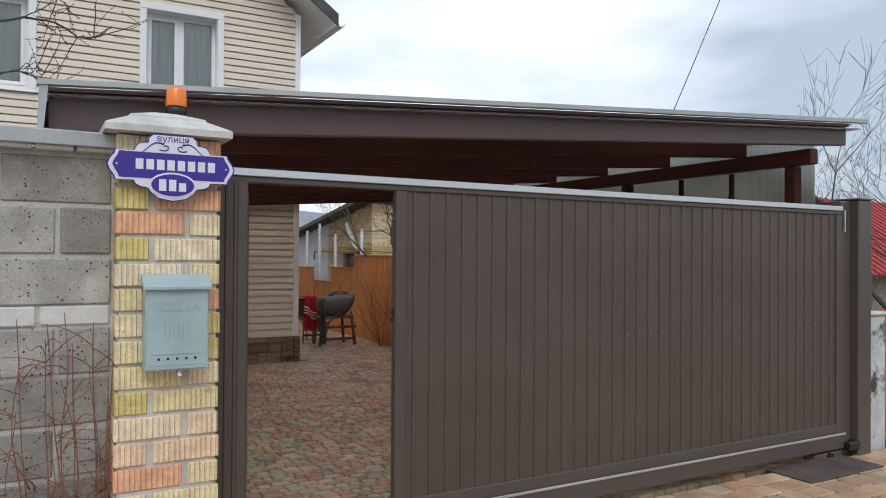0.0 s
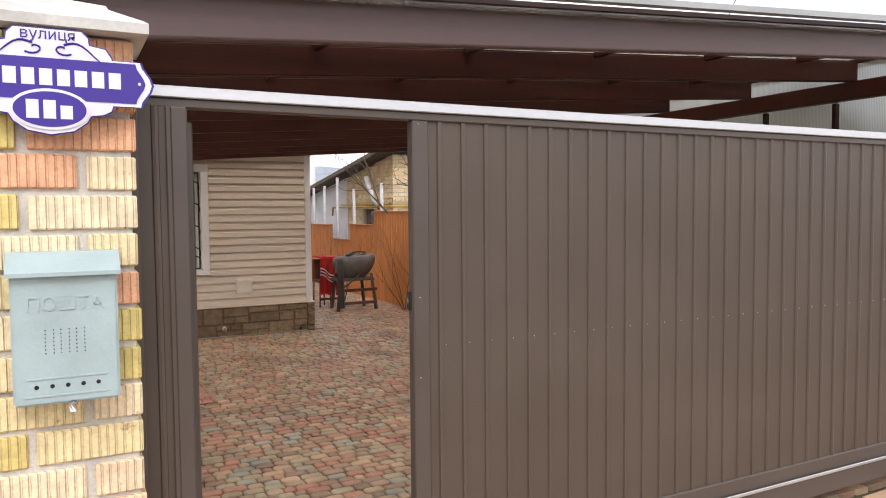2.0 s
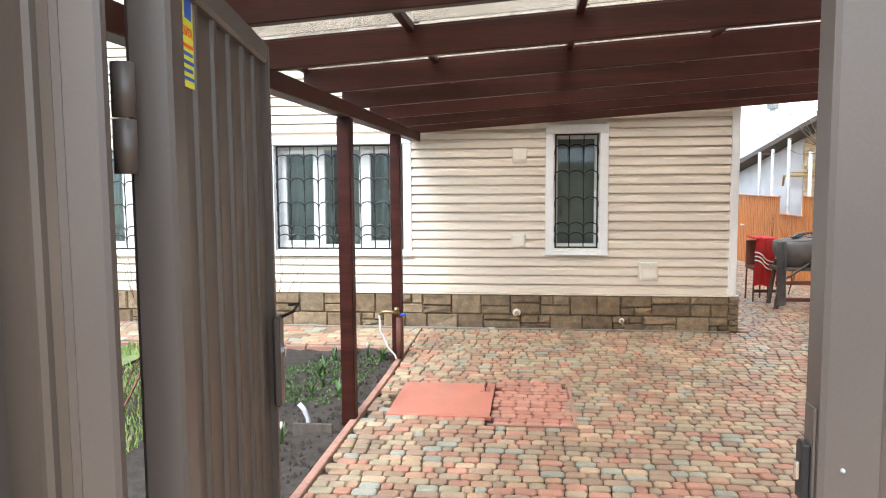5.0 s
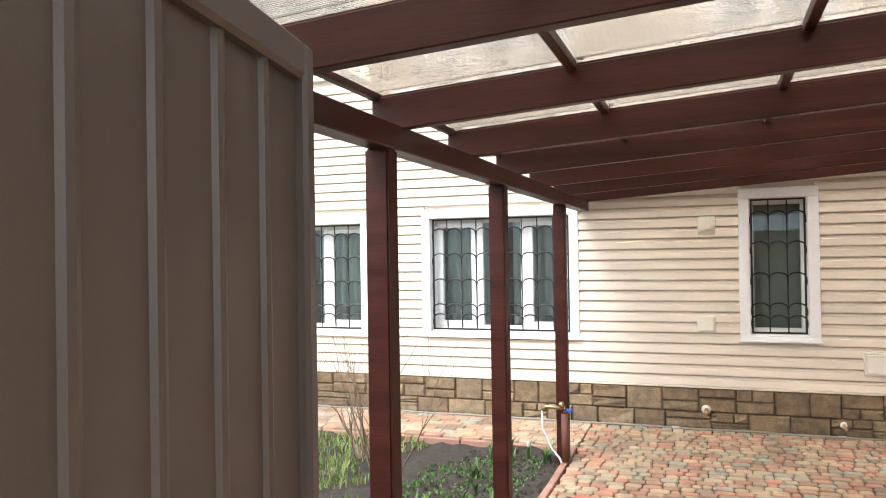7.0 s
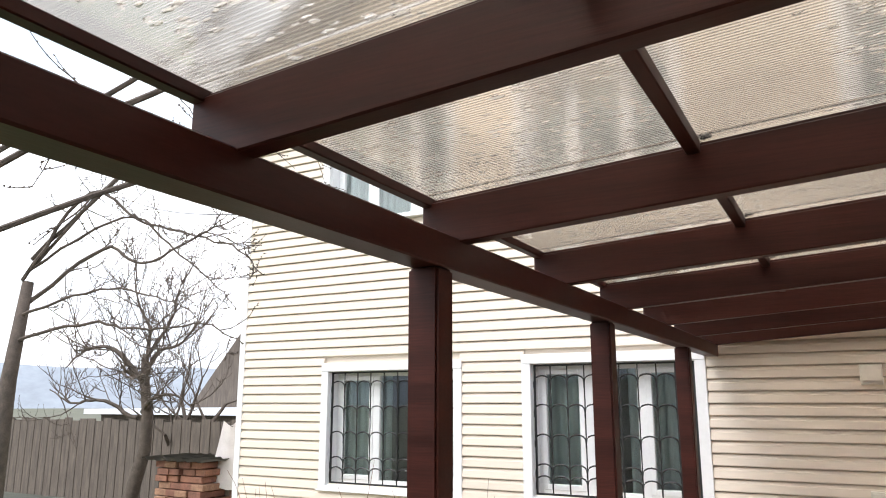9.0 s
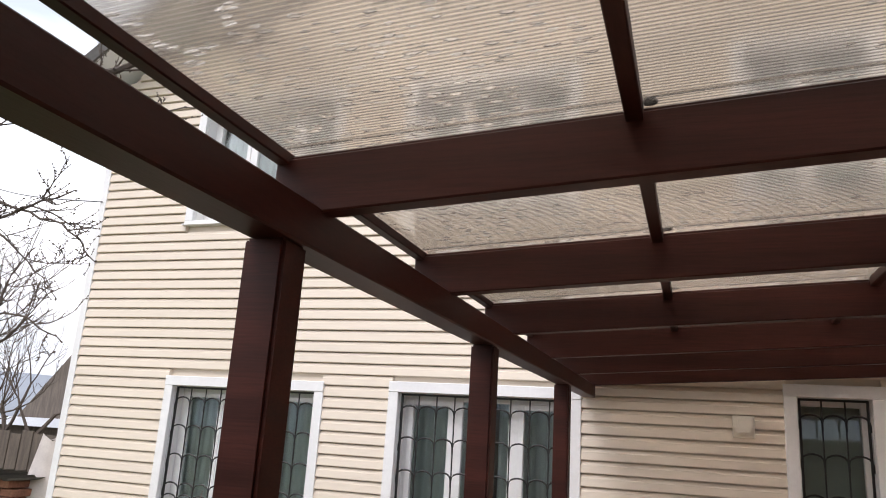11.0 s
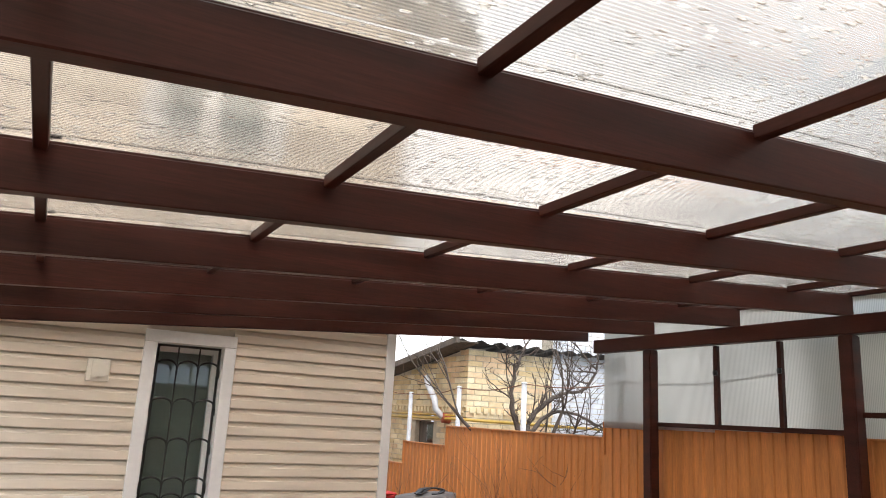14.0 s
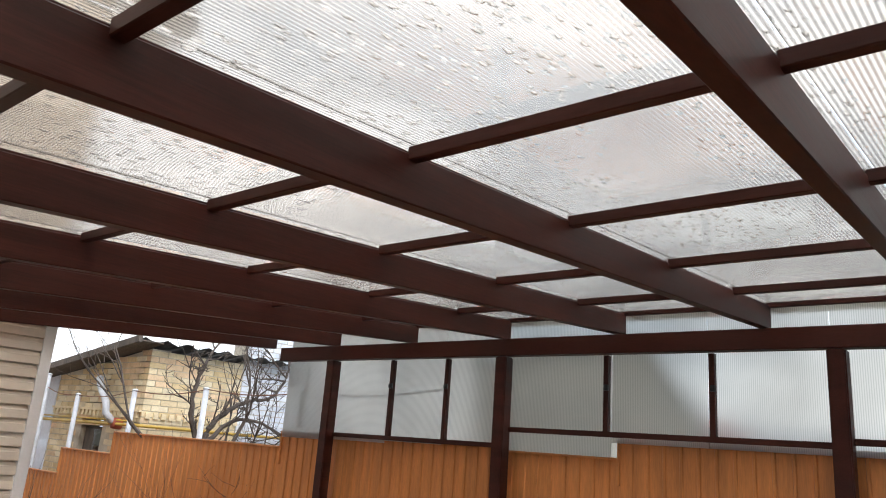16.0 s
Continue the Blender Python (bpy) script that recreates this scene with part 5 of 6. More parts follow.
def brick_rows(a0, a1, z0, z1, place, material, name, stop=None, skip=None):
    verts, faces = [], []
    zc, k = z0, 0
    while zc < z1:
        x = a0 - (0.13 if k % 2 else 0.0)
        while x < a1:
            xa, xb = max(a0, x), min(a1, x + 0.25)
            top = stop((xa + xb) / 2) if stop else z1
            if xb - xa > 0.04 and zc + 0.07 < top and not (skip and skip(xa, xb, zc)):
                n = len(verts)
                for dep in (0.0, 0.012):
                    for u, w in ((xa, zc), (xb, zc), (xb, zc + 0.072), (xa, zc + 0.072)):
                        verts.append(place(u + (0.003 if u == xa else -0.003) * (dep == 0), w, dep))
                faces += [(n, n + 1, n + 2, n + 3), (n, n + 4, n + 5, n + 1), (n + 1, n + 5, n + 6, n + 2), (n + 2, n + 6, n + 7, n + 3), (n + 3, n + 7, n + 4, n)]
            x += 0.262
        zc += 0.084
        k += 1
    me = mesh_of(name, verts, faces, material)
    bm = bmesh.new()
    bm.from_mesh(me)
    bpy.data.meshes.remove(me)
    bmesh.ops.recalc_face_normals(bm, faces=bm.faces)
    ob = np2(name, bm, material, "weathered brickwork")
    ob["kind"] = "stuff"


brick_rows(NY, 17.74, 0.5, 2.78, lambda u, w, d: (NX + d, u, w), NBRICK, "brickwork", rake, lambda a, b, zc: b > 16.07 and a < 16.78 and 1.24 < zc < 1.66)
brick_rows(NX, 8.05, 0.5, 2.76, lambda u, w, d: (u, NY + d, w), NBRICK, "brickwork")
brick_rows(8.06, 10.8, 0.5, 3.6, lambda u, w, d: (u, NY - 0.014 + d, w), WBRICK, "white_brickwork")
# dentil course
for k in range(22):
    y = NY + 0.06 + 0.12 * k
    np2("dentil", box(NX - 0.03, NX, y, y + 0.07, 1.82, 1.90), NBRICK)
np2("string_course", box(NX - 0.04, NX, NY, 17.74, 1.90, 1.93), NBRICK)
for k in range(20):
    x = NX + 0.05 + 0.12 * k
    np2("dentil", box(x, x + 0.07, NY - 0.03, NY, 1.82, 1.90), NBRICK if x < 8 else WBRICK)
# roof
bm = bmesh.new()
ny, prev = 60, None
for k in range(ny + 1):
    x = NX - 0.35 + (11.2 - NX + 0.35) * k / ny
    w = 0.03 * math.sin(k * 1.6)
    cur = [bm.verts.new((x, y_, z_ + w)) for y_, z_ in ((NY - 0.25, 2.86), (17.5, 2.46 + 0.06), (23.0, 1.80 + 0.06))]
    if prev:
        for i in range(2):
            bm.faces.new((prev[i], cur[i], cur[i + 1], prev[i + 1]))
    prev = cur
bmesh.ops.solidify(bm, geom=bm.faces[:], thickness=0.02)
np2("roof", bm, SLATE, "wavy grey asbestos roof sheets", True)
np2("verge", prism([(NX - 0.36, 0), (NX - 0.30, 0), (NX - 0.30, 0.16), (NX - 0.36, 0.16)], 0, 1), SLATE).matrix_basis = Matrix.Identity(4)
vg = [o for o in nh.children if o.name.startswith("verge")][0]
bpy.data.objects.remove(vg)
q = box(NX - 0.37, NX - 0.31, NY - 0.26, 22.9, 0.03, 0.13, 0.006)
for v in q.verts:
    v.co.z += rake(v.co.y) - 0.035
np2("verge_board", q, OLDWOOD, "dark weathered verge board")
q = box(NX - 0.31, NX + 0.02, NY - 0.24, 22.9, 0, 0.02)
for v in q.verts:
    v.co.z += rake(v.co.y) + 0.02
np2("verge_soffit", q, OLDWOOD)
win = np2("window_frame", box(NX + 0.08, NX + 0.13, 16.12, 16.73, 1.30, 1.66), OLDWOOD, "small dark window")
np2("pane", box(NX + 0.07, NX + 0.08, 16.16, 16.44, 1.33, 1.62), GLASS)
np2("pane_bar", box(NX + 0.06, NX + 0.09, 16.12, 16.17, 1.30, 1.66), WHITE)
np2("vent_pipe", tube([(NX - 0.10, 15.60, 1.74), (NX - 0.20, 15.66, 1.86), (NX - 0.20, 15.70, 2.0), (NX - 0.20, 15.96, 2.24), (NX - 0.20, 16.02, 2.36)], 0.050, 12), WHITEPIPE, "bent grey flue pipe", True)
np2("pipe_collar", tube([(NX, 15.56, 1.72), (NX - 0.12, 15.58, 1.73)], 0.075, 12), REDPAINT, "rusty pipe collar", True)
gas = thing("gas_pipe", "yellow gas pipe run along the brick walls", "pipe", (6.40, 14.9, 1.72))
part("pipe", tube([(4.2, 0.05, -0.06), (0.02, 0.05, 0.0), (0, 0.1, 0.0), (0, 3.6, 0.0), (0, 3.65, -0.2)], 0.022, 8), YELLOWPIPE, gas, smooth=True)
part("pipe", tube([(0.0, 0.2, 0.05), (0.0, 3.2, 0.06)], 0.012, 8), YELLOWPIPE, gas, smooth=True)
chim = thing("far_mast", "slender white mast far behind the roofs", "mast", (19.5, 62, -2))
part("pole", tube([(0, 0, 0), (0, 0, 9.0)], [0.35, 0.22], 10), WHITEPIPE, chim, smooth=True)
part("pole_head", tube([(0, 0, 9.0), (0, 0, 11.4)], [0.42, 0.36], 10), WHITEPIPE, chim, smooth=True)


# ---------- yard clutter ----------
hatch = thing("cellar_hatch", "red painted steel hatch plate flush in the paving", "hatch", (0.69, 8.78, ground_z(8.8)))
part("plate", box(-0.39, 0.39, -0.44, 0.44, 0.0, 0.014, 0.004), HATCH, hatch)
part("edge_angle", box(-0.40, 0.40, -0.452, -0.441, -0.02, 0.010, 0.002), HATCH, hatch)
part("handle", tube([(0.32, 0.20, 0.014), (0.32, 0.20, 0.055), (0.325, 0.27, 0.07), (0.32, 0.31, 0.04), (0.32, 0.31, 0.014)], 0.010, 8), REDWOOD, hatch, "rusty lifting handle", True)
part("handle_plate", box(0.28, 0.36, 0.19, 0.32, 0.014, 0.019, 0.002), HATCH, hatch)
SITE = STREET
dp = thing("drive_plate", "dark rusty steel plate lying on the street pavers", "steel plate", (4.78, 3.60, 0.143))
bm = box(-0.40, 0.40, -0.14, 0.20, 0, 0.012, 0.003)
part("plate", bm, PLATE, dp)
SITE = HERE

# kerb between paving and bed
kerb = thing("kerb", "row of reddish concrete edging kerbs along the bed", "kerb", (0.09, 4, 0), kind="structure")
y = 4.0
while y < 10.5:
    bm = box(-0.028, 0.028, y - 4 + 0.004, y - 4 + 0.49, -0.12, 0.012, 0.006)
    for v in bm.verts:
        v.co.z += ground_z(v.co.y + 4)
    part("kerb_stone", bm, KERB, kerb)
    y += 0.5
x = -5.5
while x < 0.1:
    bm = box(x - 0.09 + 0.004, x - 0.09 + 0.49, 6.50, 6.55, -0.12, -0.01, 0.006)
    for v in bm.verts:
        v.co.z += ground_z(10.5)
    part("kerb_stone", bm, KERB, kerb)
    x += 0.5

# garden tap clamped to the last post
tap = thing("garden_tap", "brass garden tap with blue lever on a rusty riser", "tap", (0.05, 10.02, -0.08))
part("riser", tube([(0.05, 0, 0), (0.05, 0, 0.40)], 0.030, 10), REDWOOD, tap, "rusty riser pipe", True)
part("elbow", tube([(0.05, 0, 0.39), (0.05, -0.02, 0.45), (-0.10, -0.03, 0.46), (-0.14, -0.03, 0.43)], 0.016, 10), BRASS, tap, smooth=True)
part("valve", lathe([(0.022, 0), (0.026, 0.02), (0.018, 0.045)], 10, at=(0.03, -0.03, 0.46)), BRASS, tap, smooth=True)
part("lever", box(0.07, 0.12, -0.04, -0.02, 0.42, 0.45, 0.004), BLUEPRINT, tap, "blue lever handle")
part("hose", tube([(-0.14, -0.03, 0.43), (-0.13, -0.05, 0.28), (-0.05, -0.08, 0.12), (0.02, -0.1, 0.05), (0.04, -0.12, 0.015)], 0.009, 8), WHITEPIPE, tap, "pale hose hanging down", True)

# the covered work stand behind the house corner
stand = thing("wooden_stand", "rough wooden trestle stand on the paving", "stand", (4.92, 13.2, -0.05))
for x, y in ((-0.30, -0.18), (0.30, -0.18), (-0.26, 0.24), (0.26, 0.24)):
    part("leg", tube([(x * 1.15, y * 1.1, 0), (x * 0.9, y * 0.9, 0.62)], [0.030, 0.026], 6), OLDWOOD, stand)
for z_ in (0.10, 0.32):
    part("stretcher", box(-0.36, 0.36, -0.22, -0.18, z_, z_ + 0.05, 0.005), REDWOOD, stand)
part("brace", tube([(-0.30, -0.2, 0.36), (0.05, -0.2, 0.60)], 0.018, 5), OLDWOOD, stand)
part("top_board", box(-0.32, 0.32, -0.20, 0.24, 0.50, 0.54, 0.006), OLDWOOD, stand)
cov = thing("grey_cover", "grey canvas-covered tub lying on the trestle stand", "cover", (4.93, 13.2, 0.49))
bm = bmesh.new()
segs, rngs = 28, 8
vv = []
for j in range(rngs + 1):
    t = j / rngs
    zz_ = 0.0 + 0.37 * t - 0.02 * math.sin(math.pi * t)
    r = 0.13 + 0.22 * math.sin(math.pi * (0.06 + 0.52 * t))
    ring = []
    for k in range(segs):
        a = 2 * math.pi * k / segs
        w = 1 + 0.05 * noise.noise(Vector((math.cos(a) * 2, math.sin(a) * 2, t * 3))) + 0.10 * max(0, math.cos(a))
        ring.append(bm.verts.new((math.cos(a) * r * 1.02 * w, math.sin(a) * r * 0.72 * w, zz_ + 0.03 * math.cos(a) * t)))
    vv.append(ring)
for a, b in zip(vv, vv[1:]):
    for k in range(segs):
        bm.faces.new((a[k], a[(k + 1) % segs], b[(k + 1) % segs], b[k]))
bm.faces.new(vv[0][::-1])
top = bm.verts.new((0, 0, 0.40))
for k in range(segs):
    bm.faces.new((vv[-1][k], vv[-1][(k + 1) % segs], top))
part("cover_body", bm, CANVAS, cov, smooth=True)
bm = bmesh.new()
gr = []
for j in range(9):
    t = j / 8
    gr.append([bm.verts.new((-0.38 - 0.02 * math.sin(u * 9) * t + 0.13 * u + 0.02 * t, -0.22 + 0.02 * math.sin(u * 14) - 0.03 * t, 0.33 - 0.83 * t + 0.02 * u)) for u in [k / 6 for k in range(7)]])
for a, b in zip(gr, gr[1:]):
    for k in range(6):
        bm.faces.new((a[k], a[k + 1], b[k + 1], b[k]))
bmesh.ops.solidify(bm, geom=bm.faces[:], thickness=0.008)
part("hanging_flap", bm, CANVAS, cov, "loose canvas end hanging to the ground", True)
part("seam", tube([(0.345 * math.cos(a), 0.245 * math.sin(a), 0.365 + 0.03 * math.cos(a)) for a in [2 * math.pi * k / 24 for k in range(25)]], 0.010, 5), CANVAS, cov)
bag = thing("black_bag", "crumpled black bag lying on the grey cover", "bag", (4.95, 13.15, 0.905))
bm = bmesh.new()
for k in range(9):
    a = k * 0.7
    pts = [(0.15 * math.cos(a + t * 2.2) * (1 - 0.2 * t), 0.08 * math.sin(a * 1.7 + t * 2.0), 0.01 + 0.05 * math.sin(t * 3 + k)) for t in [i / 6 for i in range(7)]]
    tube(pts, 0.016, 5, bm)
part("folds", bm, BLACK, bag, smooth=True)
bag.scale = (1.25, 1.0, 0.55)
chair = thing("folding_chair", "dark wooden chair under a red blanket", "chair", (4.55, 13.75, -0.06))
for x, y in ((-0.18, -0.16), (0.18, -0.16), (-0.18, 0.20), (0.18, 0.20)):
    part("leg", tube([(x * 1.1, y, 0), (x, y, 0.46)], 0.022, 6), REDWOOD, chair)
part("seat", box(-0.22, 0.22, -0.20, 0.24, 0.45, 0.49, 0.01), REDWOOD, chair)
part("stretcher", box(-0.20, 0.5, -0.17, -0.14, 0.14, 0.18), REDWOOD, chair)
part("backrest", box(-0.21, 0.21, 0.20, 0.24, 0.49, 0.84, 0.01), REDWOOD, chair)
bl = thing("red_blanket", "red blanket with pale stripes hung over the chair", "blanket", (4.57, 13.72, -0.06))
bm = bmesh.new()
gr = []
for j in range(13):
    t = j / 12
    z_ = 0.90 - 0.62 * t
    gr.append([bm.verts.new((-0.24 - 0.05 * t + (0.44 + 0.03 * t) * u, -0.22 - 0.04 * t + 0.025 * math.sin(u * 13 + t), z_ - 0.05 * (1 - u) * t + 0.02 * math.sin(u * 7))) for u in [k / 10 for k in range(11)]])
for a, b in zip(gr, gr[1:]):
    for k in range(10):
        bm.faces.new((a[k], a[k + 1], b[k + 1], b[k]))
bmesh.ops.solidify(bm, geom=bm.faces[:], thickness=0.008)
part("fabric", bm, REDCLOTH, bl, smooth=True)
part("fold_over", box(-0.24, 0.22, -0.225, 0.26, 0.885, 0.91, 0.01), REDCLOTH, bl)
bl.scale, chair.scale = (0.60, 1.0, 1.0), (0.50, 1.0, 1.0)
bl.location.x += 0.02
for k in range(3):
    bm = bmesh.new()
    pts = [(-0.25 + 0.44 * u - 0.02, -0.245 - 0.025 * (0.2 + k * 0.07) + 0.022 * math.sin(u * 13 + 0.4), 0.71 - 0.055 * k - 0.14 * u + 0.02 * math.sin(u * 7)) for u in [i / 10 for i in range(11)]]
    tube(pts, 0.010, 4, bm)
    part("stripe", bm, CLOTHWHITE, bl, "pale woven stripe")
part("hem", box(0.34, 0.50, 0.0, 0.02, 0.20, 0.62, 0.004), REDCLOTH, bl)


# ---------- plants ----------
def grow(bm, p, d, length, r, depth, rnd_, spread, up, sides=5):
    steps = 4
    pts, rad = [p.copy()], [r]
    q, dd = p.copy(), d.copy()
    for s_ in range(steps):
        dd = (dd + Vector((rnd_.uniform(-1, 1), rnd_.uniform(-1, 1), rnd_.uniform(-0.6, 1))) * 0.16 + Vector((0, 0, up * 0.06))).normalized()
        q = q + dd * length / steps
        pts.append(q.copy())
        rad.append(r * (1 - 0.42 * (s_ + 1) / steps))
    tube(pts, rad, sides, bm, cap=False)
    if depth <= 0:
        return
    kids = rnd_.choice((2, 3, 3)) if depth > 1 else rnd_.choice((2, 3))
    for k in range(kids):
        i = rnd_.randrange(2, steps + 1) if k else steps
        ax = Vector((rnd_.uniform(-1, 1), rnd_.uniform(-1, 1), rnd_.uniform(-0.5, 0.9)))
        nd_ = (dd + ax * spread).normalized()
        grow(bm, pts[i], nd_, length * rnd_.uniform(0.60, 0.84), max(0.0022, rad[i] * rnd_.uniform(0.6, 0.85)), depth - 1, rnd_, spread, up, 4 if depth < 3 else sides)


def bare_tree(name, label, at, height, r, depth, seed, spread=0.75, up=0.5, material=None, lean=(0, 0, 1), category="tree"):
    t = thing(name, label, category, at)
    rnd_ = random.Random(seed)
    m_ = material or BARK
    bm = bmesh.new()
    d = Vector(lean).normalized()
    base = [Vector((0, 0, -0.1)), d * height * 0.18, d * height * 0.33]
    tube(base, [r * 1.25, r, r * 0.85], 8, bm)
    part("trunk", bm, m_, t, smooth=True)
    for k in range(3):
        bm = bmesh.new()
        a = 2.1 * k + rnd_.uniform(0, 1)
        nd_ = (d * 0.8 + Vector((math.cos(a), math.sin(a), 0.35)) * spread).normalized()
        grow(bm, base[1 if k == 2 else 2] * (0.98), nd_, height * 0.30, r * 0.62, depth, rnd_, spread, up)
        part("limb", bm, m_, t, "bare spreading branches")
    return t


def bush(name, label, at, h, n, seed, material, category="shrub", depth=2):
    t = thing(name, label, category, at)
    rnd_ = random.Random(seed)
    for k in range(n):
        bm = bmesh.new()
        a = rnd_.uniform(0, 6.28)
        nd_ = Vector((math.cos(a) * 0.45, math.sin(a) * 0.45, 1)).normalized()
        grow(bm, Vector((math.cos(a) * 0.05, math.sin(a) * 0.05, -0.03)), nd_, h * rnd_.uniform(0.4, 0.6), 0.009, depth, rnd_, 0.5, 0.8, 4)
        part("stem", bm, material, t)
    return t


# trees of the left garden, beyond the carport's open side
bare_tree("plum_tree", "bare plum tree far down the garden", (-9.6, 14.5, -0.2), 3.4, 0.08, 5, 23, 0.8, 0.4)


def curve_through(pts, n=6):
    """Smooth line through control points."""
    P = [Vector(p) for p in pts]
    P = [P[0] * 2 - P[1]] + P + [P[-1] * 2 - P[-2]]
    out = []
    for i in range(1, len(P) - 2):
        for k in range(n):
            t = k / n
            a, b, c, d = P[i - 1], P[i], P[i + 1], P[i + 2]
            out.append(0.5 * (2 * b + (c - a) * t + (2 * a - 5 * b + 4 * c - d) * t * t + (3 * b - a - 3 * c + d) * t ** 3))
    out.append(P[-2])
    return out


def budded_limb(parent, pts, r, seed, twigs=9, reach=0.45, lift=0.5, label="bare branch with side twigs and buds"):
    """A limb with alternating side twigs, spurs and small buds."""
    rnd_ = random.Random(seed)
    line = curve_through(pts)
    line = [p + Vector((rnd_.uniform(-1, 1), rnd_.uniform(-1, 1), rnd_.uniform(-1, 1))) * 0.012 for p in line]
    n = len(line) - 1
    bm = bmesh.new()
    tube(line, [r * (1 - 0.78 * k / n) for k in range(n + 1)], 6, bm)

    def bud(p, d, s):
        tube([p, p + d * s * 0.6, p + d * s * 1.6], [s * 0.35, s * 0.62, s * 0.08], 4, bm)

    def twig(p, d, ln, rr, deep):
        steps = 6
        q, dd, way = p.copy(), d.copy(), [p.copy()]
        for k in range(steps):
            dd = (dd + Vector((rnd_.uniform(-1, 1), rnd_.uniform(-1, 1), rnd_.uniform(-1, 1))) * 0.20 + Vector((0, 0, lift * 0.10))).normalized()
            q = q + dd * ln / steps
            way.append(q.copy())
        tube(way, [rr * (1 - 0.6 * k / steps) for k in range(steps + 1)], 4, bm)
        for k in range(1, steps + 1):
            side = Vector((rnd_.uniform(-1, 1), rnd_.uniform(-1, 1), rnd_.uniform(-0.4, 1))).normalized()
            bud(way[k], side, rnd_.uniform(0.004, 0.008) if reach > 0.5 else rnd_.uniform(0.006, 0.011))
            if deep and rnd_.random() < 0.55:
                twig(way[k], (dd * 0.7 + side).normalized(), ln * rnd_.uniform(0.3, 0.6), rr * 0.6, deep - 1)

    for k in range(twigs):
        i = min(n, max(1, int(n * (0.12 + 0.86 * (k + rnd_.random() * 0.7) / twigs))))
        d = (line[i] - line[i - 1]).normalized()
        side = Vector((rnd_.uniform(-1, 1), rnd_.uniform(-1, 1), rnd_.uniform(-0.7, 1.0))).normalized()
        twig(line[i], (d * 0.6 + side).normalized(), reach * rnd_.uniform(0.35, 1.0), max(0.0028, r * 0.30), 2 if reach > 0.5 else 1)
    for i in range(2, n + 1):
        bud(line[i], Vector((rnd_.uniform(-1, 1), rnd_.uniform(-1, 1), rnd_.uniform(-0.4, 1))).normalized(), 0.012)
    o = parent.location
    bm.transform(Matrix.Translation((-o[0], -o[1], -o[2])))
    return part("limb", bm, BARK, parent, label)


pear = thing("pear_tree", "bare pear tree with long budded branches near the street wall", "tree", (-3.4, 6.3, -0.08))
bm = tube([(0, 0, -0.1), (0.03, 0.02, 0.9), (0.0, 0.05, 1.9), (0.1, 0.06, 2.7)], [0.075, 0.062, 0.055, 0.042], 9)
part("trunk", bm, BARK, pear, smooth=True)
budded_limb(pear, [(-3.32, 6.36, 2.5), (-1.9, 6.8, 3.1), (-0.75, 6.95, 3.35), (-0.05, 7.0, 3.55), (0.30, 7.0, 3.44), (0.50, 7.0, 3.55)], 0.018, 1, 14, 0.5)
budded_limb(pear, [(-3.32, 6.36, 2.6), (-1.9, 6.9, 3.3), (-0.9, 7.0, 3.75), (-0.1, 7.0, 3.85), (0.25, 7.0, 3.60)], 0.016, 2, 14, 0.5)
budded_limb(pear, [(-3.32, 6.36, 2.3), (-1.8, 6.9, 2.75), (-0.7, 7.0, 2.95), (-0.18, 7.0, 3.09), (0.02, 7.0, 3.02)], 0.017, 3, 12, 0.5)
cherry = thing("cherry_tree", "bare cherry tree with budded branches reaching towards the house", "tree", (-4.9, 8.2, -0.1))
bm = tube([(0, 0, -0.1), (0.04, 0.02, 1.0), (0.02, 0.05, 2.0), (0.05, 0.1, 2.8)], [0.09, 0.075, 0.06, 0.045], 9)
part("trunk", bm, BARK, cherry, smooth=True)
for k, (pts, r) in enumerate((
        ([(-4.87, 8.25, 2.7), (-4.3, 8.4, 3.42), (-3.79, 8.5, 3.15), (-3.24, 8.5, 2.98), (-2.69, 8.5, 2.80), (-2.45, 8.5, 2.6)], 0.016),
        ([(-4.87, 8.25, 2.4), (-4.14, 8.45, 2.60), (-3.5, 8.5, 2.50), (-3.1, 8.5, 2.36)], 0.013),
        ([(-4.87, 8.3, 2.8), (-4.0, 8.5, 3.2), (-3.36, 8.5, 2.86), (-3.0, 8.5, 2.62), (-2.68, 8.5, 2.38)], 0.012),
        ([(-4.85, 8.3, 2.8), (-4.0, 8.5, 3.6), (-3.2, 8.4, 3.62), (-2.6, 8.5, 3.56), (-1.87, 8.5, 3.53)], 0.014),
        ([(-4.85, 8.3, 2.9), (-3.9, 8.5, 3.6), (-3.0, 8.5, 3.62), (-2.68, 8.5, 3.75), (-2.40, 8.5, 4.05)], 0.018),
        ([(-4.87, 8.3, 2.5), (-4.2, 8.5, 2.95), (-3.7, 8.5, 2.78), (-3.1, 8.5, 2.95), (-2.7, 8.5, 3.05)], 0.018),
        ([(-4.87, 8.25, 2.2), (-4.3, 8.5, 2.35), (-3.8, 8.6, 2.28), (-3.2, 8.7, 2.30), (-2.9, 8.8, 2.15)], 0.016))):
    budded_limb(cherry, pts, r, 20 + k, 13, 0.42)
apple = thing("apple_tree", "gnarled bare apple tree with a dense crown of fine twigs", "tree", (-7.35, 11.5, -0.15))
bm = tube([(0, 0, -0.1), (0.06, 0.0, 0.7), (0.22, 0.02, 1.25), (0.25, 0.0, 1.7), (0.13, 0.0, 2.2), (0.12, 0.0, 2.5)], [0.11, 0.095, 0.085, 0.075, 0.06, 0.045], 9)
part("trunk", bm, BARK, apple, "gnarled dark trunk", True)
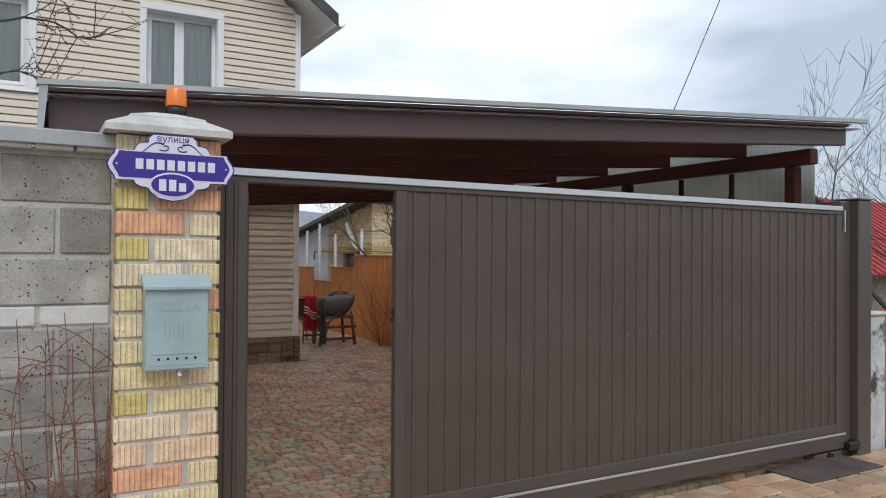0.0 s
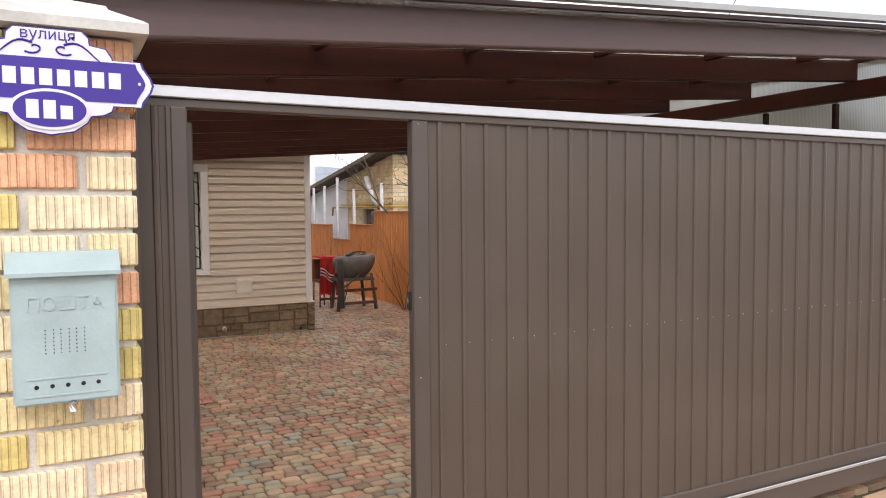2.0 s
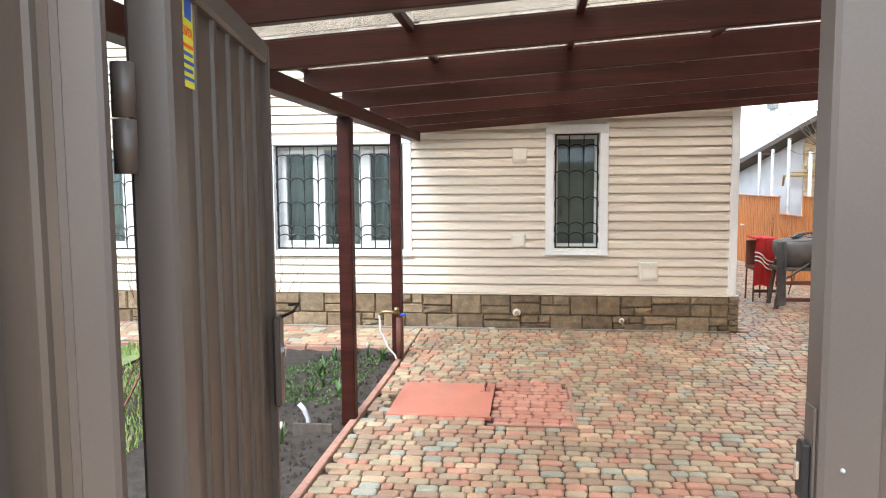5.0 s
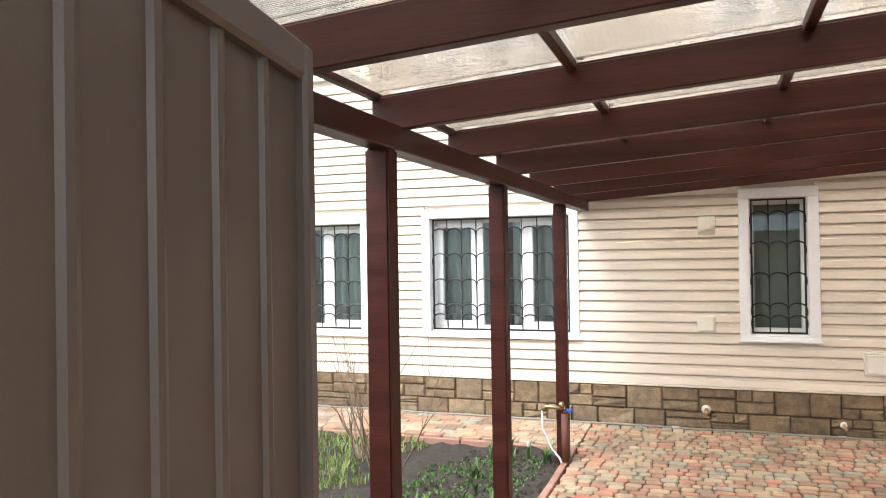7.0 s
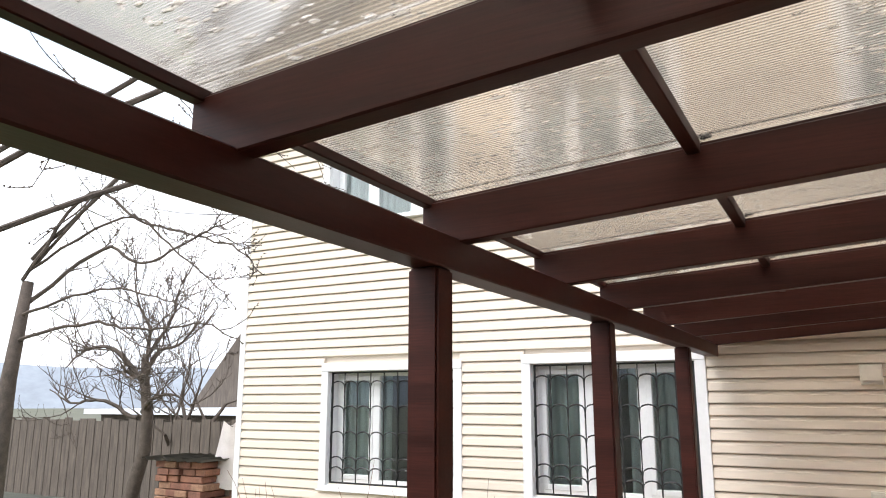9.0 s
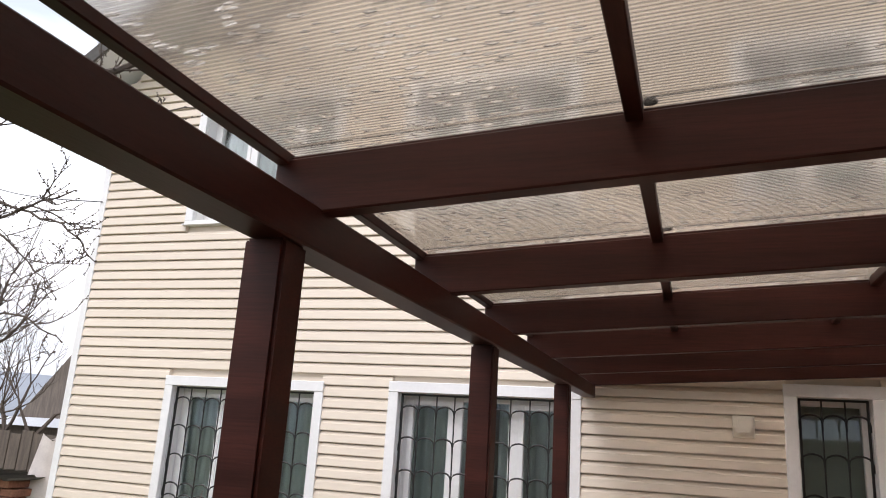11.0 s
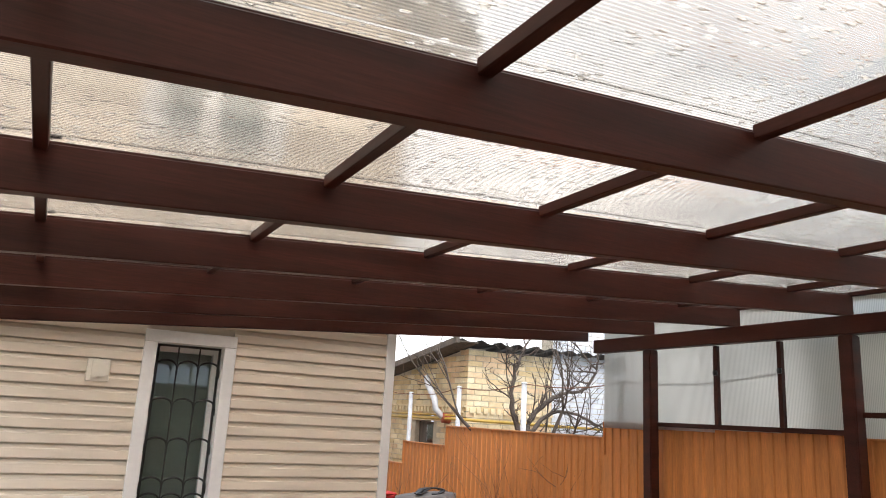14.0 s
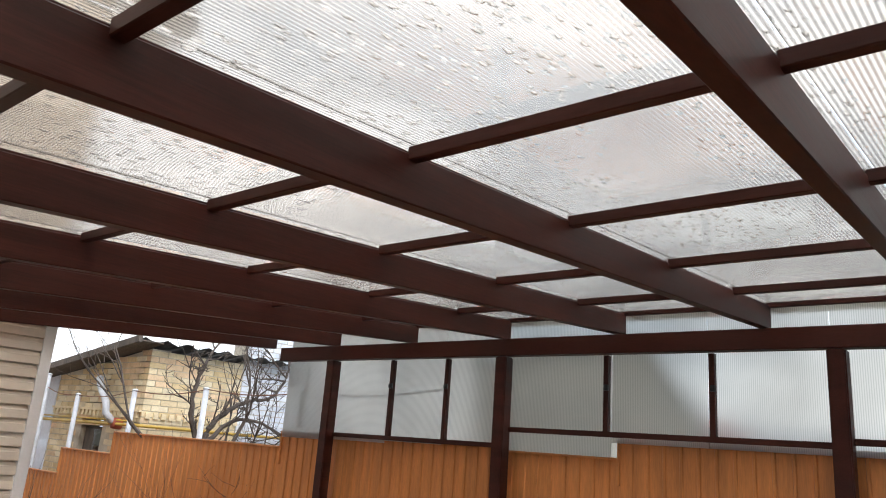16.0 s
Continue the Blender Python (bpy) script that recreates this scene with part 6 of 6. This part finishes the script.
for k, (pts, r) in enumerate((
        ([(-7.2, 11.5, 1.95), (-7.7, 11.4, 2.4), (-8.3, 11.4, 2.45), (-8.9, 11.5, 2.2)], 0.042),
        ([(-7.2, 11.5, 2.05), (-6.9, 11.4, 2.35), (-6.5, 11.4, 2.45), (-6.1, 11.4, 2.75)], 0.035),
        ([(-7.2, 11.5, 2.25), (-7.3, 11.6, 2.7), (-7.6, 11.6, 3.1), (-7.7, 11.6, 3.7)], 0.032),
        ([(-7.2, 11.5, 1.6), (-6.8, 11.3, 1.75), (-6.4, 11.3, 1.80), (-5.95, 11.2, 1.65)], 0.032),
        ([(-7.3, 11.5, 1.5), (-7.8, 11.3, 1.75), (-8.4, 11.3, 1.7), (-8.9, 11.3, 1.9)], 0.032),
        ([(-7.2, 11.5, 2.3), (-6.9, 11.6, 2.8), (-6.8, 11.6, 3.2), (-6.5, 11.6, 3.6)], 0.028),
        ([(-7.2, 11.5, 2.0), (-7.0, 11.0, 2.1), (-6.6, 10.8, 2.0), (-6.2, 10.7, 2.05)], 0.028))):
    budded_limb(apple, pts, r, 40 + k, 13, 0.95, 1.2, "crooked limb full of fine twigs")
# neighbour side
bare_tree("walnut_tree", "bare leaning tree in front of the brick outbuilding", (6.35, 13.4, -0.4), 4.0, 0.06, 4, 8, 0.95, 0.0, lean=(0.02, 0.0, 1))
bare_tree("garden_tree", "bare tree beside the next plot's shed", (7.7, 4.5, 0.0), 3.3, 0.045, 5, 31, 0.95, 0.2)
bare_tree("street_tree", "bare tangled tree behind the red fence", (9.6, 5.0, 0.0), 3.0, 0.05, 5, 77, 1.0, 0.0)
walnut = bpy.data.objects["walnut_tree"]
for k, (pts, r) in enumerate((
        ([(6.37, 13.4, 0.9), (6.45, 13.4, 1.6), (6.62, 13.4, 1.90), (7.0, 13.4, 2.12), (7.36, 13.4, 2.2), (7.58, 13.4, 2.5), (7.62, 13.4, 2.8)], 0.044),
        ([(6.45, 13.4, 1.55), (6.8, 13.4, 1.85), (7.2, 13.4, 1.88), (7.7, 13.4, 1.72), (8.0, 13.4, 1.75)], 0.032),
        ([(6.4, 13.4, 1.4), (6.2, 13.4, 2.0), (6.3, 13.4, 2.5), (6.5, 13.4, 2.9)], 0.04))):
    budded_limb(walnut, pts, r, 70 + k, 12, 0.6, 0.3, "leaning crooked limb")
bush("red_fence_shrub", "tangled leafless hedge behind the red fence", (7.2, 4.8, 0.1), 1.9, 14, 9, BARK_PALE, depth=3)
bush("currant_bush", "leafless currant bush on the lawn edge", (-1.05, 8.9, -0.08), 1.1, 9, 3, BARK_PALE)
bush("rose_bush", "leafless thorny rose bush near the house", (-1.75, 8.1, -0.06), 1.25, 8, 14, TWIG)
bush("young_shrub", "dry upright twigs of a garden shrub", (-1.6, 9.6, -0.06), 0.9, 7, 15, BARK_PALE)
bush("fence_vine", "thin bare vine against the wooden-look fence", (5.60, 12.5, 0.0), 1.5, 5, 19, TWIG, "vine")
bush("corner_vine", "dark bare vine stems at the foot of the fence", (5.58, 11.6, 0.0), 0.9, 6, 29, BARK, "vine")
bush("stand_sapling", "dark sapling behind the covered stand", (5.1, 14.2, 0.0), 1.25, 4, 61, BARK, "sapling")

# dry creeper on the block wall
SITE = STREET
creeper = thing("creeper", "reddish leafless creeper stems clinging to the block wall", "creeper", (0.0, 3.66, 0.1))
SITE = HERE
rnd = random.Random(12)


def creeper_stem(x, z0, z1, r, sway, seed, y=0.0):
    rr_ = random.Random(seed)
    pts, n = [], 40
    f1, f2, ph, dr = rr_.uniform(3, 6), rr_.uniform(9, 15), rr_.uniform(0, 6), rr_.uniform(-0.05, 0.05)
    for k in range(n + 1):
        t = k / n
        pts.append((x + dr * t + sway * (1.3 * math.sin(f1 * t + ph) + 0.45 * math.sin(f2 * t + 2 * ph)), y + 0.006 * math.sin(f2 * t + ph), z0 + (z1 - z0) * t))
    part("stem", tube(pts, [r * (1 - 0.55 * k / n) for k in range(n + 1)], 6), TWIG, creeper, smooth=True)
    for k in range(5):
        i = rr_.randrange(10, n)
        p_ = Vector(pts[i])
        s_, ln, rise, hook = rr_.choice((-1, 1)), rr_.uniform(0.05, 0.22), rr_.uniform(-0.02, 0.16), rr_.uniform(0.5, 3.0)
        tw = [p_ + Vector((s_ * ln * t, -0.012 * math.sin(3 * t), rise * t + 0.02 * math.sin(hook * t * 2))) for t in [j / 9 for j in range(10)]]
        part("twig", tube(tw, [0.0026 - 0.0018 * j / 9 for j in range(10)], 4), TWIG, creeper)


for k, (x, z1, r) in enumerate(((0.262, 1.28, 0.0075), (0.272, 1.20, 0.006), (0.255, 1.02, 0.006), (0.13, 1.24, 0.0055), (0.16, 1.10, 0.005), (0.02, 1.26, 0.0055), (-0.06, 1.2, 0.005), (0.20, 1.15, 0.004), (0.07, 0.95, 0.004), (-0.13, 1.15, 0.005), (0.10, 1.32, 0.005), (-0.02, 1.34, 0.0045), (-0.09, 1.0, 0.0045), (0.15, 1.36, 0.005), (0.265, 0.85, 0.007), (0.258, 1.32, 0.006))):
    creeper_stem(x, 0.0, z1 - 0.1, r * 0.85, 0.006 if x > 0.24 else 0.018, 100 + k)
for k in range(30):
    a = rnd.uniform(-0.18, 0.25)
    z_, ang, turn, ln = 0.34 + rnd.uniform(0, 0.27), rnd.uniform(-0.6, 3.6), rnd.uniform(-2.4, 2.4), rnd.uniform(0.012, 0.028)
    pts = [(a, 0.0, z_)]
    for j in range(13):
        ang += turn / 13
        pts.append((pts[-1][0] + ln * math.cos(ang), -0.012 - 0.03 * math.sin(j / 4), pts[-1][2] + ln * 0.8 * math.sin(ang)))
    part("tangle", tube(pts, [0.0042 - 0.00025 * j for j in range(14)], 5), TWIG, creeper, smooth=True)


stub = thing("pipe_stub", "short bent white plastic pipe stuck in the soil", "pipe", (-0.20, 8.02, bed_z(-0.20, 8.02)))
part("pipe", tube([(0, 0, -0.05), (-0.01, 0, 0.08), (-0.04, 0, 0.15), (-0.07, -0.01, 0.19)], 0.018, 10), WHITEPIPE, stub, smooth=True)
edge_board = thing("edging_board", "dark weathered board set on edge in the soil", "board", (-0.16, 7.98, bed_z(-0.16, 7.98)))
part("plank", box(-0.15, 0.14, -0.012, 0.012, -0.05, 0.055, 0.003), OLDWOOD, edge_board)

# grass, sprouts and clods
def blades(name, area, count, hmin, hmax, zf, material, label, seed, category="grass", width=0.006):
    rr_ = random.Random(seed)
    verts, faces = [], []
    for _ in range(count):
        x, y = rr_.uniform(*area[:2]), rr_.uniform(*area[2:])
        if noise.noise(Vector((x * 1.3, y * 1.3, seed))) < -0.18:
            continue
        a, h = rr_.uniform(0, 6.28), rr_.uniform(hmin, hmax)
        dx, dy = math.cos(a) * width, math.sin(a) * width
        bx, by = rr_.uniform(-0.5, 0.5) * h, rr_.uniform(-0.5, 0.5) * h
        z_ = zf(x, y)
        n = len(verts)
        verts += [(x - dx, y - dy, z_), (x + dx, y + dy, z_), (x + bx * 0.4 + dx * 0.7, y + by * 0.4 + dy * 0.7, z_ + h * 0.6), (x + bx * 0.4 - dx * 0.7, y + by * 0.4 - dy * 0.7, z_ + h * 0.6), (x + bx, y + by, z_ + h)]
        faces += [(n, n + 1, n + 2, n + 3), (n + 3, n + 2, n + 4)]
    ob = new(name, mesh_of(name, verts, faces, material))
    return tagged(ob, label, category, kind="stuff")


blades("lawn_grass", (-4.5, -1.25, 6.0, 10.45), 13000, 0.03, 0.09, lambda x, y: ground_z(y) - 0.03, GRASS, "short uneven spring grass of the lawn", 2)
blades("lawn_grass", (-9.4, -4.5, 6.0, 10.5), 5000, 0.03, 0.09, lambda x, y: ground_z(y) - 0.03, GRASS, "short uneven spring grass of the lawn", 3)
blades("bed_weeds", (-1.05, -0.10, 8.7, 10.2), 1100, 0.010, 0.034, bed_z, LEAF, "low green weeds in the soil bed", 5, "weeds", 0.013)
blades("fence_moss", (4.2, 5.75, 13.4, 17), 2500, 0.015, 0.04, lambda x, y: ground_z(y) - 0.02, GRASS, "thin moss and grass between the pavers", 9)
rnd = random.Random(21)
for k in range(16):
    x, y = rnd.uniform(-0.75, -0.05), rnd.uniform(7.7, 10.35)
    if k < 6:
        x, y = rnd.uniform(-0.7, 0.0), rnd.uniform(10.0, 10.35)
    sp = thing("bulb_sprout", "fresh green bulb sprout in the dark soil", "plant", (x, y, bed_z(x, y)), group="bulb sprouts")
    for j in range(7):
        a, h = rnd.uniform(0, 6.28), rnd.uniform(0.08, 0.17)
        bm = bmesh.new()
        w = 0.010
        ca, sa = math.cos(a), math.sin(a)
        rows_ = [(0, w), (0.3, w * 1.3), (0.65, w), (1, 0.001)]
        vs = []
        for t, ww in rows_:
            o = 0.5 * h * t * t
            vs.append((bm.verts.new((ca * o - sa * ww, sa * o + ca * ww, h * t)), bm.verts.new((ca * o + sa * ww, sa * o - ca * ww, h * t))))
        for p_, q_ in zip(vs, vs[1:]):
            bm.faces.new((p_[0], p_[1], q_[1], q_[0]))
        part("leaf", bm, LEAF, sp)
    if k % 4 == 0:
        part("flower", lathe([(0.004, 0.10), (0.014, 0.12), (0.012, 0.15), (0.003, 0.16)], 8), CLOTHWHITE, sp, "small white flower", True)
clod_v, clod_f = [], []
for _ in range(900):
    x, y, r = rnd.uniform(-0.85, 0.04), rnd.uniform(6.2, 10.4), rnd.uniform(0.008, 0.03)
    n, z_ = len(clod_v), bed_z(x, y)
    clod_v += [(x + r * rnd.uniform(0.6, 1.2), y, z_), (x, y + r * rnd.uniform(0.6, 1.2), z_), (x - r * rnd.uniform(0.6, 1.2), y, z_), (x, y - r * rnd.uniform(0.6, 1.2), z_), (x + rnd.uniform(-0.3, 0.3) * r, y, z_ + r * rnd.uniform(0.7, 1.3))]
    clod_f += [(n, n + 1, n + 4), (n + 1, n + 2, n + 4), (n + 2, n + 3, n + 4), (n + 3, n, n + 4)]
tagged(new("soil_clods", mesh_of("soil_clods", clod_v, clod_f, SOIL)), "dark clods of dug garden soil", "soil", kind="stuff")

# the garden's far end
gf = thing("garden_fence", "weathered grey board fence at the end of the garden", "fence", (-11, 14.0, -0.1))
for k in range(40):
    x = -6.0 + 0.23 * k
    part("board", box(x, x + 0.21, -0.012, 0.012, 0.05, 1.50 + 0.03 * math.sin(k * 2.3), 0.003), OLDWOOD, gf)
part("rail", box(-6.0, 3.2, 0.012, 0.06, 1.1, 1.17), OLDWOOD, gf)
pile = thing("brick_pile", "stack of old bricks under a corrugated sheet", "brick pile", (-6.3, 11.6, -0.1))
for j in range(13):
    for k in range(4):
        part("brick", box(-0.40 + 0.205 * k + 0.05 * (j % 2) + 0.02 * math.sin(7 * j + 3 * k), -0.20 + 0.205 * k + 0.05 * (j % 2) + 0.02 * math.sin(7 * j + 3 * k), -0.25 + 0.03 * math.sin(5 * j + k), 0.25, 0.085 * j, 0.085 * j + 0.076, 0.006), OLDBRICK, pile)
bm = bmesh.new()
prev = None
for k in range(41):
    x = -0.50 + 1.05 * k / 40
    cur = [bm.verts.new((x, y_, 1.13 + 0.024 * math.sin(k * 0.95))) for y_ in (-0.4, 0.4)]
    if prev:
        bm.faces.new((prev[0], cur[0], cur[1], prev[1]))
    prev = cur
bmesh.ops.solidify(bm, geom=bm.faces[:], thickness=0.012)
part("cover_sheet", bm, GREYPLASTER, pile, "corrugated cover sheet", True)
rag = thing("white_sheet", "pale cloth draped over a post by the house corner", "cloth", (-5.85, 11.75, 0.3))
bm = bmesh.new()
gr = []
for j in range(9):
    t = j / 8
    gr.append([bm.verts.new((0.24 * (0.55 + 0.45 * t) * math.cos(a) * (1 + 0.25 * math.sin(3 * a + 2 * t)), 0.16 * (0.4 + 0.6 * t) * math.sin(a), 1.15 - 0.75 * t + 0.04 * math.sin(a * 2))) for a in [2 * math.pi * k / 14 for k in range(14)]])
for a, b in zip(gr, gr[1:]):
    for k in range(14):
        bm.faces.new((a[k], a[(k + 1) % 14], b[(k + 1) % 14], b[k]))
part("drape", bm, CLOTHWHITE, rag, smooth=True)
part("stake", tube([(0, 0, -0.4), (0, 0, 1.12)], 0.03, 8), OLDWOOD, rag)
fh = thing("far_cottage", "distant cottage with a brown roof beyond the garden", "cottage", (-12.64, 19.4, -0.5))
part("wall", box(-1.56, 1.56, 0, 5, 0, 2.00), OLDWOOD, fh)
part("roof", prism([(-1.96, 1.90), (1.96, 1.90), (0, 4.14)], -0.4, 5.4), OLDWOOD, fh, "brown sheet roof")
fr_ = thing("far_shed", "low shed with a pale metal roof beyond the fence", "shed", (-13, 17.5, -0.3))
part("wall", box(-3, 3, 0, 3, 0, 1.75), OLDWOOD, fr_)
part("roof", prism([(-3.3, 1.72), (3.3, 1.72), (3.3, 1.92), (-3.3, 1.85)], -0.3, 3.3), WHITEWASH, fr_, "pale sheet roof")

# overhead cables
for nm, a, b, sag in (("overhead_cable", (21.6, 22.0, 5.0), (27.3, 22.0, 15.5), 0.1), ("service_cable", (-14.0, 16.0, 6.6), (-5.4, 11.4, 4.05), 0.15)):
    cb = thing(nm, "thin black cable hanging across the sky", "cable", a)
    A, B = Vector(a), Vector(b)
    pts = [(B - A) * t - Vector((0, 0, sag * math.sin(math.pi * t))) for t in [k / 12 for k in range(13)]]
    part("wire", tube(pts, 0.022 if nm == "overhead_cable" else 0.008, 5), BLACK, cb)

# hazy hills
bm = bmesh.new()
prev = None
for k in range(121):
    a = 2 * math.pi * k / 120
    r = 420
    h = 25 + 9 * noise.noise(Vector((math.cos(a) * 3, math.sin(a) * 3, 0.3))) + 3 * noise.noise(Vector((math.cos(a) * 17, math.sin(a) * 17, 1)))
    cur = (bm.verts.new((r * math.cos(a), r * math.sin(a), -12)), bm.verts.new(((r + 60) * math.cos(a), (r + 60) * math.sin(a), h)))
    if prev:
        bm.faces.new((prev[0], cur[0], cur[1], prev[1]))
    prev = cur
tagged(part("backdrop", bm, HILLS, smooth=True), "low hazy wooded hills on the horizon", "hills", kind="structure")


# ---------- pieces: bricks, blocks, pavers ----------
def brick_me(w, d, h, bev=0.004):
    bm = box(-w / 2, w / 2, -d / 2, d / 2, -h / 2, h / 2)
    bmesh.ops.bevel(bm, geom=[e for e in bm.edges], offset=bev, segments=1, affect="EDGES")
    me = bpy.data.meshes.new("brick")
    bm.to_mesh(me)
    bm.free()
    me.materials.append(BRICK)
    return me


rnd = random.Random(7)
W, D = PX1 - PX0, PY1 - PY0
FULL, HALF = brick_me(0.252, 0.118, 0.086), brick_me(0.118, 0.118, 0.086)
FULL_D = brick_me(0.118, 0.252, 0.086)
nrow = 0
zc = CZ - 0.048
while zc > 0.1:
    flip = nrow % 2
    lay = []
    for face in (0, 1):
        y = PY0 + 0.059 if face == 0 else PY1 - 0.059
        f = flip if face == 0 else 1 - flip
        if f:
            lay += [(FULL, PX0 + 0.126, y), (HALF, PX1 - 0.059, y)]
        else:
            lay += [(HALF, PX0 + 0.059, y), (FULL, PX1 - 0.126, y)]
    for me, x, y in lay:
        ob = new("brick", me)
        ob.parent = pillar
        ob.location = Vector((x + rnd.uniform(-0.003, 0.003), y + rnd.uniform(-0.003, 0.003), zc + rnd.uniform(-0.002, 0.002))) - PC
        ob.rotation_euler = (0, 0, rnd.uniform(-0.008, 0.008))
    zc -= 0.1005
    nrow += 1


def block_me(w, d, h, material):
    bm = box(-w / 2, w / 2, -d / 2, d / 2, -h / 2, h / 2)
    bmesh.ops.bevel(bm, geom=[e for e in bm.edges], offset=0.006, segments=1, affect="EDGES")
    me = bpy.data.meshes.new("block")
    bm.to_mesh(me)
    bm.free()
    me.materials.append(material)
    return me


B_FULL, B_HALF = block_me(0.380, 0.16, 0.180, CONCRETE), block_me(0.180, 0.16, 0.180, CONCRETE)
L_FULL, T_FULL = block_me(0.245, 0.16, 0.076, LIMEBRICK), block_me(0.135, 0.2, 0.032, LIMEBRICK)
rows_ = [(1.872, 0, 0.184), (1.675, 1, 0.184), (1.478, 0, 0.184), (1.345, 2, 0.076), (1.208, 1, 0.184), (1.012, 0, 0.184), (0.815, 1, 0.184), (0.618, 0, 0.184), (0.42, 1, 0.184), (0.222, 0, 0.184)]
for zc, sh_, h in rows_:
    if sh_ == 2:
        x = PX0 - 0.01 - 0.1225
        while x > -5.9:
            ob = new("silicate_brick", L_FULL)
            ob.parent = wall
            ob.location = Vector((x, WY + 0.082 + rnd.uniform(-0.003, 0.003), zc)) - WO
            x -= 0.258
        continue
    x = PX0 - 0.006
    if sh_ == 1:
        ob = new("block", B_HALF)
        ob.parent = wall
        ob.location = Vector((x - 0.0925, WY + 0.082, zc)) - WO
        x -= 0.197
    while x > -5.8:
        ob = new("block", B_FULL)
        ob.parent = wall
        ob.location = Vector((x - 0.1925, WY + 0.082 + rnd.uniform(-0.004, 0.004), zc)) - WO
        x -= 0.397
x = PX0 - 0.07
while x > -5.9:
    ob = new("coping_tile", T_FULL)
    ob.parent = wall
    ob.location = Vector((x, WY + 0.06, 2.009 - 0.012)) - WO
    ob.rotation_euler = (rnd.uniform(-0.02, 0.02), rnd.uniform(-0.015, 0.015), 0)
    x -= 0.142


# pavers: a chamfered stone; the nearest ones singly, the rest joined
def stone_vf(w, d, x, y, z, tilt=(0, 0), tight=False):
    g, c, t = (0.002, 0.004, 0.033) if tight else (0.0045, 0.009, 0.034)
    v = []
    for ins, zz_ in ((0, 0), (0, t - 0.006), (c, t)):
        k = (0.020 if tight else 0.014) - ins * 0.3
        for sx, sy, kx, ky in ((-1, -1, 1, 0), (1, -1, 1, 0), (1, -1, 0, 1), (1, 1, 0, 1), (1, 1, 1, 0), (-1, 1, 1, 0), (-1, 1, 0, 1), (-1, -1, 0, 1)):
            px, py = sx * (w / 2 - g - ins - kx * k), sy * (d / 2 - g - ins - ky * k)
            v.append((x + px, y + py, z + zz_ + tilt[0] * px + tilt[1] * py))
    f = [tuple(range(16, 24))]
    for k in range(2):
        for i in range(8):
            j = (i + 1) % 8
            f.append((k * 8 + i, k * 8 + j, k * 8 + 8 + j, k * 8 + 8 + i))
    return v, f


PD = 0.090
paver_me = {}


def lay_pavers(x0, x1, y0, y1, zf, parent, material, mat_single, widths, name, single=None, seed=1, depth=PD, skip=None, tight=False):
    rr_ = random.Random(seed)
    verts, faces, count = [], [], 0
    y = y0
    while y < y1 - 0.05:
        x = x0 - rr_.uniform(0, 0.1)
        while x < x1:
            w = rr_.choice(widths)
            xa, xb = max(x, x0), min(x + w, x1)
            xm, ym = (xa + xb) / 2, y + depth / 2
            if xb - xa > 0.05 and not (skip and skip(xm, ym)):
                slope = (zf(ym + 0.1) - zf(ym - 0.1)) / 0.2
                z_ = zf(ym) - 0.030 + rr_.uniform(-0.003, 0.003)
                tx, ty = rr_.uniform(-0.012, 0.012), slope + rr_.uniform(-0.015, 0.015)
                if single and count < 300 and single(xm, ym) and xb - xa == w:
                    if w not in paver_me:
                        v, f = stone_vf(w, depth, 0, 0, 0, (0, 0), tight)
                        paver_me[w] = mesh_of("paver", v, f, mat_single)
                    ob = new("paver", paver_me[w])
                    ob.parent = parent
                    ob.location = (xm, ym, z_)
                    ob.rotation_euler = (math.atan(ty), -tx, rr_.uniform(-0.02, 0.02))
                    count += 1
                else:
                    v, f = stone_vf(xb - xa, depth, xm, ym, z_, (tx, ty), tight)
                    n = len(verts)
                    verts += v
                    faces += [tuple(i + n for i in q) for q in f]
            x += w
        y += depth
    ob = new(name, mesh_of(name, verts, faces, material))
    ob.parent = parent
    tagged(ob, kind="stuff")


in_hatch = lambda x, y: 0.29 < x < 1.09 and 8.33 < y < 9.23
in_patch = lambda x, y: 1.08 < x < 1.69 and 8.15 < y < 9.42
WID = (0.075, 0.105, 0.13, 0.13, 0.15)
lay_pavers(0.125, 5.79, 3.92, 20.0, ground_z, yard, PAVER_J, PAVER, WID, "far_pavers", lambda x, y: 0.2 < x < 2.6 and 6.2 < y < 8.2, 1, skip=lambda x, y: in_hatch(x, y) or in_patch(x, y) or (y > 11.36 and x < 3.74))
lay_pavers(1.085, 1.69, 8.16, 9.42, ground_z, yard, PAVER_R, PAVER_R, (0.12, 0.12), "red_patch_pavers", None, 2, 0.09, tight=True)
lay_pavers(-5.55, 0.12, 10.57, 11.37, ground_z, path, PAVER_J, PAVER_J, (0.2, 0.2, 0.16), "path_pavers", None, 3, 0.10, tight=True)
lay_pavers(-4.1, 8.5, 0.25, 3.9, lambda y: -0.023, road, PAVER_S, PAVER_S, (0.21, 0.27, 0.18), "street_pavers", None, 4, 0.18)
part("patch_frame", box(1.075, 1.70, 8.13, 8.155, ground_z(8.1) - 0.03, ground_z(8.1) + 0.014), KERB, yard)
part("patch_frame", box(1.692, 1.716, 8.13, 9.45, ground_z(8.8) - 0.03, ground_z(8.8) + 0.014), KERB, yard)
